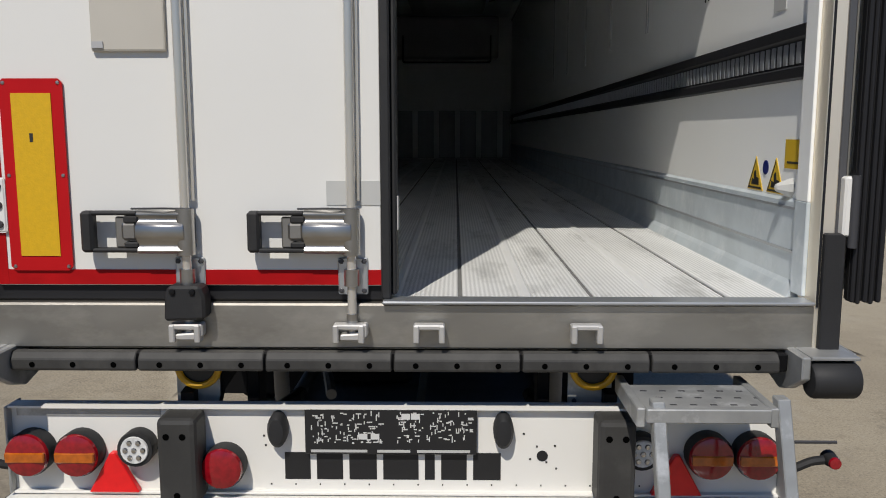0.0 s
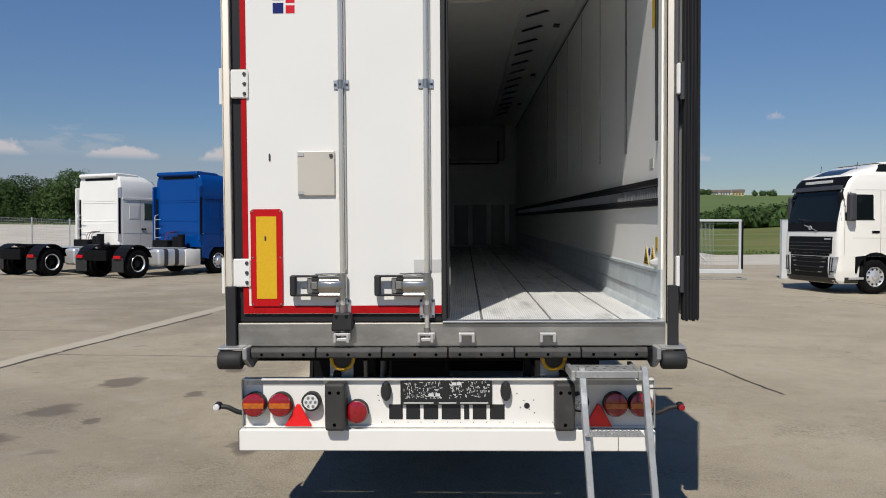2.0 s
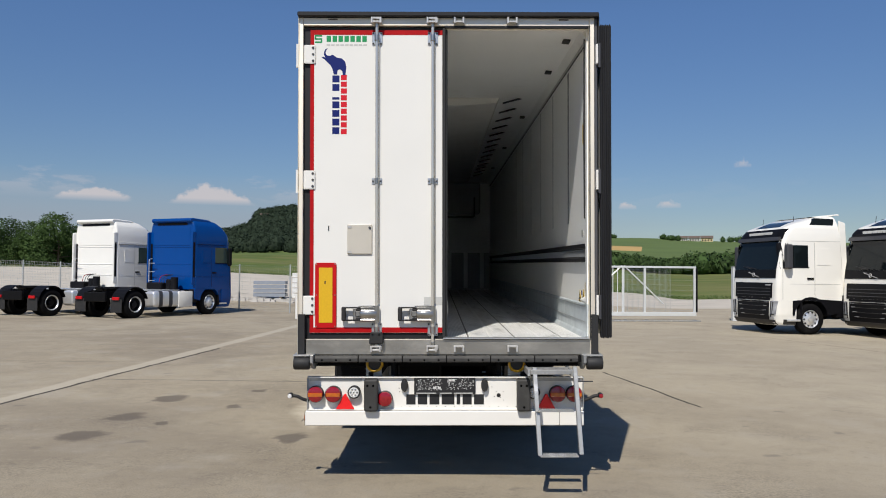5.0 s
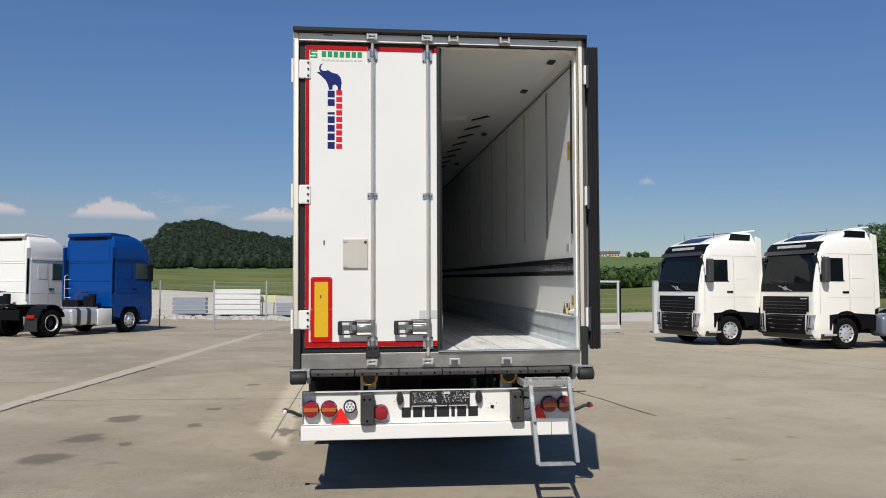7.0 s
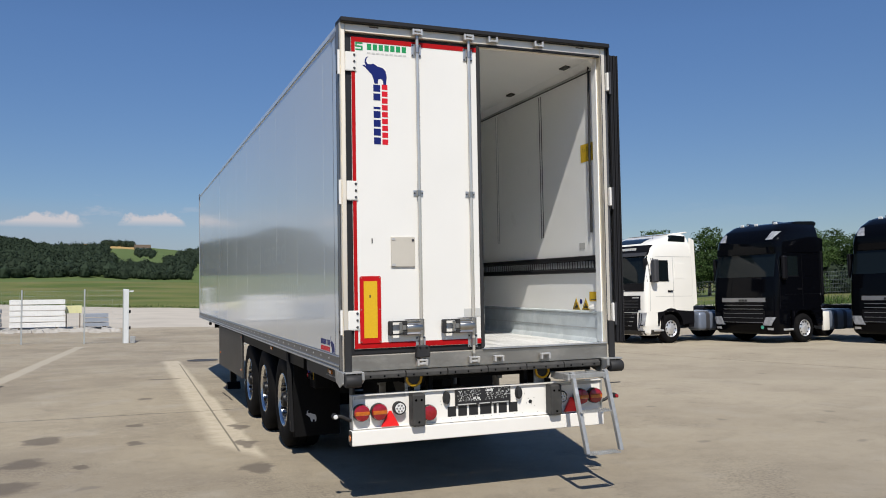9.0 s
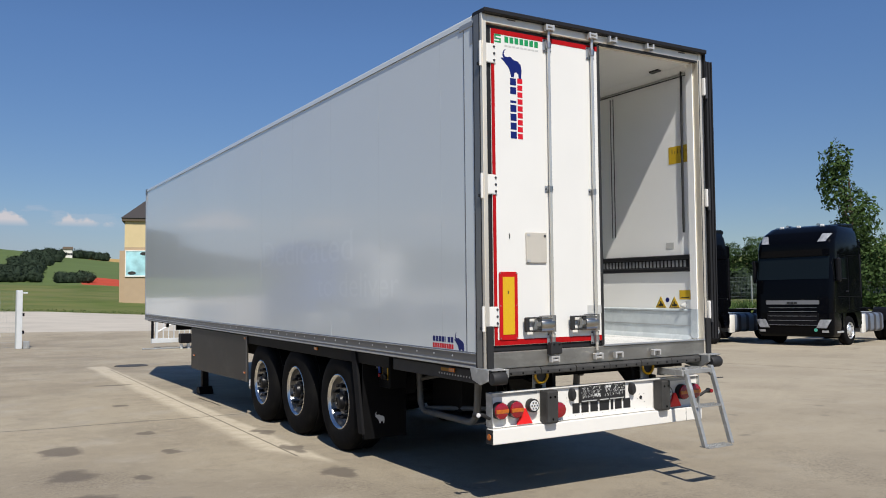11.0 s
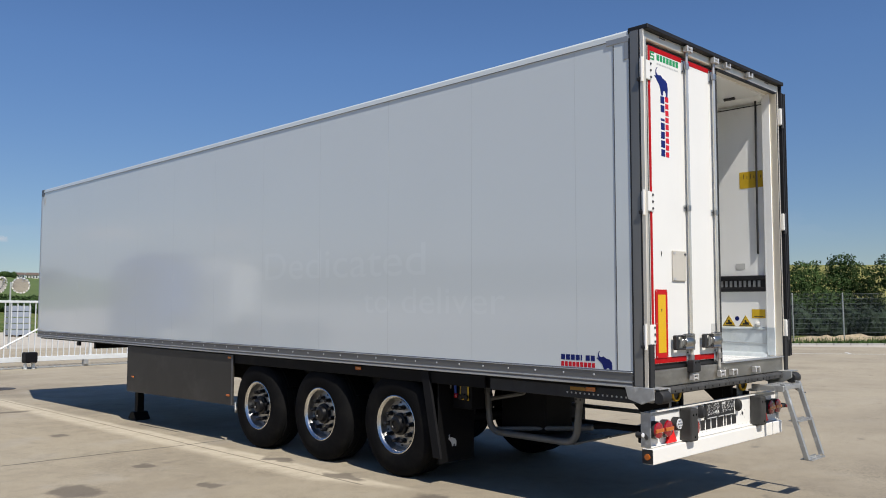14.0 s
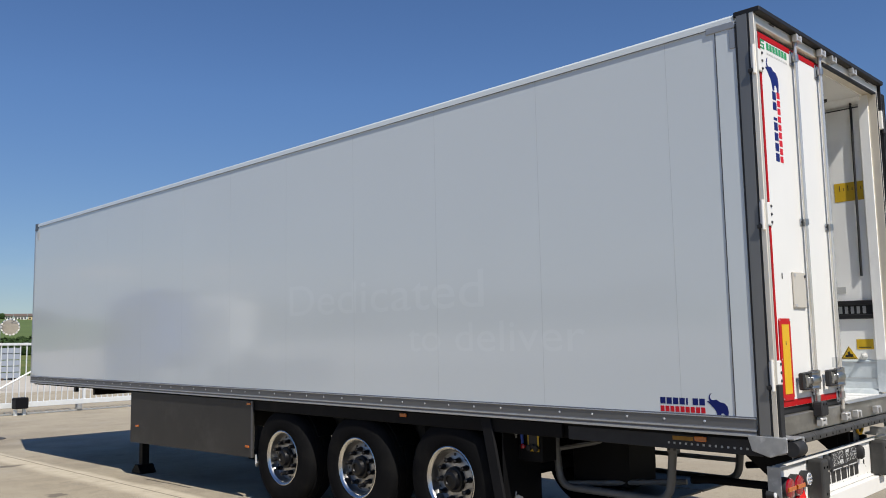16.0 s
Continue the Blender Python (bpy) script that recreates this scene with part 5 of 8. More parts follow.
    for i in range(16):
        part("rivet_hole", B(-0.40 + i * 0.075, -0.396 + i * 0.075, Y - 0.0012, Y - 0.0002, 0.671, 0.676), M_SKIRT, bd)
    for dx, dz in ((-0.03, 0.02), (0.025, 0.022), (0.0, -0.03), (0.03, -0.05), (-0.05, -0.02), (-0.86, 0.05), (-0.855, 0.02), (-0.07, 0.06)):
        part("rivet_hole", B(0.44 + dx, 0.446 + dx, Y - 0.0012, Y - 0.0002, 0.775 + dz, 0.781 + dz), M_SKIRT, bd)
    # rubber arms with side marker lamps
    for s, e in ((-1, -1.188), (1, 1.145)):
        arm = part("marker_arm", pipe(bmesh.new(), bend([(e - s * 0.02, Y + 0.02, 0.715), (e + s * 0.04, Y - 0.01, 0.735), (e + s * 0.09, Y - 0.02, 0.765), (e + s * 0.125, Y - 0.02, 0.768)], 0.02, 3), 0.014, 8), M_RUBBER, t, "bent rubber arm with a marker lamp", True)
        part("marker_lamp", lathe(bmesh.new(), [(-0.05, 0.0), (-0.048, 0.018), (-0.01, 0.024), (0.0, 0.024), (0.0, 0.0)], "y", 14, (e + s * 0.148, Y + 0.005, 0.768)), M_RUBBER, arm, "", True)
        part("lens", lathe(bmesh.new(), [(-0.0505, 0.019), (-0.058, 0.017), (-0.062, 0.0)], "y", 14, (e + s * 0.148, Y + 0.005, 0.768)), M_LAMPWHT if s < 0 else M_LAMPRED, arm, "", True)
    # brackets with yellow tie rings behind the board
    for x in (-0.63, 0.59):
        hk = part("chassis_bracket", prism(bmesh.new(), [(x - 0.075, 0.885), (x + 0.045, 0.885), (x + 0.060, 0.93), (x + 0.060, 1.045), (x - 0.075, 1.045)], "y", 0.135, 0.145), M_GALV, t, "grey bracket plate with a yellow tie ring")
        bm = bmesh.new()
        lathe(bm, [(0.116 + 0.011 * math.sin(a), 0.064 + 0.011 * math.cos(a)) for a in [2 * math.pi * i / 8 for i in range(9)]], "y", 24, (x, 0.0, 1.028), caps=False)
        part("yellow_ring", bm, M_YELPIPE, hk, "yellow-painted tie ring", True)
        part("ring_core", tube(bmesh.new(), (x, 0.122, 1.022), (x, 0.1348, 1.022), 0.058), M_BLACKINK, hk)
        part("bolt", lathe(bmesh.new(), [(0.1348, 0.008), (0.130, 0.007), (0.129, 0.0)], "y", 8, (x - 0.055, 0, 0.915)), M_STRAP, hk)
        part("gusset", prism(bmesh.new(), [(x + 0.01, 0.885), (x + 0.03, 0.885), (x + 0.11, 1.00), (x + 0.11, 1.06), (x + 0.0, 1.06)], "y", 0.15, 0.165), M_CHASSIS, hk)
    for x in (-0.47, 0.44):
        part("hanger_post", B(x - 0.02, x + 0.02, 0.15, 0.24, 0.70, 1.085, bev=0.004), M_CHASSIS, t)


def build_ladder():
    t = trailer
    ld = part("folding_step", B(0.660, 1.005, -0.240, -0.020, 1.008, 1.015), M_GALV, t, "galvanised folding access ladder with three treads")
    bm = bmesh.new()
    box(bm, 0.645, 0.668, -0.245, 0.06, 0.968, 1.021, bev=0.003)
    box(bm, 0.997, 1.020, -0.245, 0.06, 0.968, 1.021, bev=0.003)
    box(bm, 0.668, 0.997, -0.255, -0.225, 0.983, 1.021, bev=0.003)
    part("platform_edge", bm, M_GALV, ld)
    for i in range(6):
        for j in range(3):
            x = 0.69 + 0.054 * i + 0.03 * (j % 2)
            part("grip_hole", B(x, x + 0.018, -0.20 + 0.06 * j, -0.193 + 0.06 * j, 1.0151, 1.0162), M_STRAP, ld)
    for x, dx in ((0.668, 0.045), (1.000, 0.042)):
        part("rail", prism(bmesh.new(), [(-0.240, 1.013), (-0.195, 1.013), (-0.390, 0.345), (-0.435, 0.345)], "x", x - 0.017, x + 0.017, bev=0.003), M_GALV, ld).matrix_basis = Matrix(((1, 0, -dx / 0.70, 1.05 * dx / 0.70), (0, 1, 0, 0), (0, 0, 1, 0), (0, 0, 0, 1)))
    for z, y in ((0.705, -0.335), (0.365, -0.425)):
        o = 0.044 * (1.05 - z) / 0.70
        tr = part("tread", B(0.680 + o, 0.985 + o, y - 0.030, y + 0.075, z - 0.006, z + 0.002, bev=0.001), M_GALV, ld)
        bm = bmesh.new()
        for i in range(14):
            x = 0.690 + o + 0.0212 * i
            for k in range(3):
                prism(bm, [(x, z + 0.002), (x + 0.014, z + 0.002), (x + 0.007, z + 0.015)], "y", y - 0.030 + 0.04 * k, y - 0.020 + 0.04 * k)
        tagged(part("tread_teeth", bm, M_GALV, tr), kind="stuff")
    part("latch_wire", pipe(bmesh.new(), [(1.021, -0.16, 0.985), (1.040, -0.22, 0.95), (1.06, -0.23, 0.925), (1.18, -0.23, 0.925)], 0.005, 6), M_STRAP, ld)
    part("grab_bracket", B(0.70, 0.98, 0.03, 0.12, 0.948, 0.967, bev=0.003), M_GALV, ld)


build_light_board()
build_ladder()

# ---- running gear ----


def build_wheels():
    t = trailer
    bm = bmesh.new()
    R, Ri = 0.535, 0.292
    lathe(bm, [(0.02, Ri), (0.005, Ri + 0.012), (-0.004, Ri + 0.05), (-0.010, R - 0.13), (0.006, R - 0.045), (0.030, R - 0.012), (0.055, R), (0.10, R), (0.105, R - 0.012), (0.118, R - 0.012), (0.123, R), (0.19, R), (0.195, R - 0.012), (0.208, R - 0.012), (0.213, R), (0.325, R), (0.355, R - 0.02), (0.385, R - 0.1), (0.37, Ri)], "x", 48, caps=False)
    tyre_me = bpy.data.meshes.new("tyre")
    bm.to_mesh(tyre_me)
    tyre_me.materials.append(M_TYRE)
    bm.free()
    bm = bmesh.new()
    lathe(bm, [(0.024, Ri + 0.003), (0.006, Ri + 0.010), (0.002, Ri + 0.002), (0.010, Ri - 0.012), (0.020, Ri - 0.020), (0.030, Ri - 0.026)], "x", 48, caps=False)
    rim_me = bpy.data.meshes.new("rim")
    bm.to_mesh(rim_me)
    rim_me.materials.append(M_RIM)
    bm.free()
    bm = bmesh.new()
    lathe(bm, [(0.030, Ri - 0.026), (0.080, Ri - 0.036), (0.100, Ri - 0.050)], "x", 48, caps=False)
    barrel_me = bpy.data.meshes.new("rim_barrel")
    bm.to_mesh(barrel_me)
    barrel_me.materials.append(M_BARREL_SHADED)
    bm.free()
    bm = bmesh.new()
    lathe(bm, [(0.100, Ri - 0.049), (0.096, 0.225), (0.088, 0.21), (0.082, 0.13), (0.085, 0.0)], "x", 48, caps=False)
    disc_me = bpy.data.meshes.new("wheel_disc")
    bm.to_mesh(disc_me)
    disc_me.materials.append(M_DISC)
    bm.free()
    bm = bmesh.new()
    lathe(bm, [(0.084, 0.118), (0.050, 0.112), (0.045, 0.092), (0.002, 0.080), (-0.008, 0.064), (-0.008, 0.045), (0.004, 0.040), (0.004, 0.0)], "x", 20)
    hub_me = bpy.data.meshes.new("hub")
    bm.to_mesh(hub_me)
    hub_me.materials.append(M_HUB)
    bm.free()
    bm = bmesh.new()
    lathe(bm, [(0.088, 0.027), (0.070, 0.027), (0.068, 0.021), (0.018, 0.020), (0.010, 0.013), (0.010, 0.0)], "x", 8)
    nut_me = bpy.data.meshes.new("wheel_nut")
    bm.to_mesh(nut_me)
    nut_me.materials.append(M_HUB)
    bm.free()
    bm = bmesh.new()
    prism(bm, disc_poly(0, 0, 0.020, 0.014, 10), "x", 0.086, 0.10)
    hole_me = bpy.data.meshes.new("hand_hole")
    bm.to_mesh(hole_me)
    hole_me.materials.append(M_BLACKINK)
    bm.free()
    for me in (tyre_me, rim_me, hub_me, disc_me, barrel_me):
        me.shade_smooth()
        me.set_sharp_from_angle(angle=radians(40))
    for y in (3.03, 4.36, 5.69):
        for s in (-1, 1):
            z = 0.554 - 0.01396 * y - 0.0087 * s * 1.2
            w = new("wheel")
            w.parent = t
            w["label"] = "wide black tyre on a polished alloy rim with dark nuts"
            w.matrix_basis = pose(s * 1.225, y, z, 0, 0, 0 if s < 0 else 180)
            part_mesh("tyre", tyre_me, None, w)
            part_mesh("rim", rim_me, None, w)
            part_mesh("wheel_disc", disc_me, None, w)
            part_mesh("rim_barrel", barrel_me, None, w)
            part_mesh("hub", hub_me, None, w)
            for i in range(10):
                a = 2 * math.pi * (i + 0.3 * y) / 10
                o = part_mesh("wheel_nut", nut_me, None, w)
                o.matrix_basis = pose(0, 0.178 * math.cos(a), 0.178 * math.sin(a))
                o = part_mesh("hand_hole", hole_me, None, w)
                a += math.pi / 10
                o.matrix_basis = pose(0.002, 0.212 * math.cos(a), 0.212 * math.sin(a), math.degrees(a), 0, 0)
            # unseen arc over each wheel, added to keep light from under the floor
            arc = [(y + 0.575 * math.cos(radians(a)), 0.52 + 0.560 * math.sin(radians(a))) for a in range(24, 157, 12)]
            inn = [(y + 0.565 * math.cos(radians(a)), 0.52 + 0.550 * math.sin(radians(a))) for a in range(24, 157, 12)]
            part("wheel_cover", prism(bmesh.new(), arc + inn[::-1], "x", *sorted((s * 0.80, s * 1.10))), M_CHASSIS, t)
        part("axle", tube(bmesh.new(), (-0.95, y, 0.517 - 0.0085 * y), (0.95, y, 0.517 - 0.0085 * y), 0.073, seg=16), M_CHASSIS, t, "", True)
        for s in (-1, 1):
            part("air_spring", tube(bmesh.new(), (s * 0.62, y - 0.38, 0.62), (s * 0.62, y - 0.38, 0.95), 0.15, seg=16), M_RUBBER, t, "", True)
            part("trailing_arm", B(*sorted((s * 0.58, s * 0.66)), y - 0.45, y + 0.45, 0.53, 0.62, bev=0.01), M_CHASSIS, t)


def build_chassis():
    t = trailer
    ch = part("chassis_rail", prism(bmesh.new(), [(0.25, 1.09), (0.25, 0.985), (2.25, 0.985), (2.60, 0.72), (9.3, 0.72), (9.3, 1.09)], "x", -0.72, -0.60, bev=0.005), M_CHASSIS, t, "black steel chassis rail")
    part("chassis_rail", prism(bmesh.new(), [(0.25, 1.09), (0.25, 0.985), (2.25, 0.985), (2.60, 0.72), (9.3, 0.72), (9.3, 1.09)], "x", 0.60, 0.72, bev=0.005), M_CHASSIS, t)
    for x in (-0.72, 0.60):
        part("front_rail", B(x, x + 0.12, 9.301, 12.6, 1.03, 1.089, bev=0.004), M_CHASSIS, t)
    part("underfloor", B(-W + 0.05, W - 0.05, 0.06, LEN - 0.05, 1.09, 1.148), M_CHASSIS, t)
    for y in (0.3, 1.75, 2.4, 3.75, 5.05, 6.4, 7.6, 9.2, 11.0):
        part("cross_member", B(-1.18, 1.18, y - 0.04, y + 0.04, 0.99, 1.09, bev=0.004), M_CHASSIS, t)
    rail = part("side_channel", B(-1.235, -1.205, 1.75, 9.4, 0.99, 1.105, bev=0.004), M_CHASSIS, t)
    for y in (0.55, 3.62):
        part("side_marker", B(-1.252, -1.236, y - 0.045, y + 0.045, 1.055, 1.09, bev=0.004), M_LAMPAMB, rail, "small amber side marker")
    # rear side member with rows of holes
    sm = part("rear_member", B(-1.215, -1.205, 0.12, 1.70, 0.985, 1.09, bev=0.003), M_MEMBER, t)
    for i in range(14):
        part("bolt_hole", B(-1.2165, -1.2152, 0.22 + 0.045 * i, 0.235 + 0.045 * i, 1.02, 1.035), M_GALV, sm)
    for x in (-0.66, 0.64):
        part("board_strut", prism(bmesh.new(), [(0.09, 0.62), (0.16, 0.62), (0.55, 0.95), (0.45, 1.0), (0.09, 0.95)], "x", x - 0.02, x + 0.02), M_CHASSIS, t)
        part("long_strut", pipe(bmesh.new(), [(x, 0.12, 0.70), (x * 0.75, 0.9, 0.66), (x * 0.75, 1.04, 0.64)], 0.03, 8), M_CHASSIS, t)
    part("draw_beam", B(-1.10, 1.10, 0.105, 0.20, 0.66, 0.76, bev=0.006), M_CHASSIS, t)
    # skirt panel with lamps
    sk = part("side_skirt", prism(bmesh.new(), [(6.25, 0.437), (9.51, 0.378), (9.51, 1.098), (6.25, 1.098)], "x", -1.250, -1.225, bev=0.006), M_SKIRT, t, "grey plastic side skirt panel")
    for y, z in ((6.33, 1.06), (6.36, 0.56), (9.28, 0.62)):
        part("side_marker", B(-1.262, -1.251, y - 0.04, y + 0.04, z - 0.014, z + 0.014, bev=0.003), M_LAMPAMB, sk, "small amber side marker")
    part("skirt_end", B(-1.225, -1.02, 9.46, 9.51, 0.40, 1.09, bev=0.006), M_SKIRT, sk)
    part("skirt_edge", B(-1.256, -1.2505, 6.250, 6.285, 0.435, 1.10, bev=0.002), M_DKGREY, sk)
    part("skirt_hook", pipe(bmesh.new(), [(-1.20, 6.26, 0.47), (-1.20, 6.23, 0.36), (-1.20, 6.20, 0.40)], 0.012, 6), M_GALV, sk)
    # landing legs
    for s in (-1, 1):
        x = s * 0.98
        zb = 0.02 - 0.01396 * 9.62 - 0.0087 * x
        lg = part("landing_leg", B(x - 0.07, x + 0.07, 9.55, 9.69, 0.42, 1.09, bev=0.008), M_CHASSIS, t, "black telescopic landing leg on a foot plate")
        part("inner_leg", B(x - 0.055, x + 0.055, 9.565, 9.675, zb + 0.10, 0.43, bev=0.006), M_CHASSIS, lg)
        part("foot", prism(bmesh.new(), [(9.49, zb), (9.75, zb), (9.76, zb + 0.03), (9.67, zb + 0.13), (9.57, zb + 0.13), (9.48, zb + 0.03)], "x", x - 0.12, x + 0.12, bev=0.005), M_CHASSIS, lg)
    # king pin plate, front lamp
    part("coupling_plate", B(-0.6, 0.6, 11.2, 12.9, 1.06, 1.09), M_CHASSIS, t)
    part("side_marker", B(-1.23, -1.18, 11.6, 11.7, 1.02, 1.09, bev=0.006), M_HUB, t)
    # wing behind the last wheel, mudflaps
    wing = part("wheel_wing", prism(bmesh.new(), [(2.50, 1.11), (2.61, 1.11), (2.43, 0.265), (2.32, 0.265)], "x", -1.255, -1.225, bev=0.004), M_WING, t, "black plastic wing with a black mudflap")
    fl = part("mudflap", B(-1.22, -0.71, 2.385, 2.40, 0.20, 1.05, bev=0.003), M_CHASSIS, wing)
    part("emblem", prism(bmesh.new(), logo_shape(-1.03, 0.41, 0.085), "y", 2.381, 2.3845), M_WHITEINK, fl, "white printed emblem")
    part("mudflap", B(0.71, 1.22, 2.385, 2.40, 0.20, 1.05, bev=0.003), M_CHASSIS, t)
    # control box with yellow and red parts
    cb = part("valve_box", B(-1.05, -0.85, 2.10, 2.36, 0.74, 1.06, bev=0.01), M_CHASSIS, t, "black valve box with yellow and red fittings")
    pn = part("valve_plate", B(-1.058, -1.051, 2.13, 2.25, 0.83, 0.98, bev=0.002), M_YELLOW, cb)
    part("valve_label", B(-1.062, -1.0585, 2.145, 2.235, 0.855, 0.965), M_BLACKINK, pn)
    part("knob", lathe(bmesh.new(), [(-1.052, 0.022), (-1.085, 0.022), (-1.09, 0.015), (-1.09, 0.0)], "x", 12, (0, 2.285, 0.87)), M_LAMPRED, cb, "red knob", True)
    part("knob", lathe(bmesh.new(), [(-1.052, 0.02), (-1.08, 0.02), (-1.085, 0.0)], "x", 12, (0, 2.19, 0.875)), M_HUB, pn, "", True)
    part("label_strip", B(-1.058, -1.051, 2.12, 2.26, 1.045, 1.055), M_YELLOW, cb)
    part("label_strip", B(-1.058, -1.051, 2.225, 2.24, 0.985, 1.02), M_YELLOW, cb)
    part("label_strip", B(-1.058, -1.051, 2.15, 2.224, 0.995, 1.008), M_YELLOW, cb)
    for y, z in ((2.150, 0.86), (2.225, 0.86)):
        part("knob", lathe(bmesh.new(), [(-1.0625, 0.028), (-1.085, 0.026), (-1.09, 0.0)], "x", 12, (0, y, z)), M_HUB, cb, "", True)
    part("blue_hose", pipe(bmesh.new(), bend([(-1.06, 2.30, 0.86), (-1.075, 2.30, 0.98), (-1.06, 2.28, 1.05)], 0.03, 4), 0.013, 8), M_BLUEHOSE, cb, "blue plastic air hose", True)
    part("bracket", B(-1.062, -1.050, 2.37, 2.50, 0.93, 0.97, bev=0.003), M_GALV, cb)
    part("air_tank", tube(bmesh.new(), (-0.30, 2.25, 0.80), (0.40, 2.25, 0.80), 0.14, seg=20), M_CHASSIS, t, "", True)
    # bent tubular frames of the pallet box, one on each side
    for q, lab in ((-1, "weathered grey bent tubular pallet frame"), (1, "")):
        gd = part("pallet_frame", pipe(bmesh.new(), bend([(q * 0.60, 2.31, 1.04), (q * 0.60, 2.26, 0.475), (q * 0.60, 1.18, 0.475), (q * 0.60, 1.12, 1.02)], 0.14, 6), 0.034, 10), M_FRAME, t, lab, True)
        part("frame_tray", B(*sorted((q * 0.02, q * 0.57)), 1.22, 2.22, 0.455, 0.470), M_FRAME, gd)
        part("frame_plate", B(*sorted((q * 0.59, q * 0.645)), 1.075, 1.165, 0.86, 1.06, bev=0.006), M_FRAME, gd)
        part("frame_plate", B(*sorted((q * 0.59, q * 0.645)), 2.265, 2.355, 0.86, 1.06, bev=0.006), M_FRAME, gd)
        if q < 0:
            part("frame_bar", pipe(bmesh.new(), [(-0.58, 2.27, 0.80), (-0.36, 1.40, 0.98)], 0.022, 8), M_FRAME, gd, "", True)
            part("frame_bar", pipe(bmesh.new(), [(-0.58, 2.20, 0.50), (-0.38, 1.15, 0.60)], 0.024, 8), M_FRAME, gd, "", True)
            for y in (1.095, 1.145):
                for z in (0.89, 0.93):
                    part("bolt", lathe(bmesh.new(), [(-0.6455, 0.011), (-0.652, 0.009), (-0.653, 0.0)], "x", 8, (0, y, z)), M_STRAP, gd)
        else:
            part("frame_bar", B(0.585, 0.615, 1.15, 2.28, 0.635, 0.675, bev=0.004), M_FRAME, gd)
    part("rust_plate", B(-1.218, -1.2155, 0.62, 0.78, 1.050, 1.078), mat("rusty_steel", (0.30, 0.15, 0.02), 0.8, var=0.3, scale=20), sm, "rusty plate")
    part("pallet_box", B(-0.50, -0.05, 1.62, 2.20, 0.50, 0.98, bev=0.02), M_CHASSIS, t, "black pallet box under the floor")


def build_side_print():
    w = next(o for o in trailer.children if o.name == "side_wall")
    def sb(y1, y0, z0, z1, m, lab=""):
        part("print_bar", B(-W - 0.0012, -W + 0.001, y0, y1, z0, z1), m, w, lab)
    for i in range(7):
        sb(0.838 - i * 0.0507, 0.838 - i * 0.0507 - (0.041 if i != 4 else 0.014), 1.306, 1.352, M_BLUEINK, "blue printed bar" if i == 0 else "")
    for i in range(9):
        sb(0.838 - i * 0.0394, 0.838 - i * 0.0394 - 0.031, 1.252, 1.292, M_REDINK, "red printed bar" if i == 0 else "")
    part("emblem", prism(bmesh.new(), [(0.40 - (y - 0.40), z) for y, z in logo_shape(0.40, 1.30, 0.115)], "x", -W - 0.0012, -W + 0.001), M_BLUEINK, w, "blue printed emblem")
    ghost = mat("ghost_of_old_lettering", (0.675, 0.720, 0.730), 0.12, var=0.012, scale=0.7, bump=0.012, bscale=3.0, coat=0.5)
    for text, y, z, wide, tall in (("Dedicated", 5.48, 2.07, 2.95, 0.33), ("to deliver", 3.52, 1.68, 2.05, 0.26)):
        cu = bpy.data.curves.new("ghost_text", "FONT")
        cu.body, cu.size = text, 1.0
        tmp = bpy.data.objects.new("ghost_text", cu)
        me = bpy.data.meshes.new_from_object(tmp)
        bpy.data.objects.remove(tmp)
        me.name = "ghost_lettering"
        xs = [v.co.x for v in me.vertices]
        top = max(v.co.y for v in me.vertices)
        me.transform(Matrix.Diagonal((wide / (max(xs) - min(xs)), tall / top, 1, 1)) @ Matrix.Translation((-min(xs), 0, 0)))
        me.materials.clear()
        o = tagged(part_mesh("ghost_lettering", me, ghost, w, "faint glossy trace of removed lettering"), kind="stuff")
        o.matrix_basis = Matrix(((0, 0, -1, -W - 0.0002), (-1, 0, 0, y), (0, 1, 0, z), (0, 0, 0, 1)))


build_wheels()
build_chassis()
build_side_print()
# ---- tractor units ----


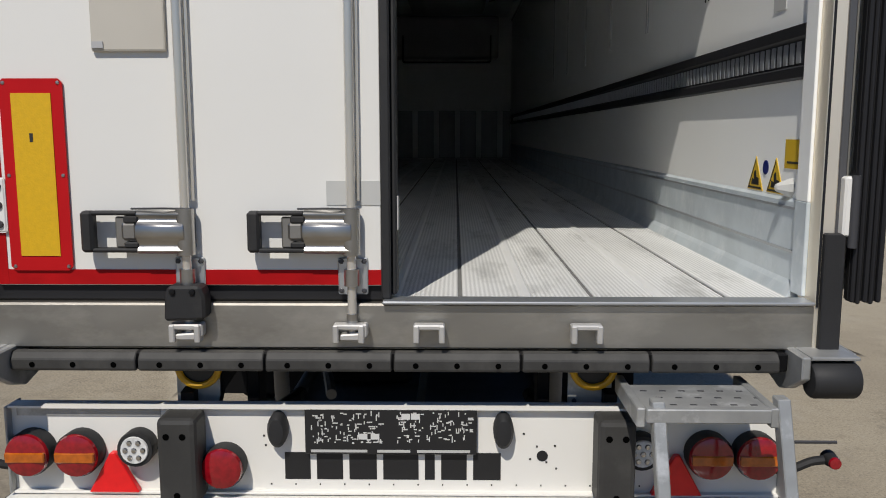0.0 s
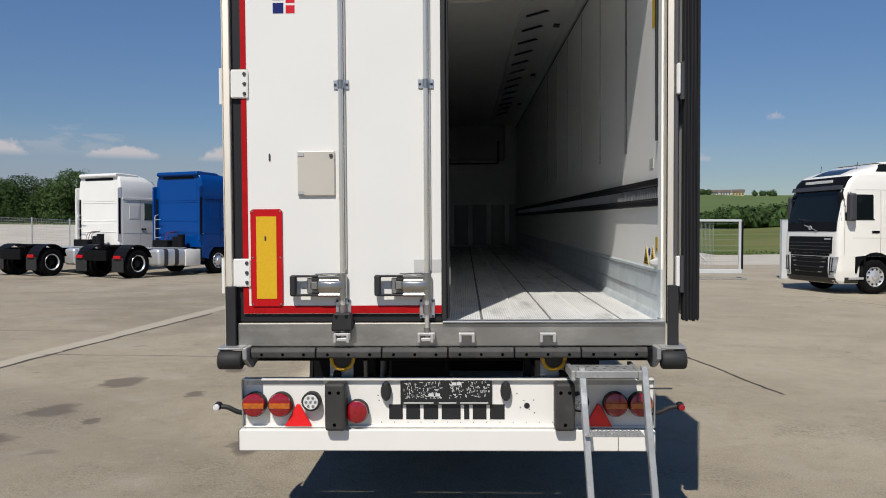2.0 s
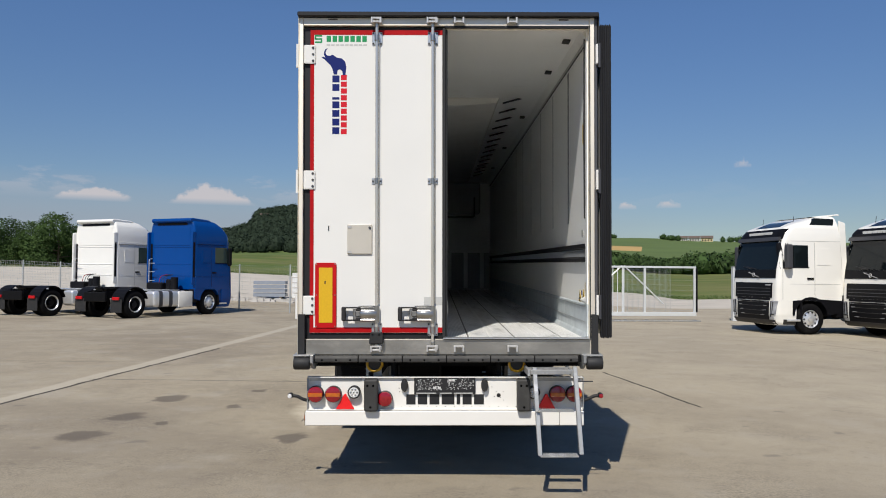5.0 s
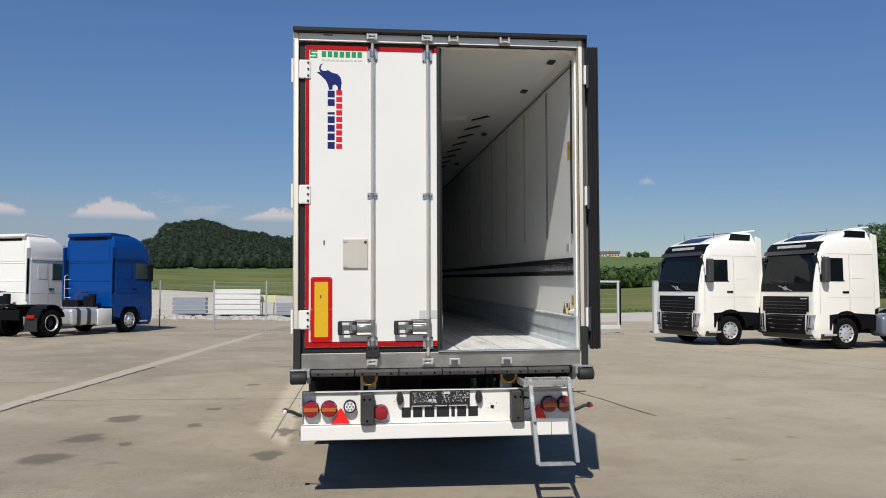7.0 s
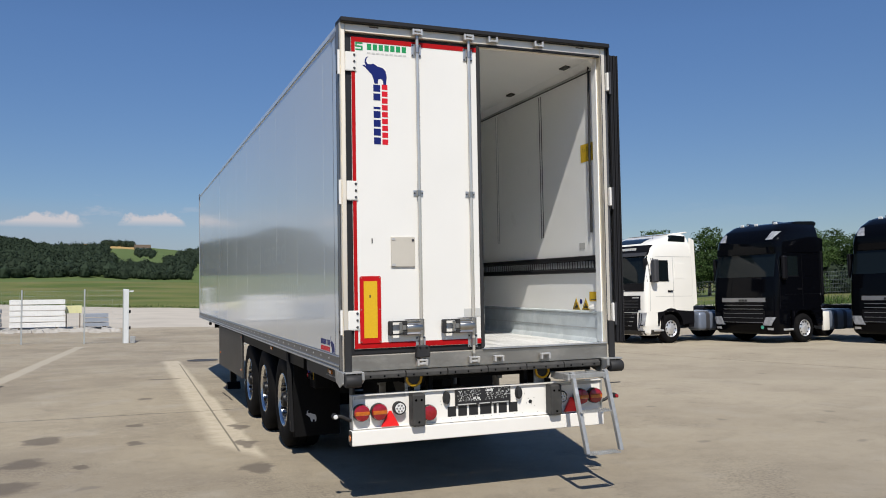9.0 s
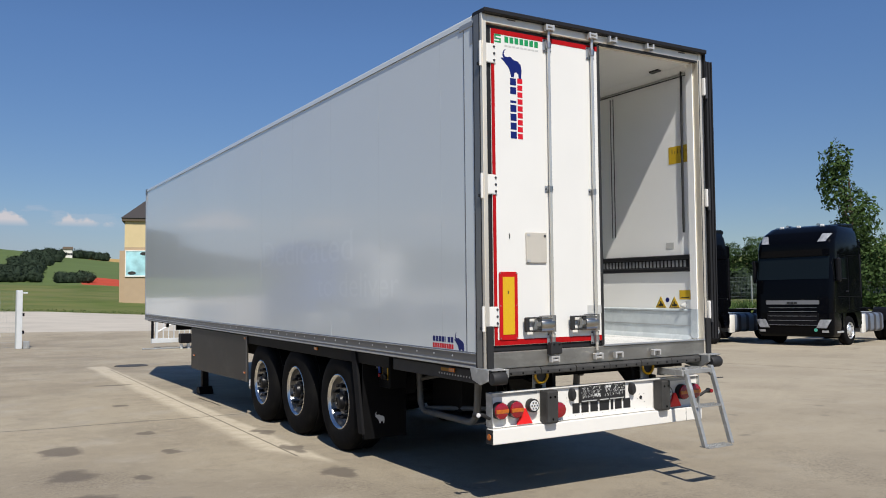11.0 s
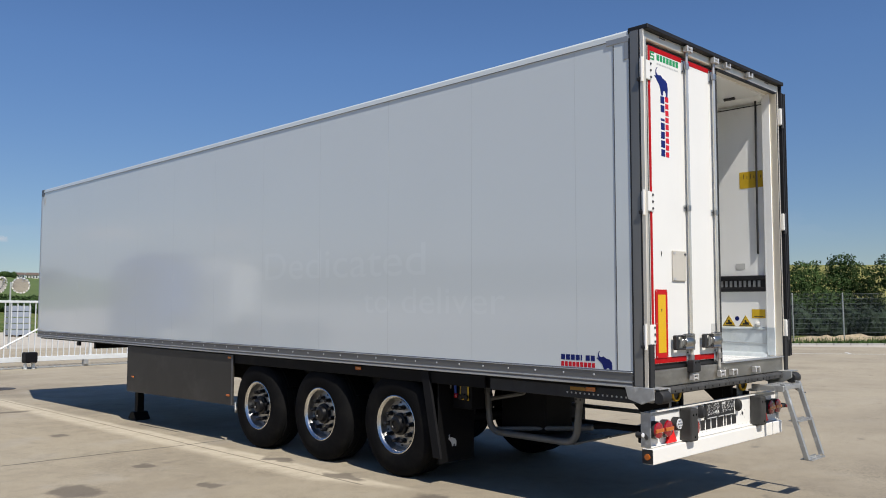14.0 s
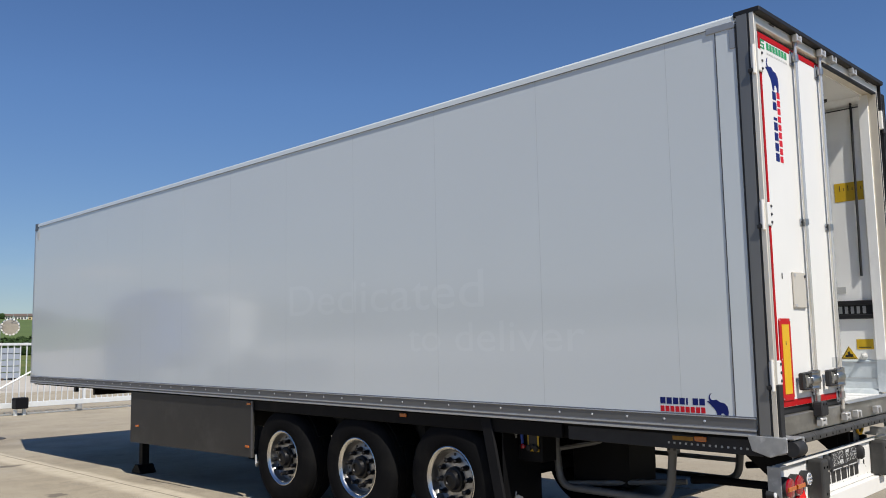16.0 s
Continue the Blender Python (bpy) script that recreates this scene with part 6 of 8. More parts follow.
class Shell:
    """A cab's skin by height: front and back along y, half width, front corner radius."""

    def __init__(self, zs, yf, yb, hw, rad):
        self.zs, self.yf, self.yb, self.hw, self.rad = zs, yf, yb, hw, rad

    def at(self, z):
        return [float(np.interp(z, self.zs, a)) for a in (self.yf, self.yb, self.hw, self.rad)]

    def front(self, x, z, off=0.0):
        yf, _, hw, r = self.at(z)
        e = abs(x) - (hw - r)
        y = yf - (r - math.sqrt(max(0.0, r * r - e * e)) if e > 0 else 0.0)
        return Vector((x, y + off, z))

    def side(self, s, y, z, off=0.0):
        yf, _, hw, r = self.at(z)
        e = y - (yf - r)
        x = hw - (r - math.sqrt(max(0.0, r * r - e * e)) if e > 0 else 0.0)
        return Vector((s * (x + off), y, z))

    def body(self, n=14):
        bm = bmesh.new()
        lv = np.unique(np.concatenate([np.array(self.zs), np.linspace(self.zs[0], self.zs[-1], n)]))
        rings = []
        for z in lv:
            yf, yb, hw, r = self.at(z)
            rr = 0.07
            pts = []
            for cx, cy, rad, a0 in ((hw - r, yf - r, r, 0), (-(hw - r), yf - r, r, 90), (-(hw - rr), yb + rr, rr, 180), (hw - rr, yb + rr, rr, 270)):
                for k in range(7):
                    a = radians(a0 + 15 * k)
                    pts.append((cx + rad * math.cos(a), cy + rad * math.sin(a), z))
            rings.append([bm.verts.new(p) for p in pts])
        m = len(rings[0])
        for r0, r1 in zip(rings, rings[1:]):
            for j in range(m):
                bm.faces.new((r0[j], r0[(j + 1) % m], r1[(j + 1) % m], r1[j]))
        bm.faces.new(rings[0][::-1])
        bm.faces.new(rings[-1])
        return bm

    def patch(self, bm, where, a0, a1, z0, z1, off=0.012, n=8, m=5, slant=0.0):
        """A slab that lies on the skin: where is 0 for the front, -1 or 1 for a side. slant shifts the upper edge along."""
        f = (lambda a, z, o: self.front(a, z, o)) if where == 0 else (lambda a, z, o: self.side(where, a, z, o))
        grids = []
        for o in (off, -0.02):
            g = []
            for j in range(m + 1):
                v = j / m
                z = z0 + (z1 - z0) * v
                g.append([bm.verts.new(f(a0 + (a1 - a0) * i / n + slant * v, z, o)) for i in range(n + 1)])
            grids.append(g)
        fs = []
        A, C = grids
        for j in range(m):
            for i in range(n):
                fs.append(bm.faces.new((A[j][i], A[j][i + 1], A[j + 1][i + 1], A[j + 1][i])))
        edge = [(0, i) for i in range(n)] + [(j, n) for j in range(m)] + [(m, n - i) for i in range(n)] + [(m - j, 0) for j in range(m)]
        for p, q in zip(edge, edge[1:] + edge[:1]):
            fs.append(bm.faces.new((A[p[0]][p[1]], C[p[0]][p[1]], C[q[0]][q[1]], A[q[0]][q[1]])))
        bmesh.ops.recalc_face_normals(bm, faces=fs)
        return bm


def truck_wheel_meshes():
    R, Ri = 0.505, 0.290
    out = {}
    for name, prof, m in (
        ("tyre", [(0.015, Ri), (0.0, Ri + 0.04), (0.0, R - 0.1), (0.03, R - 0.02), (0.06, R), (0.25, R), (0.29, R - 0.03), (0.31, Ri)], M_TYRE),
        ("rim", [(0.012, Ri + 0.002), (0.0, Ri - 0.005), (0.02, Ri - 0.02), (0.055, Ri - 0.045), (0.035, 0.19), (0.012, 0.14), (0.005, 0.10), (-0.02, 0.09), (-0.03, 0.0)], M_TANK),
        ("rear_rim", [(0.012, Ri + 0.002), (0.0, Ri - 0.005), (0.02, Ri - 0.028), (0.06, Ri - 0.036)], M_TANK),
        ("rim_well", [(0.06, Ri - 0.036), (0.17, 0.20), (0.16, 0.14), (0.06, 0.11), (0.05, 0.0)], M_HUB),
    ):
        bm = bmesh.new()
        lathe(bm, prof, "x", 32, caps=False)
        me = bpy.data.meshes.new(name)
        bm.to_mesh(me)
        bm.free()
        me.materials.append(m)
        me.shade_smooth()
        me.set_sharp_from_angle(angle=radians(40))
        out[name] = me
    bm = bmesh.new()
    prism(bm, disc_poly(0, 0, 0.028, 0.022, 10), "x", 0.010, 0.045)
    me = bpy.data.meshes.new("rim_hole")
    bm.to_mesh(me)
    bm.free()
    me.materials.append(M_BLACKINK)
    out["hole"] = me
    return out


TW = truck_wheel_meshes()


def tractor(style, paint, label, tank=None, tank2=None, wk=1.0):
    """A two-axle tractor unit, nose at the origin, heading +y. style: 'tall' (smooth tall nose) or 'visor' (black visor panel and dark grille)."""
    wy = -1.15 if style == "visor" else -1.36
    tr = thing("tractor_unit", label, "truck", group="parked tractor units")
    if style == "tall":
        S = Shell([1.02, 1.45, 2.05, 2.80, 3.02, 3.25, 3.55, 3.74, 3.80], [0.0, -0.02, -0.07, -0.20, -0.19, -0.20, -0.42, -0.72, -0.95],
                  [-2.22] * 9, [1.24, 1.245, 1.245, 1.235, 1.235, 1.22, 1.17, 1.08, 0.98], [0.16, 0.16, 0.16, 0.18, 0.20, 0.26, 0.36, 0.36, 0.3])
    else:
        S = Shell([1.02, 1.45, 1.95, 2.85, 3.08, 3.24, 3.40, 3.54, 3.61], [0.0, -0.01, -0.06, -0.22, -0.30, -0.42, -0.80, -1.25, -1.60],
                  [-2.25, -2.25, -2.25, -2.22, -2.20, -2.18, -2.16, -2.14, -2.12], [1.24, 1.245, 1.245, 1.22, 1.20, 1.18, 1.13, 1.05, 0.95], [0.14, 0.14, 0.15, 0.18, 0.20, 0.26, 0.34, 0.34, 0.3])
    cab = part("cab", S.body(), paint, tr, "", True)
    LO = Shell([0.28, 0.36, 0.60, 1.019], [-0.10, -0.02, 0.02, 0.01], [-0.70] * 4, [1.16, 1.20, 1.235, 1.24], [0.16, 0.18, 0.18, 0.16])
    bump = part("bumper", LO.body(8), paint if style == "tall" else M_TWHITE, tr, "", True)
    P = S.patch
    bm = bmesh.new

    def on(name, body, m, par, lab="", sm=True):
        return part(name, body, m, par, lab, sm)

    if style == "tall":
        on("windscreen", P(bm(), 0, -1.13, 1.13, 2.08, 2.80, 0.010, 14), M_GLASS, cab, "dark tinted windscreen")
        on("sun_visor", P(bm(), 0, -1.12, 1.12, 2.80, 3.00, 0.06, 14), paint, cab)
        plate = on("badge_strip", P(bm(), 0, -0.84, 0.84, 1.29, 1.42, 0.022, 10), M_BADGE, cab, "grey badge strip")
        for i in range(3):
            part("print_bar", B(-0.16 + 0.115 * i, -0.07 + 0.115 * i, 0.010, 0.022, 1.305, 1.370), M_BLACKINK, plate)
        gr = on("grille", LO.patch(bm(), 0, -0.82, 0.82, 0.62, 1.012, 0.010, 10), M_TDARK, bump)
        for z in (0.64, 0.78, 0.92):
            on("grille_bar", LO.patch(bm(), 0, -0.76, 0.76, z, z + 0.012, 0.024, 10, 1), M_BADGE, gr)
        for z in (1.06, 1.18):
            on("grille_bar", P(bm(), 0, -0.76, 0.76, z, z + 0.012, 0.024, 10, 1), M_BADGE, cab)
        for s in (-1, 1):
            on("headlight", LO.patch(bm(), 0, s * 0.74, s * 1.06, 0.56, 0.82, 0.018, 6, 4, slant=s * 0.13), M_HEADLAMP, bump, "clear headlamp")
            on("fog_lamp", LO.patch(bm(), 0, s * 0.90, s * 1.10, 0.42, 0.49, 0.010, 4, 2), M_LIGHTGREY, bump)
            on("roof_lamp", P(bm(), 0, s * 0.78, s * 1.02, 3.24, 3.50, 0.018, 6, 4, slant=s * 0.10), M_HEADLAMP, cab, "clear roof marker lamp")
        part("green_sticker", prism(bm(), disc_poly(-0.72, 0.50, 0.055), "y", 0.01, 0.022), M_GREENDOT, bump, "round green sticker")
        for x in (-0.75, 0.0, 0.55):
            rl = part("roof_spotlight", B(x, x + 0.14, -0.86, -0.80, 3.745, 3.83, bev=0.02), M_LAMPWHT, cab)
        part("light_bar", pipe(bm(), [(-0.9, -0.90, 3.76), (0.9, -0.90, 3.76)], 0.02, 6), M_TDARK, cab)
        for x in (-0.5, 0.5):
            part("air_horn", tube(bm(), (x, -1.5, 3.83), (x, -0.95, 3.83), 0.025, 0.05), M_RIM, cab)
        # raised roof fairing and side fairings behind the cab
        part("roof_fairing", prism(bm(), [(-1.05, 3.74), (-1.30, 3.84), (-2.24, 3.88), (-2.34, 3.84), (-2.34, 3.74), (-2.25, 3.70)], "x", -1.06, 1.06, bev=0.03), paint, cab)
        for s in (-1, 1):
            part("side_fairing", prism(bm(), [(-2.20, 1.15), (-2.38, 1.25), (-2.38, 3.30), (-2.20, 3.34)], "x", *sorted((s * 1.17, s * 1.235)), bev=0.015), paint, cab)
            part("fairing_gap", prism(bm(), [(-2.24, 1.5), (-2.34, 1.5), (-2.34, 2.9), (-2.24, 2.9)], "x", *sorted((s * 1.2355, s * 1.2385))), M_TDARK, cab)
            part("gap_strip", B(*sorted((s * 1.07, s * 1.165)), -2.236, -2.2215, 1.25, 2.85), M_TDARK, cab)
            on("roof_moulding", P(bm(), s, -2.14, -0.55, 2.845, 2.92, 0.022, 8, 1), paint, cab)
        part("roof_slot", B(-0.80, 0.80, -2.236, -2.2215, 3.60, 3.69), M_TDARK, cab)
        part("back_panel", B(-1.0, 0.95, -2.232, -2.2215, 2.78, 3.56, bev=0.004), paint, cab)
        win = (-1.08, -0.24, 2.10, 2.72)
    else:
        on("visor_panel", P(bm(), 0, -1.14, 1.14, 2.88, 3.20, 0.030, 14), M_TDARK, cab, "black sign panel over the windscreen")
        vz = 3.05
        for i in range(12):
            x = -0.62 + 0.105 * i
            q = S.front(x, vz, 0.036)
            part("print_bar", B(x, x + 0.075, q.y - 0.02, q.y + 0.004, vz - 0.01, vz + 0.07), M_WHITEINK, cab)
        on("sun_visor", P(bm(), 0, -1.10, 1.10, 2.84, 2.955, 0.10, 14), M_STRAP, cab)
        on("windscreen", P(bm(), 0, -1.13, 1.13, 1.96, 2.85, 0.010, 14), M_GLASS, cab, "dark tinted windscreen")
        on("upper_grille", P(bm(), 0, -1.13, 1.13, 1.70, 1.958, 0.012, 12), M_TDARK, cab, "black panel below the windscreen")
        part("emblem_bar", pipe(bm(), [(-0.30, -0.005, 1.72), (0.30, -0.025, 1.88)], 0.010, 6), M_LIGHTGREY, cab)
        gu = on("grille", P(bm(), 0, -1.00, 1.00, 1.10, 1.56, 0.014, 12), M_TDARK, cab)
        for z in (1.18, 1.28, 1.38):
            on("grille_slat", P(bm(), 0, -0.92, 0.92, z, z + 0.02, 0.024, 10, 1), M_STRAP, gu)
        on("badge_bar", P(bm(), 0, -0.94, -0.66, 1.475, 1.510, 0.020, 4, 1), M_LIGHTGREY, gu)
        part("emblem_ring", lathe(bm(), [(-0.012, 0.062), (0.010, 0.062), (0.010, 0.045), (-0.012, 0.045)], "y", 16, (0, -0.01, 1.80), caps=False), M_LIGHTGREY, cab)
        for s in (-1, 1):
            part("wiper", pipe(bm(), [(s * 0.1, -0.03, 1.98), (s * 0.1 + 0.55, -0.055, 2.06)], 0.012, 6), M_BLACKINK, cab)
        lo = on("lower_grille", LO.patch(bm(), 0, -0.86, 0.86, 0.42, 1.01, 0.014, 10), M_TDARK, bump)
        on("grille_foot", P(bm(), 0, -0.90, 0.90, 1.025, 1.098, 0.013, 10, 1), M_TDARK, cab)
        for z, hw in ((0.56, 0.60), (0.70, 0.68), (0.84, 0.74), (0.95, 0.80)):
            on("grille_bar", LO.patch(bm(), 0, -hw, hw, z, z + 0.016, 0.024, 10, 1), M_SKIRT, lo)
            for s in (-1, 1):
                on("bar_end", LO.patch(bm(), 0, s * hw, s * (hw - 0.16), z + 0.018, z + 0.030, 0.026, 3, 1, slant=s * 0.03), M_LIGHTGREY, lo)
        on("lip", LO.patch(bm(), 0, -1.12, 1.12, 0.29, 0.44, 0.02, 12, 3), M_SKIRT, bump)
        for s in (-1, 1):
            h = on("headlight", LO.patch(bm(), 0, s * 0.95, s * 1.16, 0.58, 1.015, 0.016, 5, 4, slant=s * 0.055), M_HEADLAMP, bump, "clear V-shaped headlamp")
            on("lamp_trim", LO.patch(bm(), 0, s * 0.925, s * 0.95, 0.52, 1.01, 0.024, 1, 4, slant=s * 0.04), M_TDARK, bump)
            on("lamp_blade", LO.patch(bm(), 0, s * 1.02, s * 1.045, 0.62, 0.98, 0.024, 1, 4, slant=s * 0.05), M_TDARK, h)
            on("lamp_blade", LO.patch(bm(), 0, s * 0.97, s * 1.12, 0.60, 0.625, 0.024, 3, 1, slant=s * 0.01), M_TDARK, h)
            on("fog_lamp", LO.patch(bm(), 0, s * 0.90, s * 1.10, 0.47, 0.53, 0.010, 4, 2), M_LIGHTGREY, bump)
            part("roof_side_window", prism(bm(), [(-1.15, 3.32), (-1.98, 3.31), (-2.00, 3.52), (-1.35, 3.54)], "x", *sorted((s * 1.00, s * 1.165)), bev=0.02), M_GLASS, cab)
            part("aerial", pipe(bm(), [(s * 0.8, -0.85, 3.39), (s * 0.8, -0.88, 3.60)], 0.008, 6), M_BLACKINK, cab)
        on("roof_window", P(bm(), 0, -0.62, 0.62, 3.27, 3.47, 0.014, 10, 6), M_GLASS, cab)
        part("roof_fairing", prism(bm(), [(-1.35, 3.585), (-2.34, 3.70), (-2.38, 3.65), (-1.6, 3.575)], "x", -0.92, 0.92, bev=0.01), M_LIGHTGREY if paint != M_TWHITE else paint, cab)
        for s in (-1, 1):
            part("side_fairing", prism(bm(), [(-2.18, 1.15), (-2.45, 1.25), (-2.36, 3.40), (-2.14, 3.47)], "x", *sorted((s * 1.15, s * 1.215)), bev=0.015), paint, cab)
            on("pillar_trim", P(bm(), s, -0.40, -0.13, 1.99, 2.76, 0.004, 3, 4), M_TDARK, cab)
            on("cheek_lip", LO.patch(bm(), s, -0.66, -0.24, 0.30, 0.46, 0.012, 4, 2), M_SKIRT, bump)
        win = (-1.06, -0.38, 2.04, 2.70)
    for s in (-1, 1):
        on("side_window", P(bm(), s, win[0], win[1], win[2], win[3], 0.006, 6, 3), M_SIDEGLASS if paint in (M_TBLUE, M_TSILVER) else M_GLASS, cab)
        on("window_frame", P(bm(), s, win[0] - 0.03, win[1] + 0.03, win[2] - 0.03, win[2], 0.010, 6, 1), M_TDARK, cab)
        for y in (-1.28, -0.20):
            on("door_gap", P(bm(), s, y - 0.008, y + 0.004, 1.06, 2.80, 0.003, 1, 8), M_GAP if paint in (M_TWHITE, M_TSILVER) else M_TDARK, cab)
        on("door_gap", P(bm(), s, -2.15, -0.30, 2.82, 2.83, 0.003, 8, 1), M_GAP if paint in (M_TWHITE, M_TSILVER) else M_TDARK, cab)
        on("door_gap", P(bm(), s, -2.15, -0.45, 1.52, 1.528, 0.003, 8, 1), M_GAP if paint in (M_TWHITE, M_TSILVER) else M_TDARK, cab)
        on("sleeper_panel", P(bm(), s, -1.82, -1.36, 2.1, 2.6, 0.008, 4, 3), paint, cab)
        on("door_handle", P(bm(), s, -1.24, -1.02, 1.66, 1.72, 0.018, 3, 1), M_TDARK, cab)
        q = S.side(s, -0.42, 2.3)
        mw = 0.16 if style == "tall" else 0.24
        mh = part("mirror", B(*sorted((q.x + s * 0.03, q.x + s * mw)), -0.42, -0.22, 1.98, 2.72, bev=0.04), M_TDARK if style == "tall" else M_STRAP, cab, "black door mirror")
        part("mirror_arm", pipe(bm(), [(q.x - s * 0.06, -0.35, 2.64), (q.x + s * 0.1, -0.33, 2.64)], 0.02, 6), M_TDARK, mh)
        part("mirror_face", B(*sorted((q.x + s * 0.05, q.x + s * (mw - 0.02))), -0.426, -0.4215, 2.06, 2.64), M_GLASS, mh)
        # wheel arch: rim round the front wheel and the panel behind it
        arc = [(wy + 0.62 * math.cos(radians(a)), 0.52 + 0.62 * math.sin(radians(a))) for a in range(5, 176, 17)]
        inn = [(wy + 0.565 * math.cos(radians(a)), 0.52 + 0.565 * math.sin(radians(a))) for a in range(5, 176, 17)]
        part("wheel_arch", prism(bm(), arc + inn[::-1], "x", *sorted((s * 0.90, s * 1.245))), M_TDARK if style != "tall" else paint, tr)
        cut = [(wy + 0.585 * math.cos(radians(a)), 0.50 + 0.585 * math.sin(radians(a))) for a in range(168, 11, -12)]
        part("arch_panel", prism(bm(), [(wy + 0.62, 1.022), (-2.24, 1.022), (-2.24, 0.64), (wy - 0.60, 0.60)] + cut + [(wy + 0.62, 0.60)], "x", *sorted((s * 1.205, s * 1.2435))), paint if style == "tall" else M_TDARK, tr)
        part("rear_step", B(*sorted((s * 0.95, s * 1.22)), -2.28, -2.03, 0.50, 1.03, bev=0.03), M_TDARK, tr)
        part("step_plate", B(*sorted((s * 1.05, s * 1.245)), -0.86, -0.80, 0.36, 1.0, bev=0.01), M_TDARK, bump)
        part("door_step", B(*sorted((s * 1.0, s * 1.243)), -0.80, -0.35, 0.40, 0.46, bev=0.01), M_TANK, bump)
        part("side_marker", B(*sorted((s * 1.22, s * 1.232)), -2.20, -2.12, 1.50, 1.54), M_LAMPWHT, cab)
        # fuel tanks with straps
        tm = (tank if s > 0 else tank2) or M_TANK
        tk = part("fuel_tank", B(*sorted((s * 0.62, s * 1.20)), -4.30, -2.55, 0.36, 0.98, bev=0.12, seg=3), tm, tr, "", True)
        for y in (-2.95, -3.45, -3.95):
            part("tank_strap", B(*sorted((s * 0.60, s * 1.207)), y - 0.03, y + 0.03, 0.352, 0.987, bev=0.12, seg=3), M_STRAP, tk, "", True)
        if style == "tall":
            part("side_panel", B(*sorted((s * 1.13, s * 1.222)), -3.05 if tank is None else -2.62, -2.30, 0.34, 0.96, bev=0.03, seg=2), M_TWHITE, tr, "white side panel", True)
        # rear mudguard with tail lamp
        arc = [(-5.20 + 0.60 * math.cos(radians(a)), 0.55 + 0.60 * math.sin(radians(a))) for a in range(15, 176, 16)]
        inn = [(-5.20 + 0.57 * math.cos(radians(a)), 0.55 + 0.57 * math.sin(radians(a))) for a in range(15, 176, 16)]
        mg = part("mudguard", prism(bm(), arc + inn[::-1], "x", *sorted((s * 0.62, s * 1.23))), M_TDARK, tr)
        part("mud_flap", B(*sorted((s * 0.64, s * 1.20)), -5.83, -5.80, 0.22, 0.70, bev=0.005), M_RUBBER, mg)
        part("tail_lamp", B(*sorted((s * 0.78, s * 1.12)), -5.90, -5.84, 0.67, 0.78, bev=0.015), M_REDPL, mg, "red tail lamp")
        for y, rim in ((wy, "rim"), (-5.20, "rear_rim")):
            w = new("wheel")
            w.parent = tr
            w.matrix_basis = pose(s * 1.225, y, 0.505 * wk, 0, 0, 0 if s < 0 else 180) @ Matrix.Scale(wk, 4)
            part_mesh("tyre", TW["tyre"], None, w)
            part_mesh("rim", TW[rim], None, w)
            if rim == "rim":
                for k in range(10):
                    a = 2 * math.pi * k / 10
                    o = part_mesh("rim_hole", TW["hole"], None, w)
                    o.matrix_basis = pose(0, 0.222 * math.cos(a), 0.222 * math.sin(a), math.degrees(a), 0, 0)
            else:
                part_mesh("rim_well", TW["rim_well"], None, w)
                w2 = part_mesh("tyre", TW["tyre"], None, w)
                w2.matrix_basis = pose(0.33, 0, 0)
    # chassis, fifth wheel and gear behind the cab
    for x in (-0.42, 0.36):
        part("chassis_rail", B(x, x + 0.07, -5.95, -0.7, 0.72, 0.98), M_CHASSIS, tr)
    part("rear_beam", B(-0.55, 0.55, -6.0, -5.9, 0.60, 0.95, bev=0.02), M_CHASSIS, tr)
    part("fifth_wheel", prism(bm(), [(-0.45, -4.75), (0.45, -4.75), (0.45, -5.2), (0.25, -5.65), (0.10, -5.65), (0.0, -5.3), (-0.10, -5.65), (-0.25, -5.65), (-0.45, -5.2)], "z", 1.06, 1.13), M_CHASSIS, tr)
    part("fifth_wheel_stand", B(-0.40, 0.40, -5.1, -4.85, 0.97, 1.06), M_CHASSIS, tr)
    part("walk_plate", B(-0.80, 0.80, -4.3, -2.6, 0.985, 1.01), M_TANK, tr)
    part("battery_box", B(-0.75, 0.05, -2.85, -2.42, 1.012, 1.28, bev=0.03), M_TDARK, tr)
    part("air_cleaner", tube(bm(), (0.55, -2.62, 1.02), (0.55, -2.62, 1.50), 0.14, seg=16), M_TDARK, tr, "", True)
    part("exhaust_box", B(0.15, 0.42, -2.72, -2.42, 1.012, 1.42, bev=0.04), M_TDARK, tr)
    for k in range(3):
        x = -0.2 + 0.14 * k
        part("air_hose", pipe(bm(), bend([(x, -2.26, 1.60), (x, -2.62, 1.55), (x - 0.1, -2.66, 1.1), (x - 0.1, -2.5, 1.02)], 0.15, 4), 0.012, 6), (M_LAMPRED, M_RUBBER, M_RUBBER)[k], tr)
    if style == "tall":
        lad = part("catwalk_rail", pipe(bm(), bend([(-1.05, -2.30, 1.0), (-1.05, -2.42, 1.05), (-1.05, -2.42, 2.2), (-1.05, -2.26, 2.25)], 0.05, 3), 0.018, 6), M_TANK, tr)
        for z in (1.35, 1.7, 2.05):
            part("rung", B(-1.05, -0.75, -2.43, -2.40, z, z + 0.02), M_TANK, lad)
        for z in (1.55, 2.0, 2.7):
            part("back_rib", B(-1.0, 1.0, -2.235, -2.215, z, z + 0.03, bev=0.006), paint, cab)
    return tr


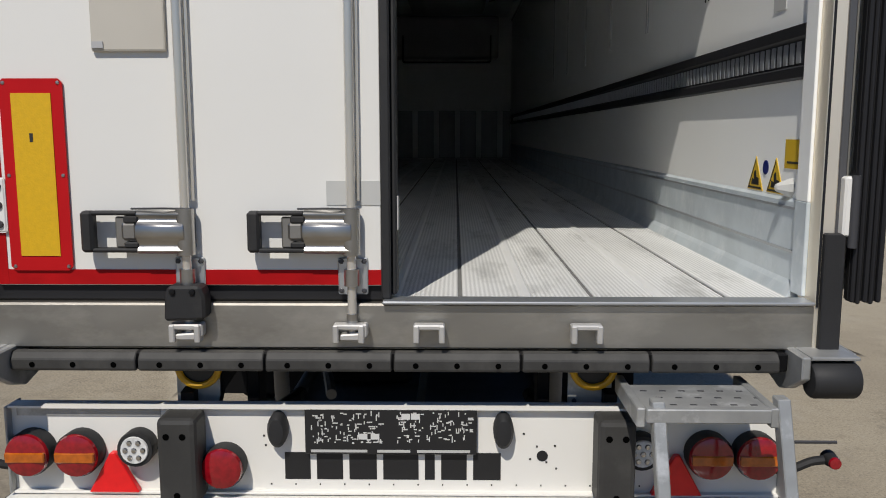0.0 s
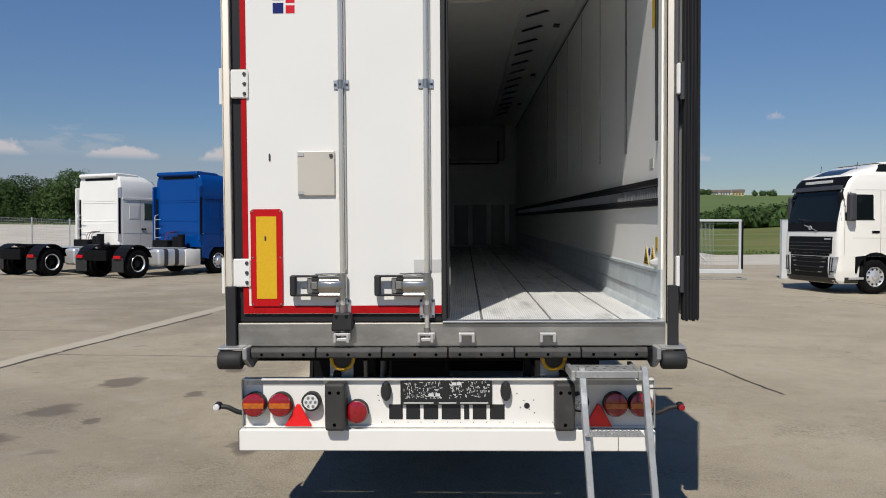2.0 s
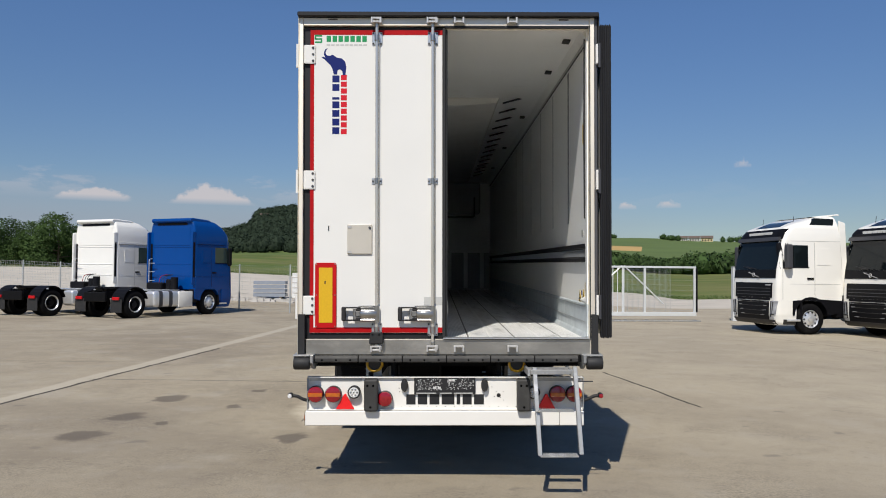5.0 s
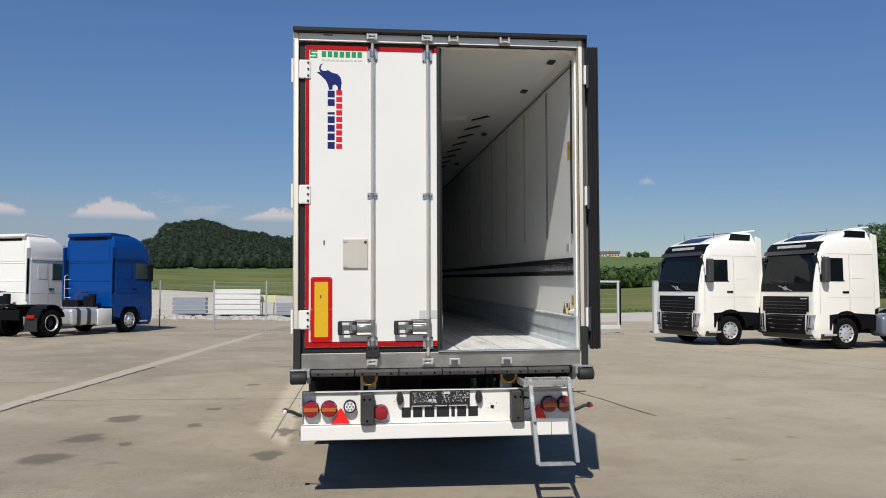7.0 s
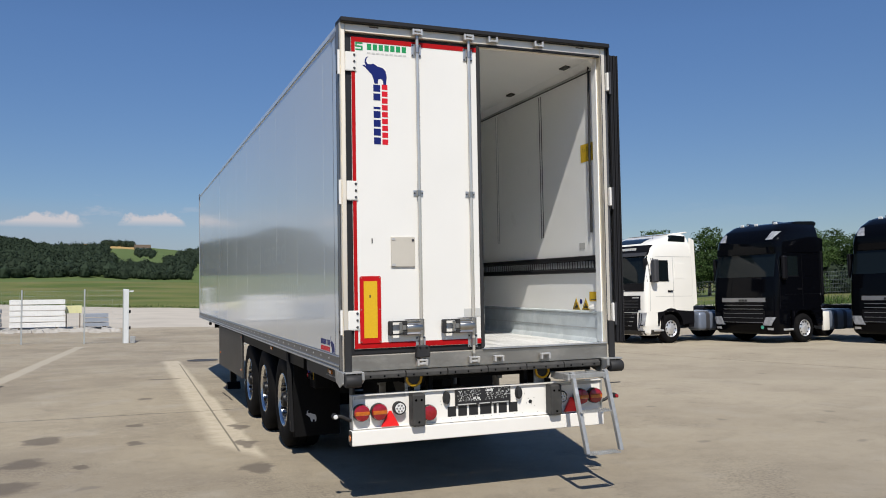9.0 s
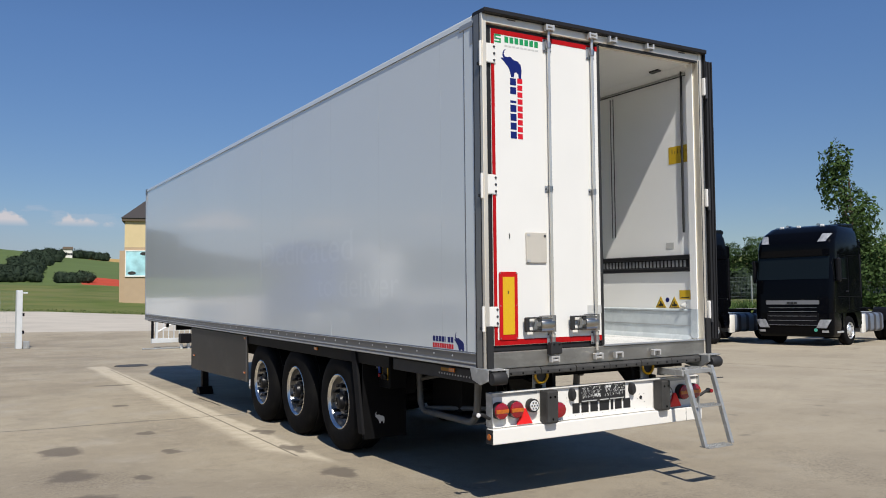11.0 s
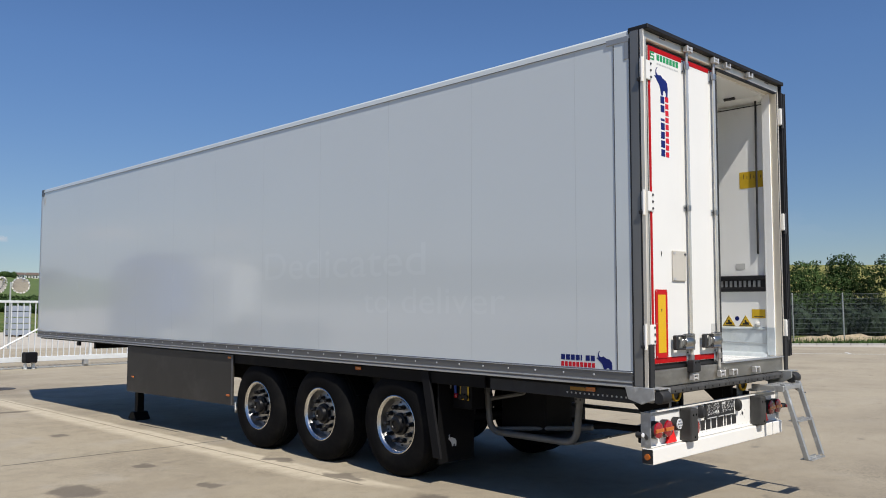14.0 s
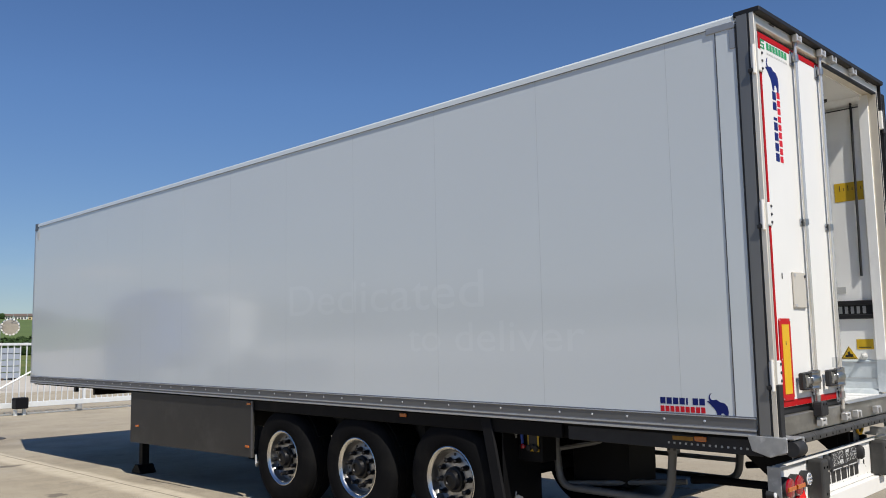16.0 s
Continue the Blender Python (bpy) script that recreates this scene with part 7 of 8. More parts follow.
def place(heading, wheel, local, size=1.0):
    """Pose that puts the tractor's local ground point at the world point wheel, heading in degrees from +x."""
    m = pose(0, 0, 0, 0, 0, heading - 90) @ Matrix.Scale(size, 4)
    p = m @ Vector((local[0], local[1], 0))
    return Matrix.Translation((wheel[0] - p.x, wheel[1] - p.y, 0)) @ m


visor_cab_a = tractor("visor", M_TWHITE, "white sleeper-cab tractor unit with black visor panel and grille", M_TANKBLUE, M_TANKBLUE, 0.93)
visor_cab_a.matrix_basis = place(191, (11.63, 18.88), (-1.2, -1.15), 1.04)
visor_cab_b = copy_thing(visor_cab_a, Matrix())
visor_cab_b.matrix_basis = (place(191, (14.38, 16.83), (-1.2, -1.15), 1.04))
tall_cab_a = tractor("tall", M_TBLACK, "glossy black tall-cab tractor unit with chrome grille bars", M_TANKBLUE, M_TANKBLUE, 0.9)
tall_cab_a.matrix_basis = place(189, (18.17, 14.75), (-1.2, -1.36), 1.053)
tall_cab_b = copy_thing(tall_cab_a, Matrix())
tall_cab_b.matrix_basis = (place(192, (21.12, 11.55), (-1.2, -1.36), 1.07))
tall_cab_blue = tractor("tall", M_TBLUE, "bright blue tall-cab tractor unit seen from behind, silver tanks")
tall_cab_blue.matrix_basis = place(63, (-11.7, 24.7), (1.2, -5.20), 1.05)
tall_cab_white = tractor("tall", M_TSILVER, "white tall-cab tractor unit with black rear mudguards and silver tanks")
tall_cab_white.matrix_basis = place(63, (-15.4, 25.8), (1.2, -5.20), 1.05)

# ---- fences and gate ----


def ground_z(x, y):
    dx, dy = x - CX, y - CY
    az = math.degrees(math.atan2(dx, dy))
    return height(az - turn_of(az), math.hypot(dx, dy)) if math.hypot(dx, dy) > 38 else 0.0


def mesh_fence(label, pts, high, wire, step_v=0.10, rows=11, post_r=0.03, fine=1.0):
    """Welded-mesh fence: one post at each point, one joined wire panel a bay."""
    f = thing("mesh_fence", label, "fence")
    for i, (x, y) in enumerate(pts):
        z = ground_z(x, y)
        part("post", B(x - post_r, x + post_r, y - post_r, y + post_r, z - 0.1, z + high + 0.05, bev=0.006), M_FENCE, f)
    for (x0, y0), (x1, y1) in zip(pts, pts[1:]):
        z0, z1 = ground_z(x0, y0), ground_z(x1, y1)
        L2 = math.hypot(x1 - x0, y1 - y0)
        vs, fs = [], []

        def rod(a, b, r):
            a, b = Vector(a), Vector(b)
            d = (b - a).normalized()
            u = d.orthogonal().normalized() * r
            w = d.cross(u)
            k = len(vs)
            for p in (a, b):
                for q in (u, w, -u, -w):
                    vs.append(p + q)
            for j in range(4):
                fs.append((k + j, k + (j + 1) % 4, k + 4 + (j + 1) % 4, k + 4 + j))
        for j in range(rows + 1):
            h = 0.06 + (high - 0.08) * j / rows
            rod((x0, y0, z0 + h), (x1, y1, z1 + h), 0.007 * fine)
        n = int(L2 / step_v)
        for j in range(1, n):
            s = j / n
            x, y, z = x0 + (x1 - x0) * s, y0 + (y1 - y0) * s, z0 + (z1 - z0) * s
            rod((x, y, z + 0.05), (x, y, z + high), 0.004 * fine)
        me = bpy.data.meshes.new("wire_panel")
        me.from_pydata(vs, [], fs)
        tagged(part_mesh("wire_panel", me, wire, f), kind="stuff")
    return f


mesh_fence("grey galvanised mesh fence with slim posts beside the gateway", [(-11.7, 32.9), (-9.4, 31.7), (-6.72, 30.0), (-4.4, 29.25), (-2.95, 28.87)], 2.12, M_FENCE, fine=0.45)
mesh_fence("grey galvanised mesh fence behind the parked tractors", [(-13.9, 35.0), (-16.2, 36.2), (-18.5, 37.4), (-20.9, 38.5), (-23.2, 39.0), (-25.7, 39.1), (-28.1, 39.1), (-30.6, 38.6), (-32.9, 37.7)], 1.62, M_FENCE)
mesh_fence("dark welded-mesh fence along the planted bank", [(24.5 + 2.45 * i, 34.5 - 2.1 * i) for i in range(6)], 1.6, M_FENCEDK, 0.08, 7)
mesh_fence("tall dark welded-mesh fence along the planted bank", [(24.5 + 2.45 * i, 34.5 - 2.1 * i) for i in range(6, 13)], 3.1, M_FENCEDK, 0.08, 10)
mesh_fence("dark welded-mesh fence along the planted bank", [(53.9 + 0.9 * i, 9.3 - 3.0 * i) for i in range(6)], 3.1, M_FENCEDK, 0.08, 10)

gp = thing("gate_post", "stout white steel gate post with catches", "gate post")
part("post", B(-2.94, -2.75, 28.75, 28.95, 0, 2.16, bev=0.01), M_GATE, gp)
for z in (0.55, 1.2):
    part("catch", B(-2.75, -2.68, 28.78, 28.92, z, z + 0.12, bev=0.01), M_TDARK, gp)
part("foot_box", B(-2.71, -2.50, 28.70, 29.0, 0, 0.27, bev=0.01), M_GALV, gp)
part("arm", B(-2.75, -2.58, 28.82, 28.88, 2.04, 2.10), M_GATE, gp)


def sliding_gate():
    x0, y0, x1, y1 = 1.1, 25.0, 10.2, 25.8
    n = math.hypot(x1 - x0, y1 - y0)
    g = thing("sliding_gate", "white tubular sliding gate with bars, braces and a long bottom beam", "gate", pose(x0, y0, 0, 0, 0, math.degrees(math.atan2(y1 - y0, x1 - x0))))
    T2 = 2.2
    part("bottom_beam", B(0, n, -0.07, 0.07, 0.22, 0.38, bev=0.01), M_GATE, g)
    part("top_rail", B(0, n, -0.04, 0.04, T2 - 0.08, T2, bev=0.01), M_GATE, g)
    for x, m in ((0.0, M_TDARK), (0.14, M_GATE), (3.2, M_GATE), (6.12, M_GATE), (7.0, M_GATE), (n - 0.10, M_GATE), (n - 0.02, M_TDARK)):
        part("upright", B(x, x + 0.08, -0.04, 0.04, 0.38, T2 - 0.08, bev=0.006), m, g)
    for x0, z0, x1, z1 in ((0.2, 0.6, 3.2, 2.2), (6.2, 2.2, 7.8, 0.7), (6.1, 2.2, 4.4, 0.6)):
        part("brace", pipe(bmesh.new(), [(x0, 0.0, z0), (x1, 0.0, z1)], 0.03, 6), M_GATE, g)
    bar = part("bar", B(-0.014, 0.014, -0.014, 0.014, 0.381, T2 - 0.081), M_GATE, g)
    bar.location = (0.42, 0, 0)
    for i in range(1, 31):
        again(bar, Matrix.Translation((0.42 + 0.19 * i, 0, 0)))
    bm = bmesh.new()
    for i in range(38):
        box(bm, 6.25 + 0.05 * i, 6.256 + 0.05 * i, 0.045, 0.051, 0.39, T2 - 0.09)
    for j in range(9):
        box(bm, 6.22, n - 0.11, 0.045, 0.052, 0.45 + 0.2 * j, 0.458 + 0.2 * j)
    tagged(part("wire_panel", bm, M_FENCE, g), kind="stuff")
    part("ground_rail", B(-0.3, n + 0.2, -0.04, 0.04, 0.0, 0.05, bev=0.01), M_GALV, g)
    part("drive_box", B(0.92, 1.30, -0.45, -0.12, 0.20, 0.54, bev=0.03), M_TDARK, g, "dark gate drive box")
    for x in (0.95, 1.2):
        part("stub", B(x, x + 0.08, -0.3, -0.2, 0, 0.18), M_GATE, g)
    for x in (3.0, 5.4):
        part("carriage_stand", B(x, x + 0.16, -0.08, 0.08, 0.051, 0.22, bev=0.01), M_GALV, g)


sliding_gate()
pp = thing("gate_post", "light grey square gate post", "gate post")
part("post", B(11.90, 12.12, 26.4, 26.62, 0, 2.2, bev=0.01), M_GATE, pp)
part("post_cap", B(11.89, 12.13, 26.39, 26.63, 2.2, 2.23), M_GALV, pp)


def traffic_mirrors():
    t = thing("traffic_mirror", "pair of round convex traffic mirrors with red-white rims on a post", "mirror", pose(6.0, 39.5, ground_z(6.0, 39.5), 0, 0, 0))
    part("pole", tube(bmesh.new(), (0, 0, 0), (0, 0, 3.2), 0.04), M_FENCE, t)
    for x, yaw in ((-0.46, 35), (0.46, -20)):
        d = part("mirror_disc", lathe(bmesh.new(), [(0.03, 0.0), (0.03, 0.36), (0.0, 0.40), (-0.03, 0.38), (-0.045, 0.33), (-0.07, 0.0)], "y", 28), M_MIRROR, t, "", True)
        d.matrix_basis = pose(x, 0, 3.05, 14, 0, yaw)
        for k in range(16):
            a = 2 * math.pi * k / 16
            part("rim_block", B(-0.045, 0.045, -0.05, 0.02, 0.345, 0.41, bev=0.004), M_TWHITE if k % 2 else M_GREYINK, d).matrix_basis = Matrix.Rotation(a, 4, "Y")


traffic_mirrors()


CRATES = (10.7, 53.5)


def panel_stack(name, label, x, y, w, n, m, high):
    z = ground_z(x, y)
    s = thing(name, label, "stack", pose(x, y, z - 0.05, 0, 0, 4), group="stacked panels beyond the fence")
    for i in range(2):
        part("bearer", B(-w * 0.35 + i * w * 0.7 - 0.06, -w * 0.35 + i * w * 0.7 + 0.06, -0.6, 0.6, 0, 0.16), M_BARK, s)
    h = high / n
    for i in range(n):
        part("panel", B(-w / 2 + 0.01 * (i % 2), w / 2 - 0.012 * (i % 3), -0.6, 0.6, 0.16 + i * h, 0.16 + (i + 1) * h - 0.05, bev=0.004), m, s)


panel_stack("panel_stack", "stack of long white panels on bearers", -6.96, 39.4, 2.5, 5, M_PANELW, 1.42)
panel_stack("panel_stack", "stack of grey-blue panels on bearers", -9.45, 39.2, 1.75, 4, M_PANELG, 0.92)
panel_stack("panel_stack", "stack of grey-blue panels on bearers", -4.3, 40.0, 1.2, 3, M_PANELG, 0.7)
panel_stack("panel_stack", "tall stack of grey crates seen through the gate", *CRATES, 1.2, 5, M_PANELG, 1.9)
sg = thing("notice_board", "small pale yellow notice board on two stakes", "sign", pose(-5.4, 40.4, ground_z(-5.4, 40.4), 0, 0, 0))
part("board", B(-0.42, 0.42, -0.02, 0.02, 0.75, 1.15, bev=0.004), mat("pale_yellow_board", (0.62, 0.60, 0.32), 0.6, var=0.1), sg)
for x in (-0.35, 0.3):
    part("stake", B(x, x + 0.05, 0.021, 0.06, 0, 1.1), M_BARK, sg)


def rubble():
    r = random.Random(4)
    vs, fs = [], []
    for i in range(260):
        x = r.uniform(-12.6, -3.2)
        y = 37.7 + r.gauss(0, 0.35) + 0.04 * x
        s = r.uniform(0.07, 0.2)
        z = ground_z(x, y)
        k = len(vs)
        for dx, dy, dz in ((-1, -1, -0.5), (1, -1, -0.5), (1, 1, -0.5), (-1, 1, -0.5), (-0.8, -0.8, 0.7), (0.8, -0.7, 0.8), (0.7, 0.8, 0.6), (-0.7, 0.8, 0.75)):
            vs.append((x + dx * s * r.uniform(0.7, 1.2), y + dy * s * r.uniform(0.7, 1.2), z + 0.25 * s + dz * s * r.uniform(0.6, 1.0)))
        for f in ((3, 2, 1, 0), (4, 5, 6, 7), (0, 1, 5, 4), (1, 2, 6, 5), (2, 3, 7, 6), (3, 0, 4, 7)):
            fs.append(tuple(k + j for j in f))
    me = bpy.data.meshes.new("rubble_bank")
    me.from_pydata(vs, [], fs)
    o = part_mesh("rubble_bank", me, M_STONE)
    tagged(o, "low bank of pale broken stones beyond the fence", "rubble", kind="stuff")


rubble()
for x0, y0, x1, y1 in ((21.5, 33.6, 53.2, 6.4), (53.2, 6.4, 57.5, -8.0)):
    a = math.atan2(y1 - y0, x1 - x0)
    n = int(math.hypot(x1 - x0, y1 - y0) / 1.0)
    kb = thing("kerb", "weathered grey concrete kerb below the fence", "kerb", kind="structure")
    for i in range(n):
        s = (i + 0.5) / n
        x, y = x0 + (x1 - x0) * s, y0 + (y1 - y0) * s
        o = part("kerb_stone", B(-0.49, 0.49, -0.07, 0.07, -0.12, 0.11, bev=0.012), M_KERB, kb) if i == 0 else again(o, Matrix())
        o.matrix_basis = pose(x, y, ground_z(x, y), 0, 0, math.degrees(a))


def sand_bank():
    """Low uneven bank of pale sand behind the fence."""
    r = random.Random(12)
    vs, fs = [], []
    n = 40
    for i in range(n + 1):
        s = i / n
        x, y = 40.0 + 15.0 * s, 21.6 - 12.8 * s
        z = ground_z(x, y)
        h = (0.28 + 0.3 * r.random()) * math.sin(math.pi * (0.05 + 0.9 * s)) ** 0.5
        for k, (o, f) in enumerate(((2.2, 0.0), (3.0, 0.7), (3.6, 1.0), (4.3, 0.6), (5.2, 0.0))):
            o += r.uniform(-0.15, 0.15)
            vs.append((x + 0.65 * o, y + 0.76 * o, z - 0.04 + h * f))
    for i in range(n):
        for k in range(4):
            a = i * 5 + k
            fs.append((a, a + 5, a + 6, a + 1))
    me = bpy.data.meshes.new("sand_bank")
    me.from_pydata(vs, [], fs)
    o = part_mesh("sand_bank", me, M_SAND, None, "", True)
    tagged(o, "low bank of pale yellow sand behind the fence", "sand", kind="stuff")


sand_bank()
# painted parking marks
pm = thing("parking_marking", "worn white painted parking lines on the concrete", "road marking", kind="structure")
for x0, y0, x1, y1 in ((25.5, 16.5, 33.5, 2.5), (27.0, 13.9, 28.4, 14.6), (29.6, 9.3, 31.0, 10.0), (32.2, 4.7, 33.6, 5.4)):
    a = math.atan2(y1 - y0, x1 - x0)
    L3 = math.hypot(x1 - x0, y1 - y0)
    part("painted_line", B(0, L3, -0.06, 0.06, 0.001, 0.004), M_WHITEINK, pm).matrix_basis = pose(x0, y0, 0.002, 0, 0, math.degrees(a))
mh = thing("manhole_cover", "round dark cast-iron manhole cover set in the concrete", "manhole cover", pose(-0.88, 17.44, 0))
part("cover", lathe(bmesh.new(), [(0.0, 0.36), (0.006, 0.36), (0.008, 0.34), (0.008, 0.0)], "z", 28), M_IRON, mh)
part("rim", lathe(bmesh.new(), [(0.0, 0.362), (0.01, 0.362), (0.01, 0.42), (0.0, 0.42)], "z", 28, caps=False), M_IRON, mh)

# ---- the tower-like house ----


def tower_house():
    x, y = 15.65, 103.3
    z = ground_z(x, y) + 1.5
    h = thing("house", "cream and tan tower house with dark pyramid roof and banner", "house", pose(x, y, z, 0, 0, -14))
    part("lower_wall", B(-2.3, 2.3, -2.3, 2.3, -2.4, 5.4), M_HOUSE2, h)
    part("upper_wall", B(-2.3, 2.3, -2.3, 2.3, 5.4, 8.9), M_HOUSE, h)
    rf = bmesh.new()
    bmesh.ops.create_cone(rf, cap_ends=True, segments=4, radius1=3.85, radius2=0.02, depth=2.5, matrix=Matrix.Translation((0, 0, 10.25)) @ Matrix.Rotation(radians(45), 4, "Z"))
    part("roof", rf, M_ROOF, h)
    part("eaves", B(-2.62, 2.62, -2.62, 2.62, 8.62, 8.99), M_BARK, h)
    b = part("banner", B(-2.1, 2.1, -2.42, -2.32, 1.9, 4.9), M_BANNER, h, "pale turquoise picture banner in a white border")
    for x0, x1, z0, z1 in ((-2.2, 2.2, 1.75, 1.9), (-2.2, 2.2, 4.9, 5.02), (-2.2, -2.1, 1.9, 4.9), (2.1, 2.2, 1.9, 4.9)):
        part("border", B(x0, x1, -2.45, -2.32, z0, z1), M_TWHITE, b)
    for k, (bx, bz) in enumerate(((-1.4, 2.2), (1.3, 2.25), (0.0, 4.6))):
        part("print_patch", prism(bmesh.new(), disc_poly(bx, bz, 0.5, 0.22, 9), "y", -2.44, -2.421), (M_SKIRT, M_REDINK, M_SKIRT)[k], b)
    part("side_wall", B(-2.9, -2.301, -1.8, 2.3, -2.4, 5.0), M_HOUSE2, h)


tower_house()


def farm(az, r, w, d, hh, wall, roof, label):
    p = spot(az, r)
    f = thing("farmhouse", label, "house", Matrix.Translation((p.x, p.y, p.z - 1.0)) @ pose(0, 0, 0, 0, 0, -az), group="far farmhouses")
    part("wall", B(-w / 2, w / 2, -d / 2, d / 2, 0, hh + 1.0), wall, f)
    part("roof", prism(bmesh.new(), [(-d / 2 - 0.6, hh + 0.9), (d / 2 + 0.6, hh + 0.9), (0, hh + 1.0 + d * 0.33)], "x", -w / 2 - 0.5, w / 2 + 0.5), roof, f)
    for i in range(4):
        x = -w / 2 + w * (i + 0.5) / 4
        part("window", B(x - 0.6, x + 0.6, -d / 2 - 0.05, -d / 2, hh * 0.45, hh * 0.45 + 1.5), M_GLASS, f)


farm(16.1, 770, 9, 7, 2.4, M_FARHOUSE, M_FARROOF, "far white farmhouse on the skyline")
farm(16.9, 775, 10, 7, 3.0, M_HOUSE, M_FARROOF, "far cream barn on the skyline")
farm(15.4, 765, 7, 6, 2.2, M_FARHOUSE, M_FARROOF, "far white cottage among trees")
farm(-13.1, 600, 7, 5, 2.4, M_FARHOUSE, M_FARROOF, "far white farmhouse on the wooded hill")
farm(-0.4, 560, 9, 7, 3, M_FARHOUSE, M_BARK, "far white farmhouse on the green slope")
farm(4.4, 660, 6, 6, 6, M_FARHOUSE, M_BARK, "far pale tower among trees")

# ---- trees ----
core = bmesh.new()
bmesh.ops.create_icosphere(core, subdivisions=1, radius=1.0)
CORE_V = np.array([v.co[:] for v in core.verts])
CORE_F = [tuple(v.index for v in f.verts) for f in core.faces]
core.free()


def leaf_crown(rs, blobs, count, size):
    """Many small leaf quads scattered through lumpy blobs: (centre, radii)."""
    vol = np.array([b[1][0] * b[1][1] * b[1][2] for b in blobs])
    pick = rs.choice(len(blobs), count, p=vol / vol.sum())
    c = np.array([b[0] for b in blobs])[pick]
    rad = np.array([b[1] for b in blobs])[pick]
    d = rs.normal(size=(count, 3))
    d /= np.linalg.norm(d, axis=1)[:, None]
    q = rs.uniform(0.55, 1.04, count) ** 0.6
    lump = 1 + 0.18 * np.sin(d[:, 0] * 5 + pick) * np.sin(d[:, 1] * 6 + 2 * pick) + 0.12 * np.sin(d[:, 2] * 9 + pick)
    p = c + d * rad * (q * lump)[:, None]
    nrm = d + rs.normal(size=(count, 3)) * 0.6 + np.array([0, 0, 0.35])
    nrm /= np.linalg.norm(nrm, axis=1)[:, None]
    u = np.cross(nrm, rs.normal(size=(count, 3)))
    u /= np.linalg.norm(u, axis=1)[:, None]
    v = np.cross(nrm, u)
    s = size * rs.uniform(0.6, 1.3, count)[:, None]
    corners = np.stack([p - u * s, p - v * s * 0.6, p + u * s, p + v * s * 0.6 + nrm * s * 0.25], axis=1).reshape(-1, 3)
    fs = np.arange(count * 4).reshape(-1, 4)
    me = bpy.data.meshes.new("crown")
    me.from_pydata(corners.tolist(), [], fs.tolist())
    return me


def make_tree(name, label, high, wide, seed, count, size, leaf, trunk=0.25, base=0.25, tall=False):
    rs = np.random.RandomState(seed)
    t = thing(name, label, "tree" if name != "bush" else "bush")
    bm = bmesh.new()
    top = high * 0.8
    pts = [(0, 0, -0.3), (0.05, 0.02, high * 0.25), (0.12, -0.06, high * 0.5), (0.05, 0.05, top)]
    r = trunk * high / 8
    for k in range(3):
        tube(bm, pts[k], pts[k + 1], r * (1 - 0.27 * k), r * (1 - 0.27 * (k + 1)), 8)
    blobs = []
    n = 9 if not tall else 12
    for i in range(n):
        a = rs.uniform(0, 6.28)
        f = (i + 0.6) / n
        z = high * (base + (0.93 - base) * f)
        spread = wide * (0.75 * math.sin(math.pi * min(1, 0.25 + 0.75 * f)) if not tall else 0.5 * (1 - 0.6 * f))
        c = (spread * math.cos(a), spread * math.sin(a), z)
        rr = wide * rs.uniform(0.42, 0.62) * (1.0 if not tall else 0.75 * (1.15 - 0.55 * f))
        blobs.append((c, (rr, rr, rr * rs.uniform(0.75, 1.0) if not tall else rr * 1.3)))
        tube(bm, (0.05, 0, z * 0.7), tuple(np.array(c) * 0.9), r * 0.4, r * 0.12, 6)
    part("trunk", bm, M_BARK, t)
    part_mesh("crown", leaf_crown(rs, blobs, count, size), leaf, t)
    return t


def stand(ob, x, y, turn=0, s=1.0):
    ob.matrix_basis = Matrix.Translation((x, y, ground_z(x, y) - 0.05)) @ Matrix.Rotation(radians(turn), 4, "Z") @ Matrix.Scale(s, 4)


kinds = [make_tree("tree", "broad leafy green tree behind the fence", 6.4, 3.0, 11 + k, 14000, 0.105, (M_LEAF, M_LEAFLT, M_LEAF)[k], base=0.04) for k in range(3)]
row = [(41, 70, 0.72), (44, 64, 0.68), (47.3, 68, 0.66), (50.5, 66, 0.70), (53.5, 72, 0.75), (56.3, 68, 0.70), (58.2, 66, 0.64), (62.1, 66, 0.70), (42.5, 68, 0.70), (45.6, 70, 0.72), (48.9, 67, 0.68), (52, 69, 0.72), (55, 67, 0.70), (64.5, 70, 0.82), (66.8, 73, 0.95), (70.6, 70, 1.05), (73.2, 74, 1.2), (75.8, 70, 1.1), (78.5, 75, 1.2), (81.5, 72, 1.1), (85, 74, 1.2), (37.5, 76, 0.9), (34, 78, 0.9)]
for i, (az, r, s) in enumerate(row):
    p = spot(az, r)
    k = kinds[i % 3]
    if i >= 3:
        k = copy_thing(k, Matrix())
        k.scale = (1, 1, 1)
    stand(k, p.x, p.y, 47 * i, s)
    tagged(k, group="trees along the planted bank")
tall = make_tree("tree", "tall slender poplar-like tree rising over the trucks", 9.6, 3.0, 31, 12000, 0.11, M_LEAFLT, trunk=0.15, base=0.12, tall=True)
stand(tall, 37.45, 21.94)
bush = [make_tree("bush", "large rounded green roadside bush", 5.0, 3.4, 51 + k, 11000, 0.12, (M_LEAFLT, M_LEAF)[k], base=0.02) for k in range(2)]
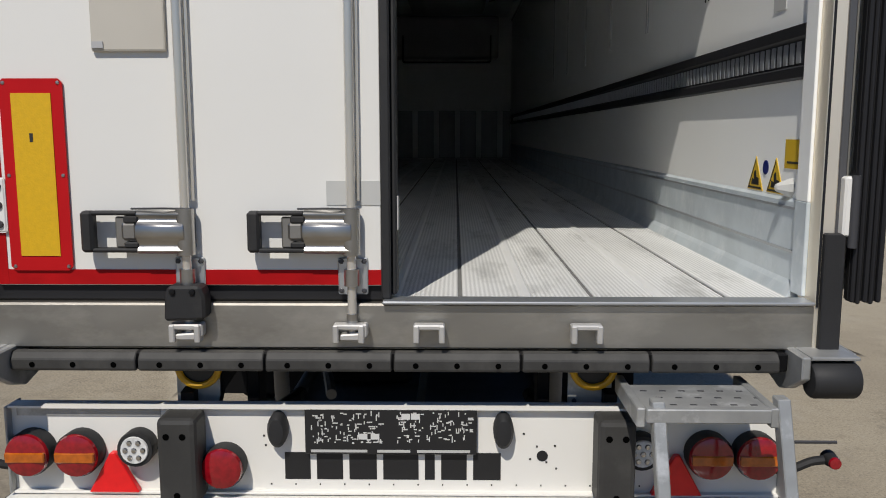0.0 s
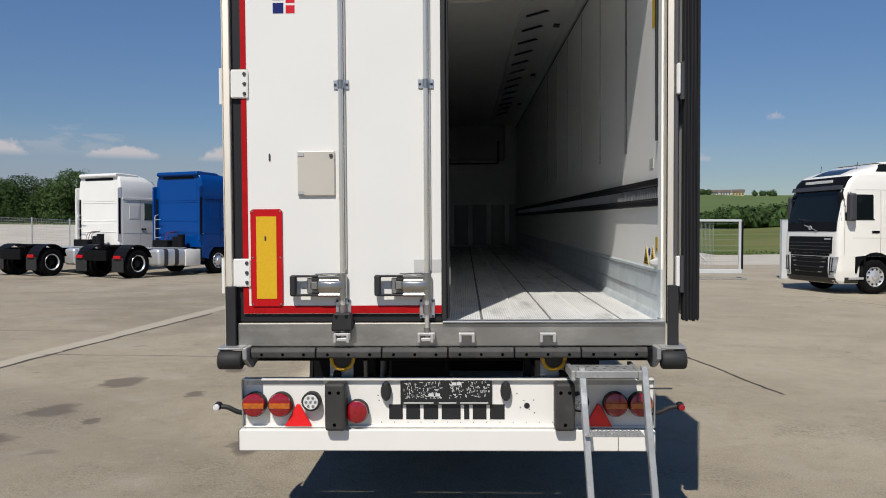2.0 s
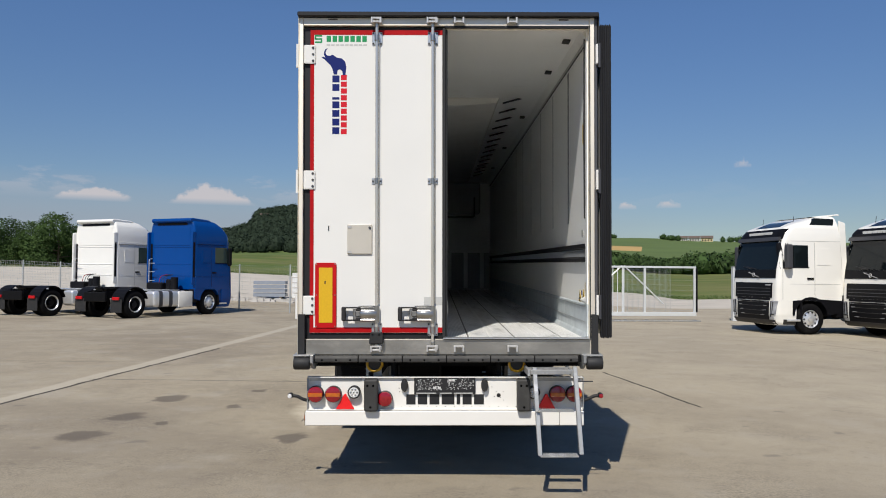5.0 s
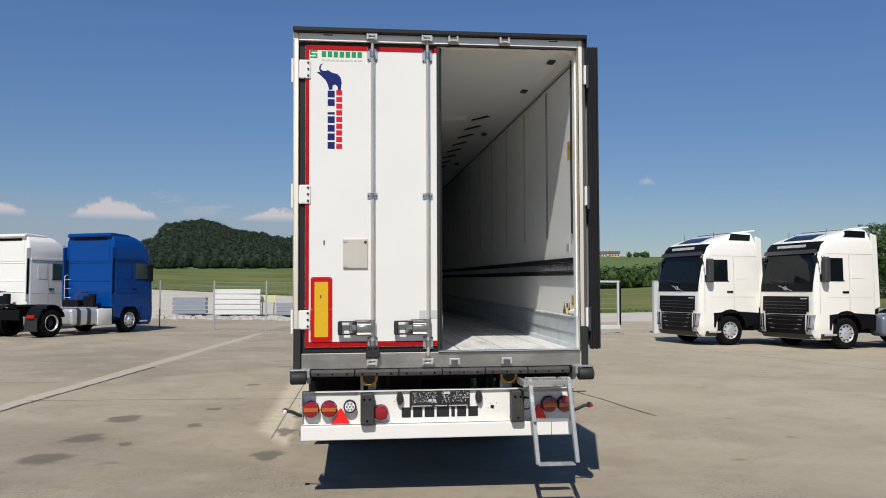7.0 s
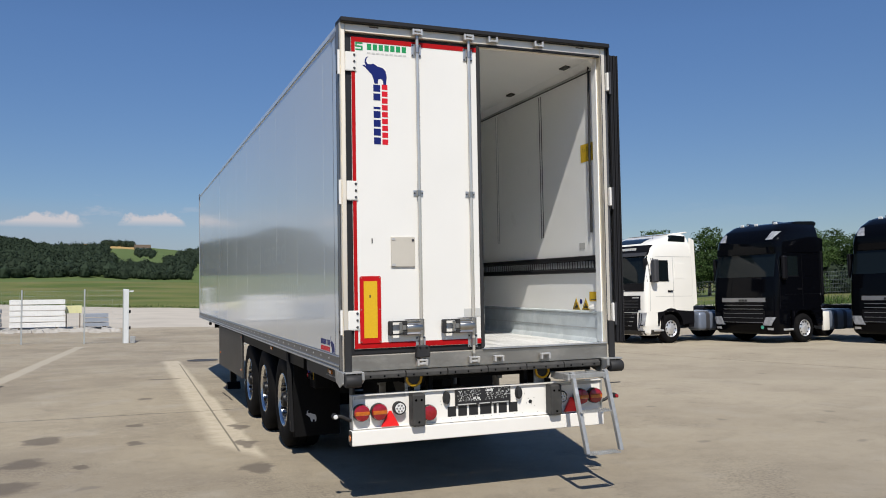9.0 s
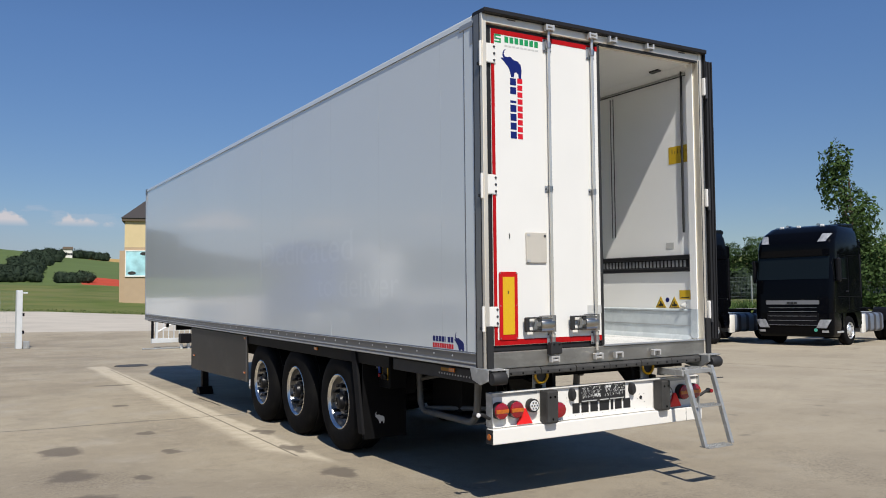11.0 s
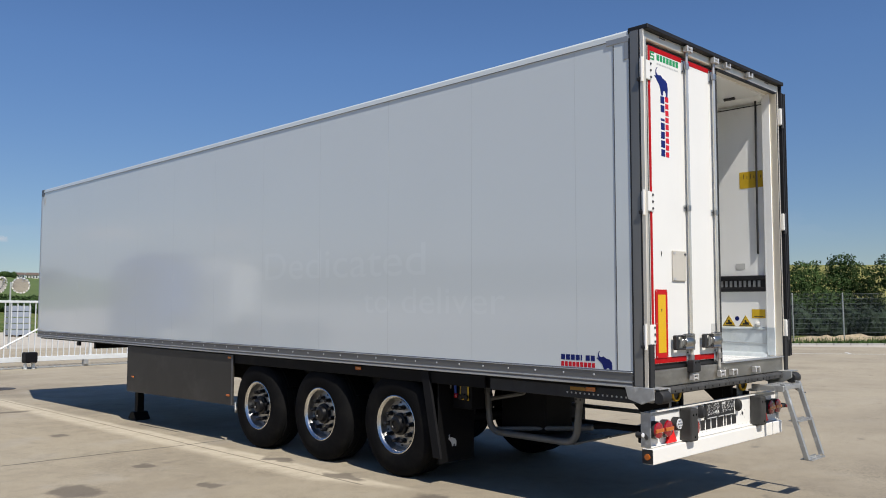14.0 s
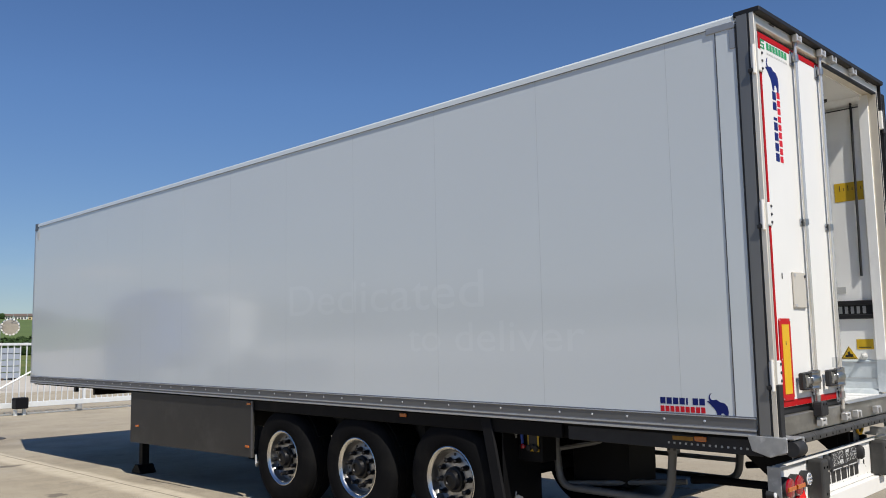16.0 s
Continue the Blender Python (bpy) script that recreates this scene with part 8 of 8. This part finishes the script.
for i, (az, r, s) in enumerate([(-25.2, 80, 0.78), (-28.2, 84, 0.74), (-26.8, 82, 0.66), (-24.3, 83, 0.66), (-29.4, 85, 0.66), (-30.6, 86, 0.66), (-33.0, 84, 0.62), (-36.0, 86, 0.7), (-39, 88, 0.7), (-23.4, 90, 0.75), (-21.5, 96, 0.7)]):
    p = spot(az, r)
    k = bush[i % 2] if i < 2 else copy_thing(bush[i % 2], Matrix())
    if i >= 2:
        k.scale = (1, 1, 1)
    stand(k, p.x, p.y, 63 * i, s)
    tagged(k, group="roadside bushes")


def woods(name, label, zones, leaf, seed):
    """Joined far tree crowns, too many and too small to count: a dark core with ragged leaf tufts on it."""
    rs = np.random.RandomState(seed)
    V, F = [], []
    base = 0
    n_tuft = 80
    quad = np.array([(-1, 0, 0), (0, -0.7, 0.1), (1, 0, 0), (0, 0.7, 0.25)])
    for az0, az1, r0, r1, n, s0, s1 in zones:
        for _ in range(n):
            az, r = rs.uniform(az0, az1), rs.uniform(r0, r1)
            p = spot(az, r)
            s = rs.uniform(s0, s1)
            tall = rs.uniform(0.9, 1.5)
            mid = np.array([p.x, p.y, p.z + s * 0.75])
            v = CORE_V * (1 + 0.15 * np.sin(CORE_V @ rs.normal(size=3) * 4))[:, None] * np.array([s, s, s * tall]) * 0.86 + mid
            V.append(v)
            F.extend([tuple(k + base for k in f) for f in CORE_F])
            base += len(CORE_V)
            d = rs.normal(size=(n_tuft, 3))
            d[:, 2] = np.abs(d[:, 2]) * 0.9 - 0.25
            d /= np.linalg.norm(d, axis=1)[:, None]
            c = d * np.array([s, s, s * tall]) * rs.uniform(0.82, 1.08, n_tuft)[:, None] + mid
            nr = d + rs.normal(size=(n_tuft, 3)) * 0.35
            nr /= np.linalg.norm(nr, axis=1)[:, None]
            u = np.cross(nr, rs.normal(size=(n_tuft, 3)))
            u /= np.linalg.norm(u, axis=1)[:, None]
            w = np.cross(nr, u)
            sz = (s * rs.uniform(0.08, 0.20, n_tuft))[:, None]
            V.append(np.stack([c + (u * q[0] + w * q[1] + nr * q[2]) * sz for q in quad], axis=1).reshape(-1, 3))
            F.extend([tuple(base + 4 * k + m for m in range(4)) for k in range(n_tuft)])
            base += 4 * n_tuft
    me = bpy.data.meshes.new(name)
    me.from_pydata(np.concatenate(V).tolist(), [], F)
    o = part_mesh(name, me, leaf)
    return tagged(o, label, "woods", kind="stuff")


woods("hill_forest", "dense dark mixed forest covering the hill", [(-17.5, -2.2, 268, 400, 1300, 1.3, 2.4), (-17, -2.6, 400, 560, 1100, 1.7, 3.0), (-12.2, -6, 560, 660, 330, 1.8, 3.2), (-13.8, -7.0, 690, 810, 700, 2.0, 3.6), (-20, -15, 300, 520, 160, 1.8, 3.2)], M_LEAFDK, 3)
woods("copse", "dark copses and hedges on the green slopes", [(-2.0, 2.5, 262, 325, 300, 1.1, 2.1), (1.0, 2.8, 325, 420, 110, 1.3, 2.4), (1.8, 3.3, 420, 520, 90, 1.5, 2.7), (2.4, 3.9, 520, 620, 80, 1.7, 2.9), (2.9, 4.2, 620, 720, 60, 1.8, 3.0), (4.8, 6.8, 660, 720, 90, 2.0, 3.3), (-2.8, -0.9, 745, 800, 80, 1.8, 2.8), (3.5, 5.4, 252, 275, 60, 0.9, 1.7), (-0.9, 0.4, 470, 560, 30, 1.2, 2.2)], M_LEAFDK, 5)
woods("tree_line", "broad belt of leafy trees at the meadow's edge", [(8.5, 16, 205, 255, 520, 1.1, 2.1), (16, 24, 200, 255, 420, 1.4, 2.7), (24, 42, 180, 240, 650, 1.5, 2.9), (14.0, 15.2, 740, 790, 26, 1.6, 2.8), (17.8, 19.2, 740, 790, 14, 1.8, 3.0), (10.2, 11.2, 760, 790, 8, 1.5, 2.2)], M_LEAF, 7)
woods("hedge", "scattered far trees on the wheat hill", [(62.6, 63.2, 700, 720, 4, 4, 6), (78, 100, 300, 420, 240, 2.5, 4.5), (-60, -36, 160, 260, 300, 2.4, 4.2)], M_LEAF, 9)

woods("fence_hedge", "dense dark hedge behind the mesh fence", [(40, 76, 63, 66.5, 420, 0.8, 1.2)], M_LEAFDK, 21)


def weeds():
    """Tufts of weeds along the fence foot and the meadow edge."""
    rs = np.random.RandomState(17)
    vs, fs = [], []
    for i in range(9000):
        if i % 3:
            s = rs.uniform(0, 1)
            x, y = 21.5 + 32 * s, 33.9 - 27.2 * s
            k = abs(rs.normal()) * 0.9 + 0.2
            x, y = x + 0.65 * k, y + 0.76 * k
            h = rs.uniform(0.1, 0.55)
        else:
            az = rs.uniform(-30, 22)
            p = spot(az, max(47, float(np.interp(az, *R_F))) + abs(rs.normal()) * 2.5)
            x, y = p.x, p.y
            h = rs.uniform(0.05, 0.18)
        z = ground_z(x, y)
        a = rs.uniform(0, 6.28)
        w = 0.03
        lean = rs.normal(size=2) * 0.12
        k = len(vs)
        vs.extend([(x - w * math.cos(a), y - w * math.sin(a), z), (x + w * math.cos(a), y + w * math.sin(a), z), (x + lean[0], y + lean[1], z + h)])
        fs.append((k, k + 1, k + 2))
    me = bpy.data.meshes.new("weeds")
    me.from_pydata(vs, [], fs)
    tagged(part_mesh("weeds", me, M_LEAFLT), "unmown grass and weeds at the fence foot", "grass", kind="stuff")


weeds()
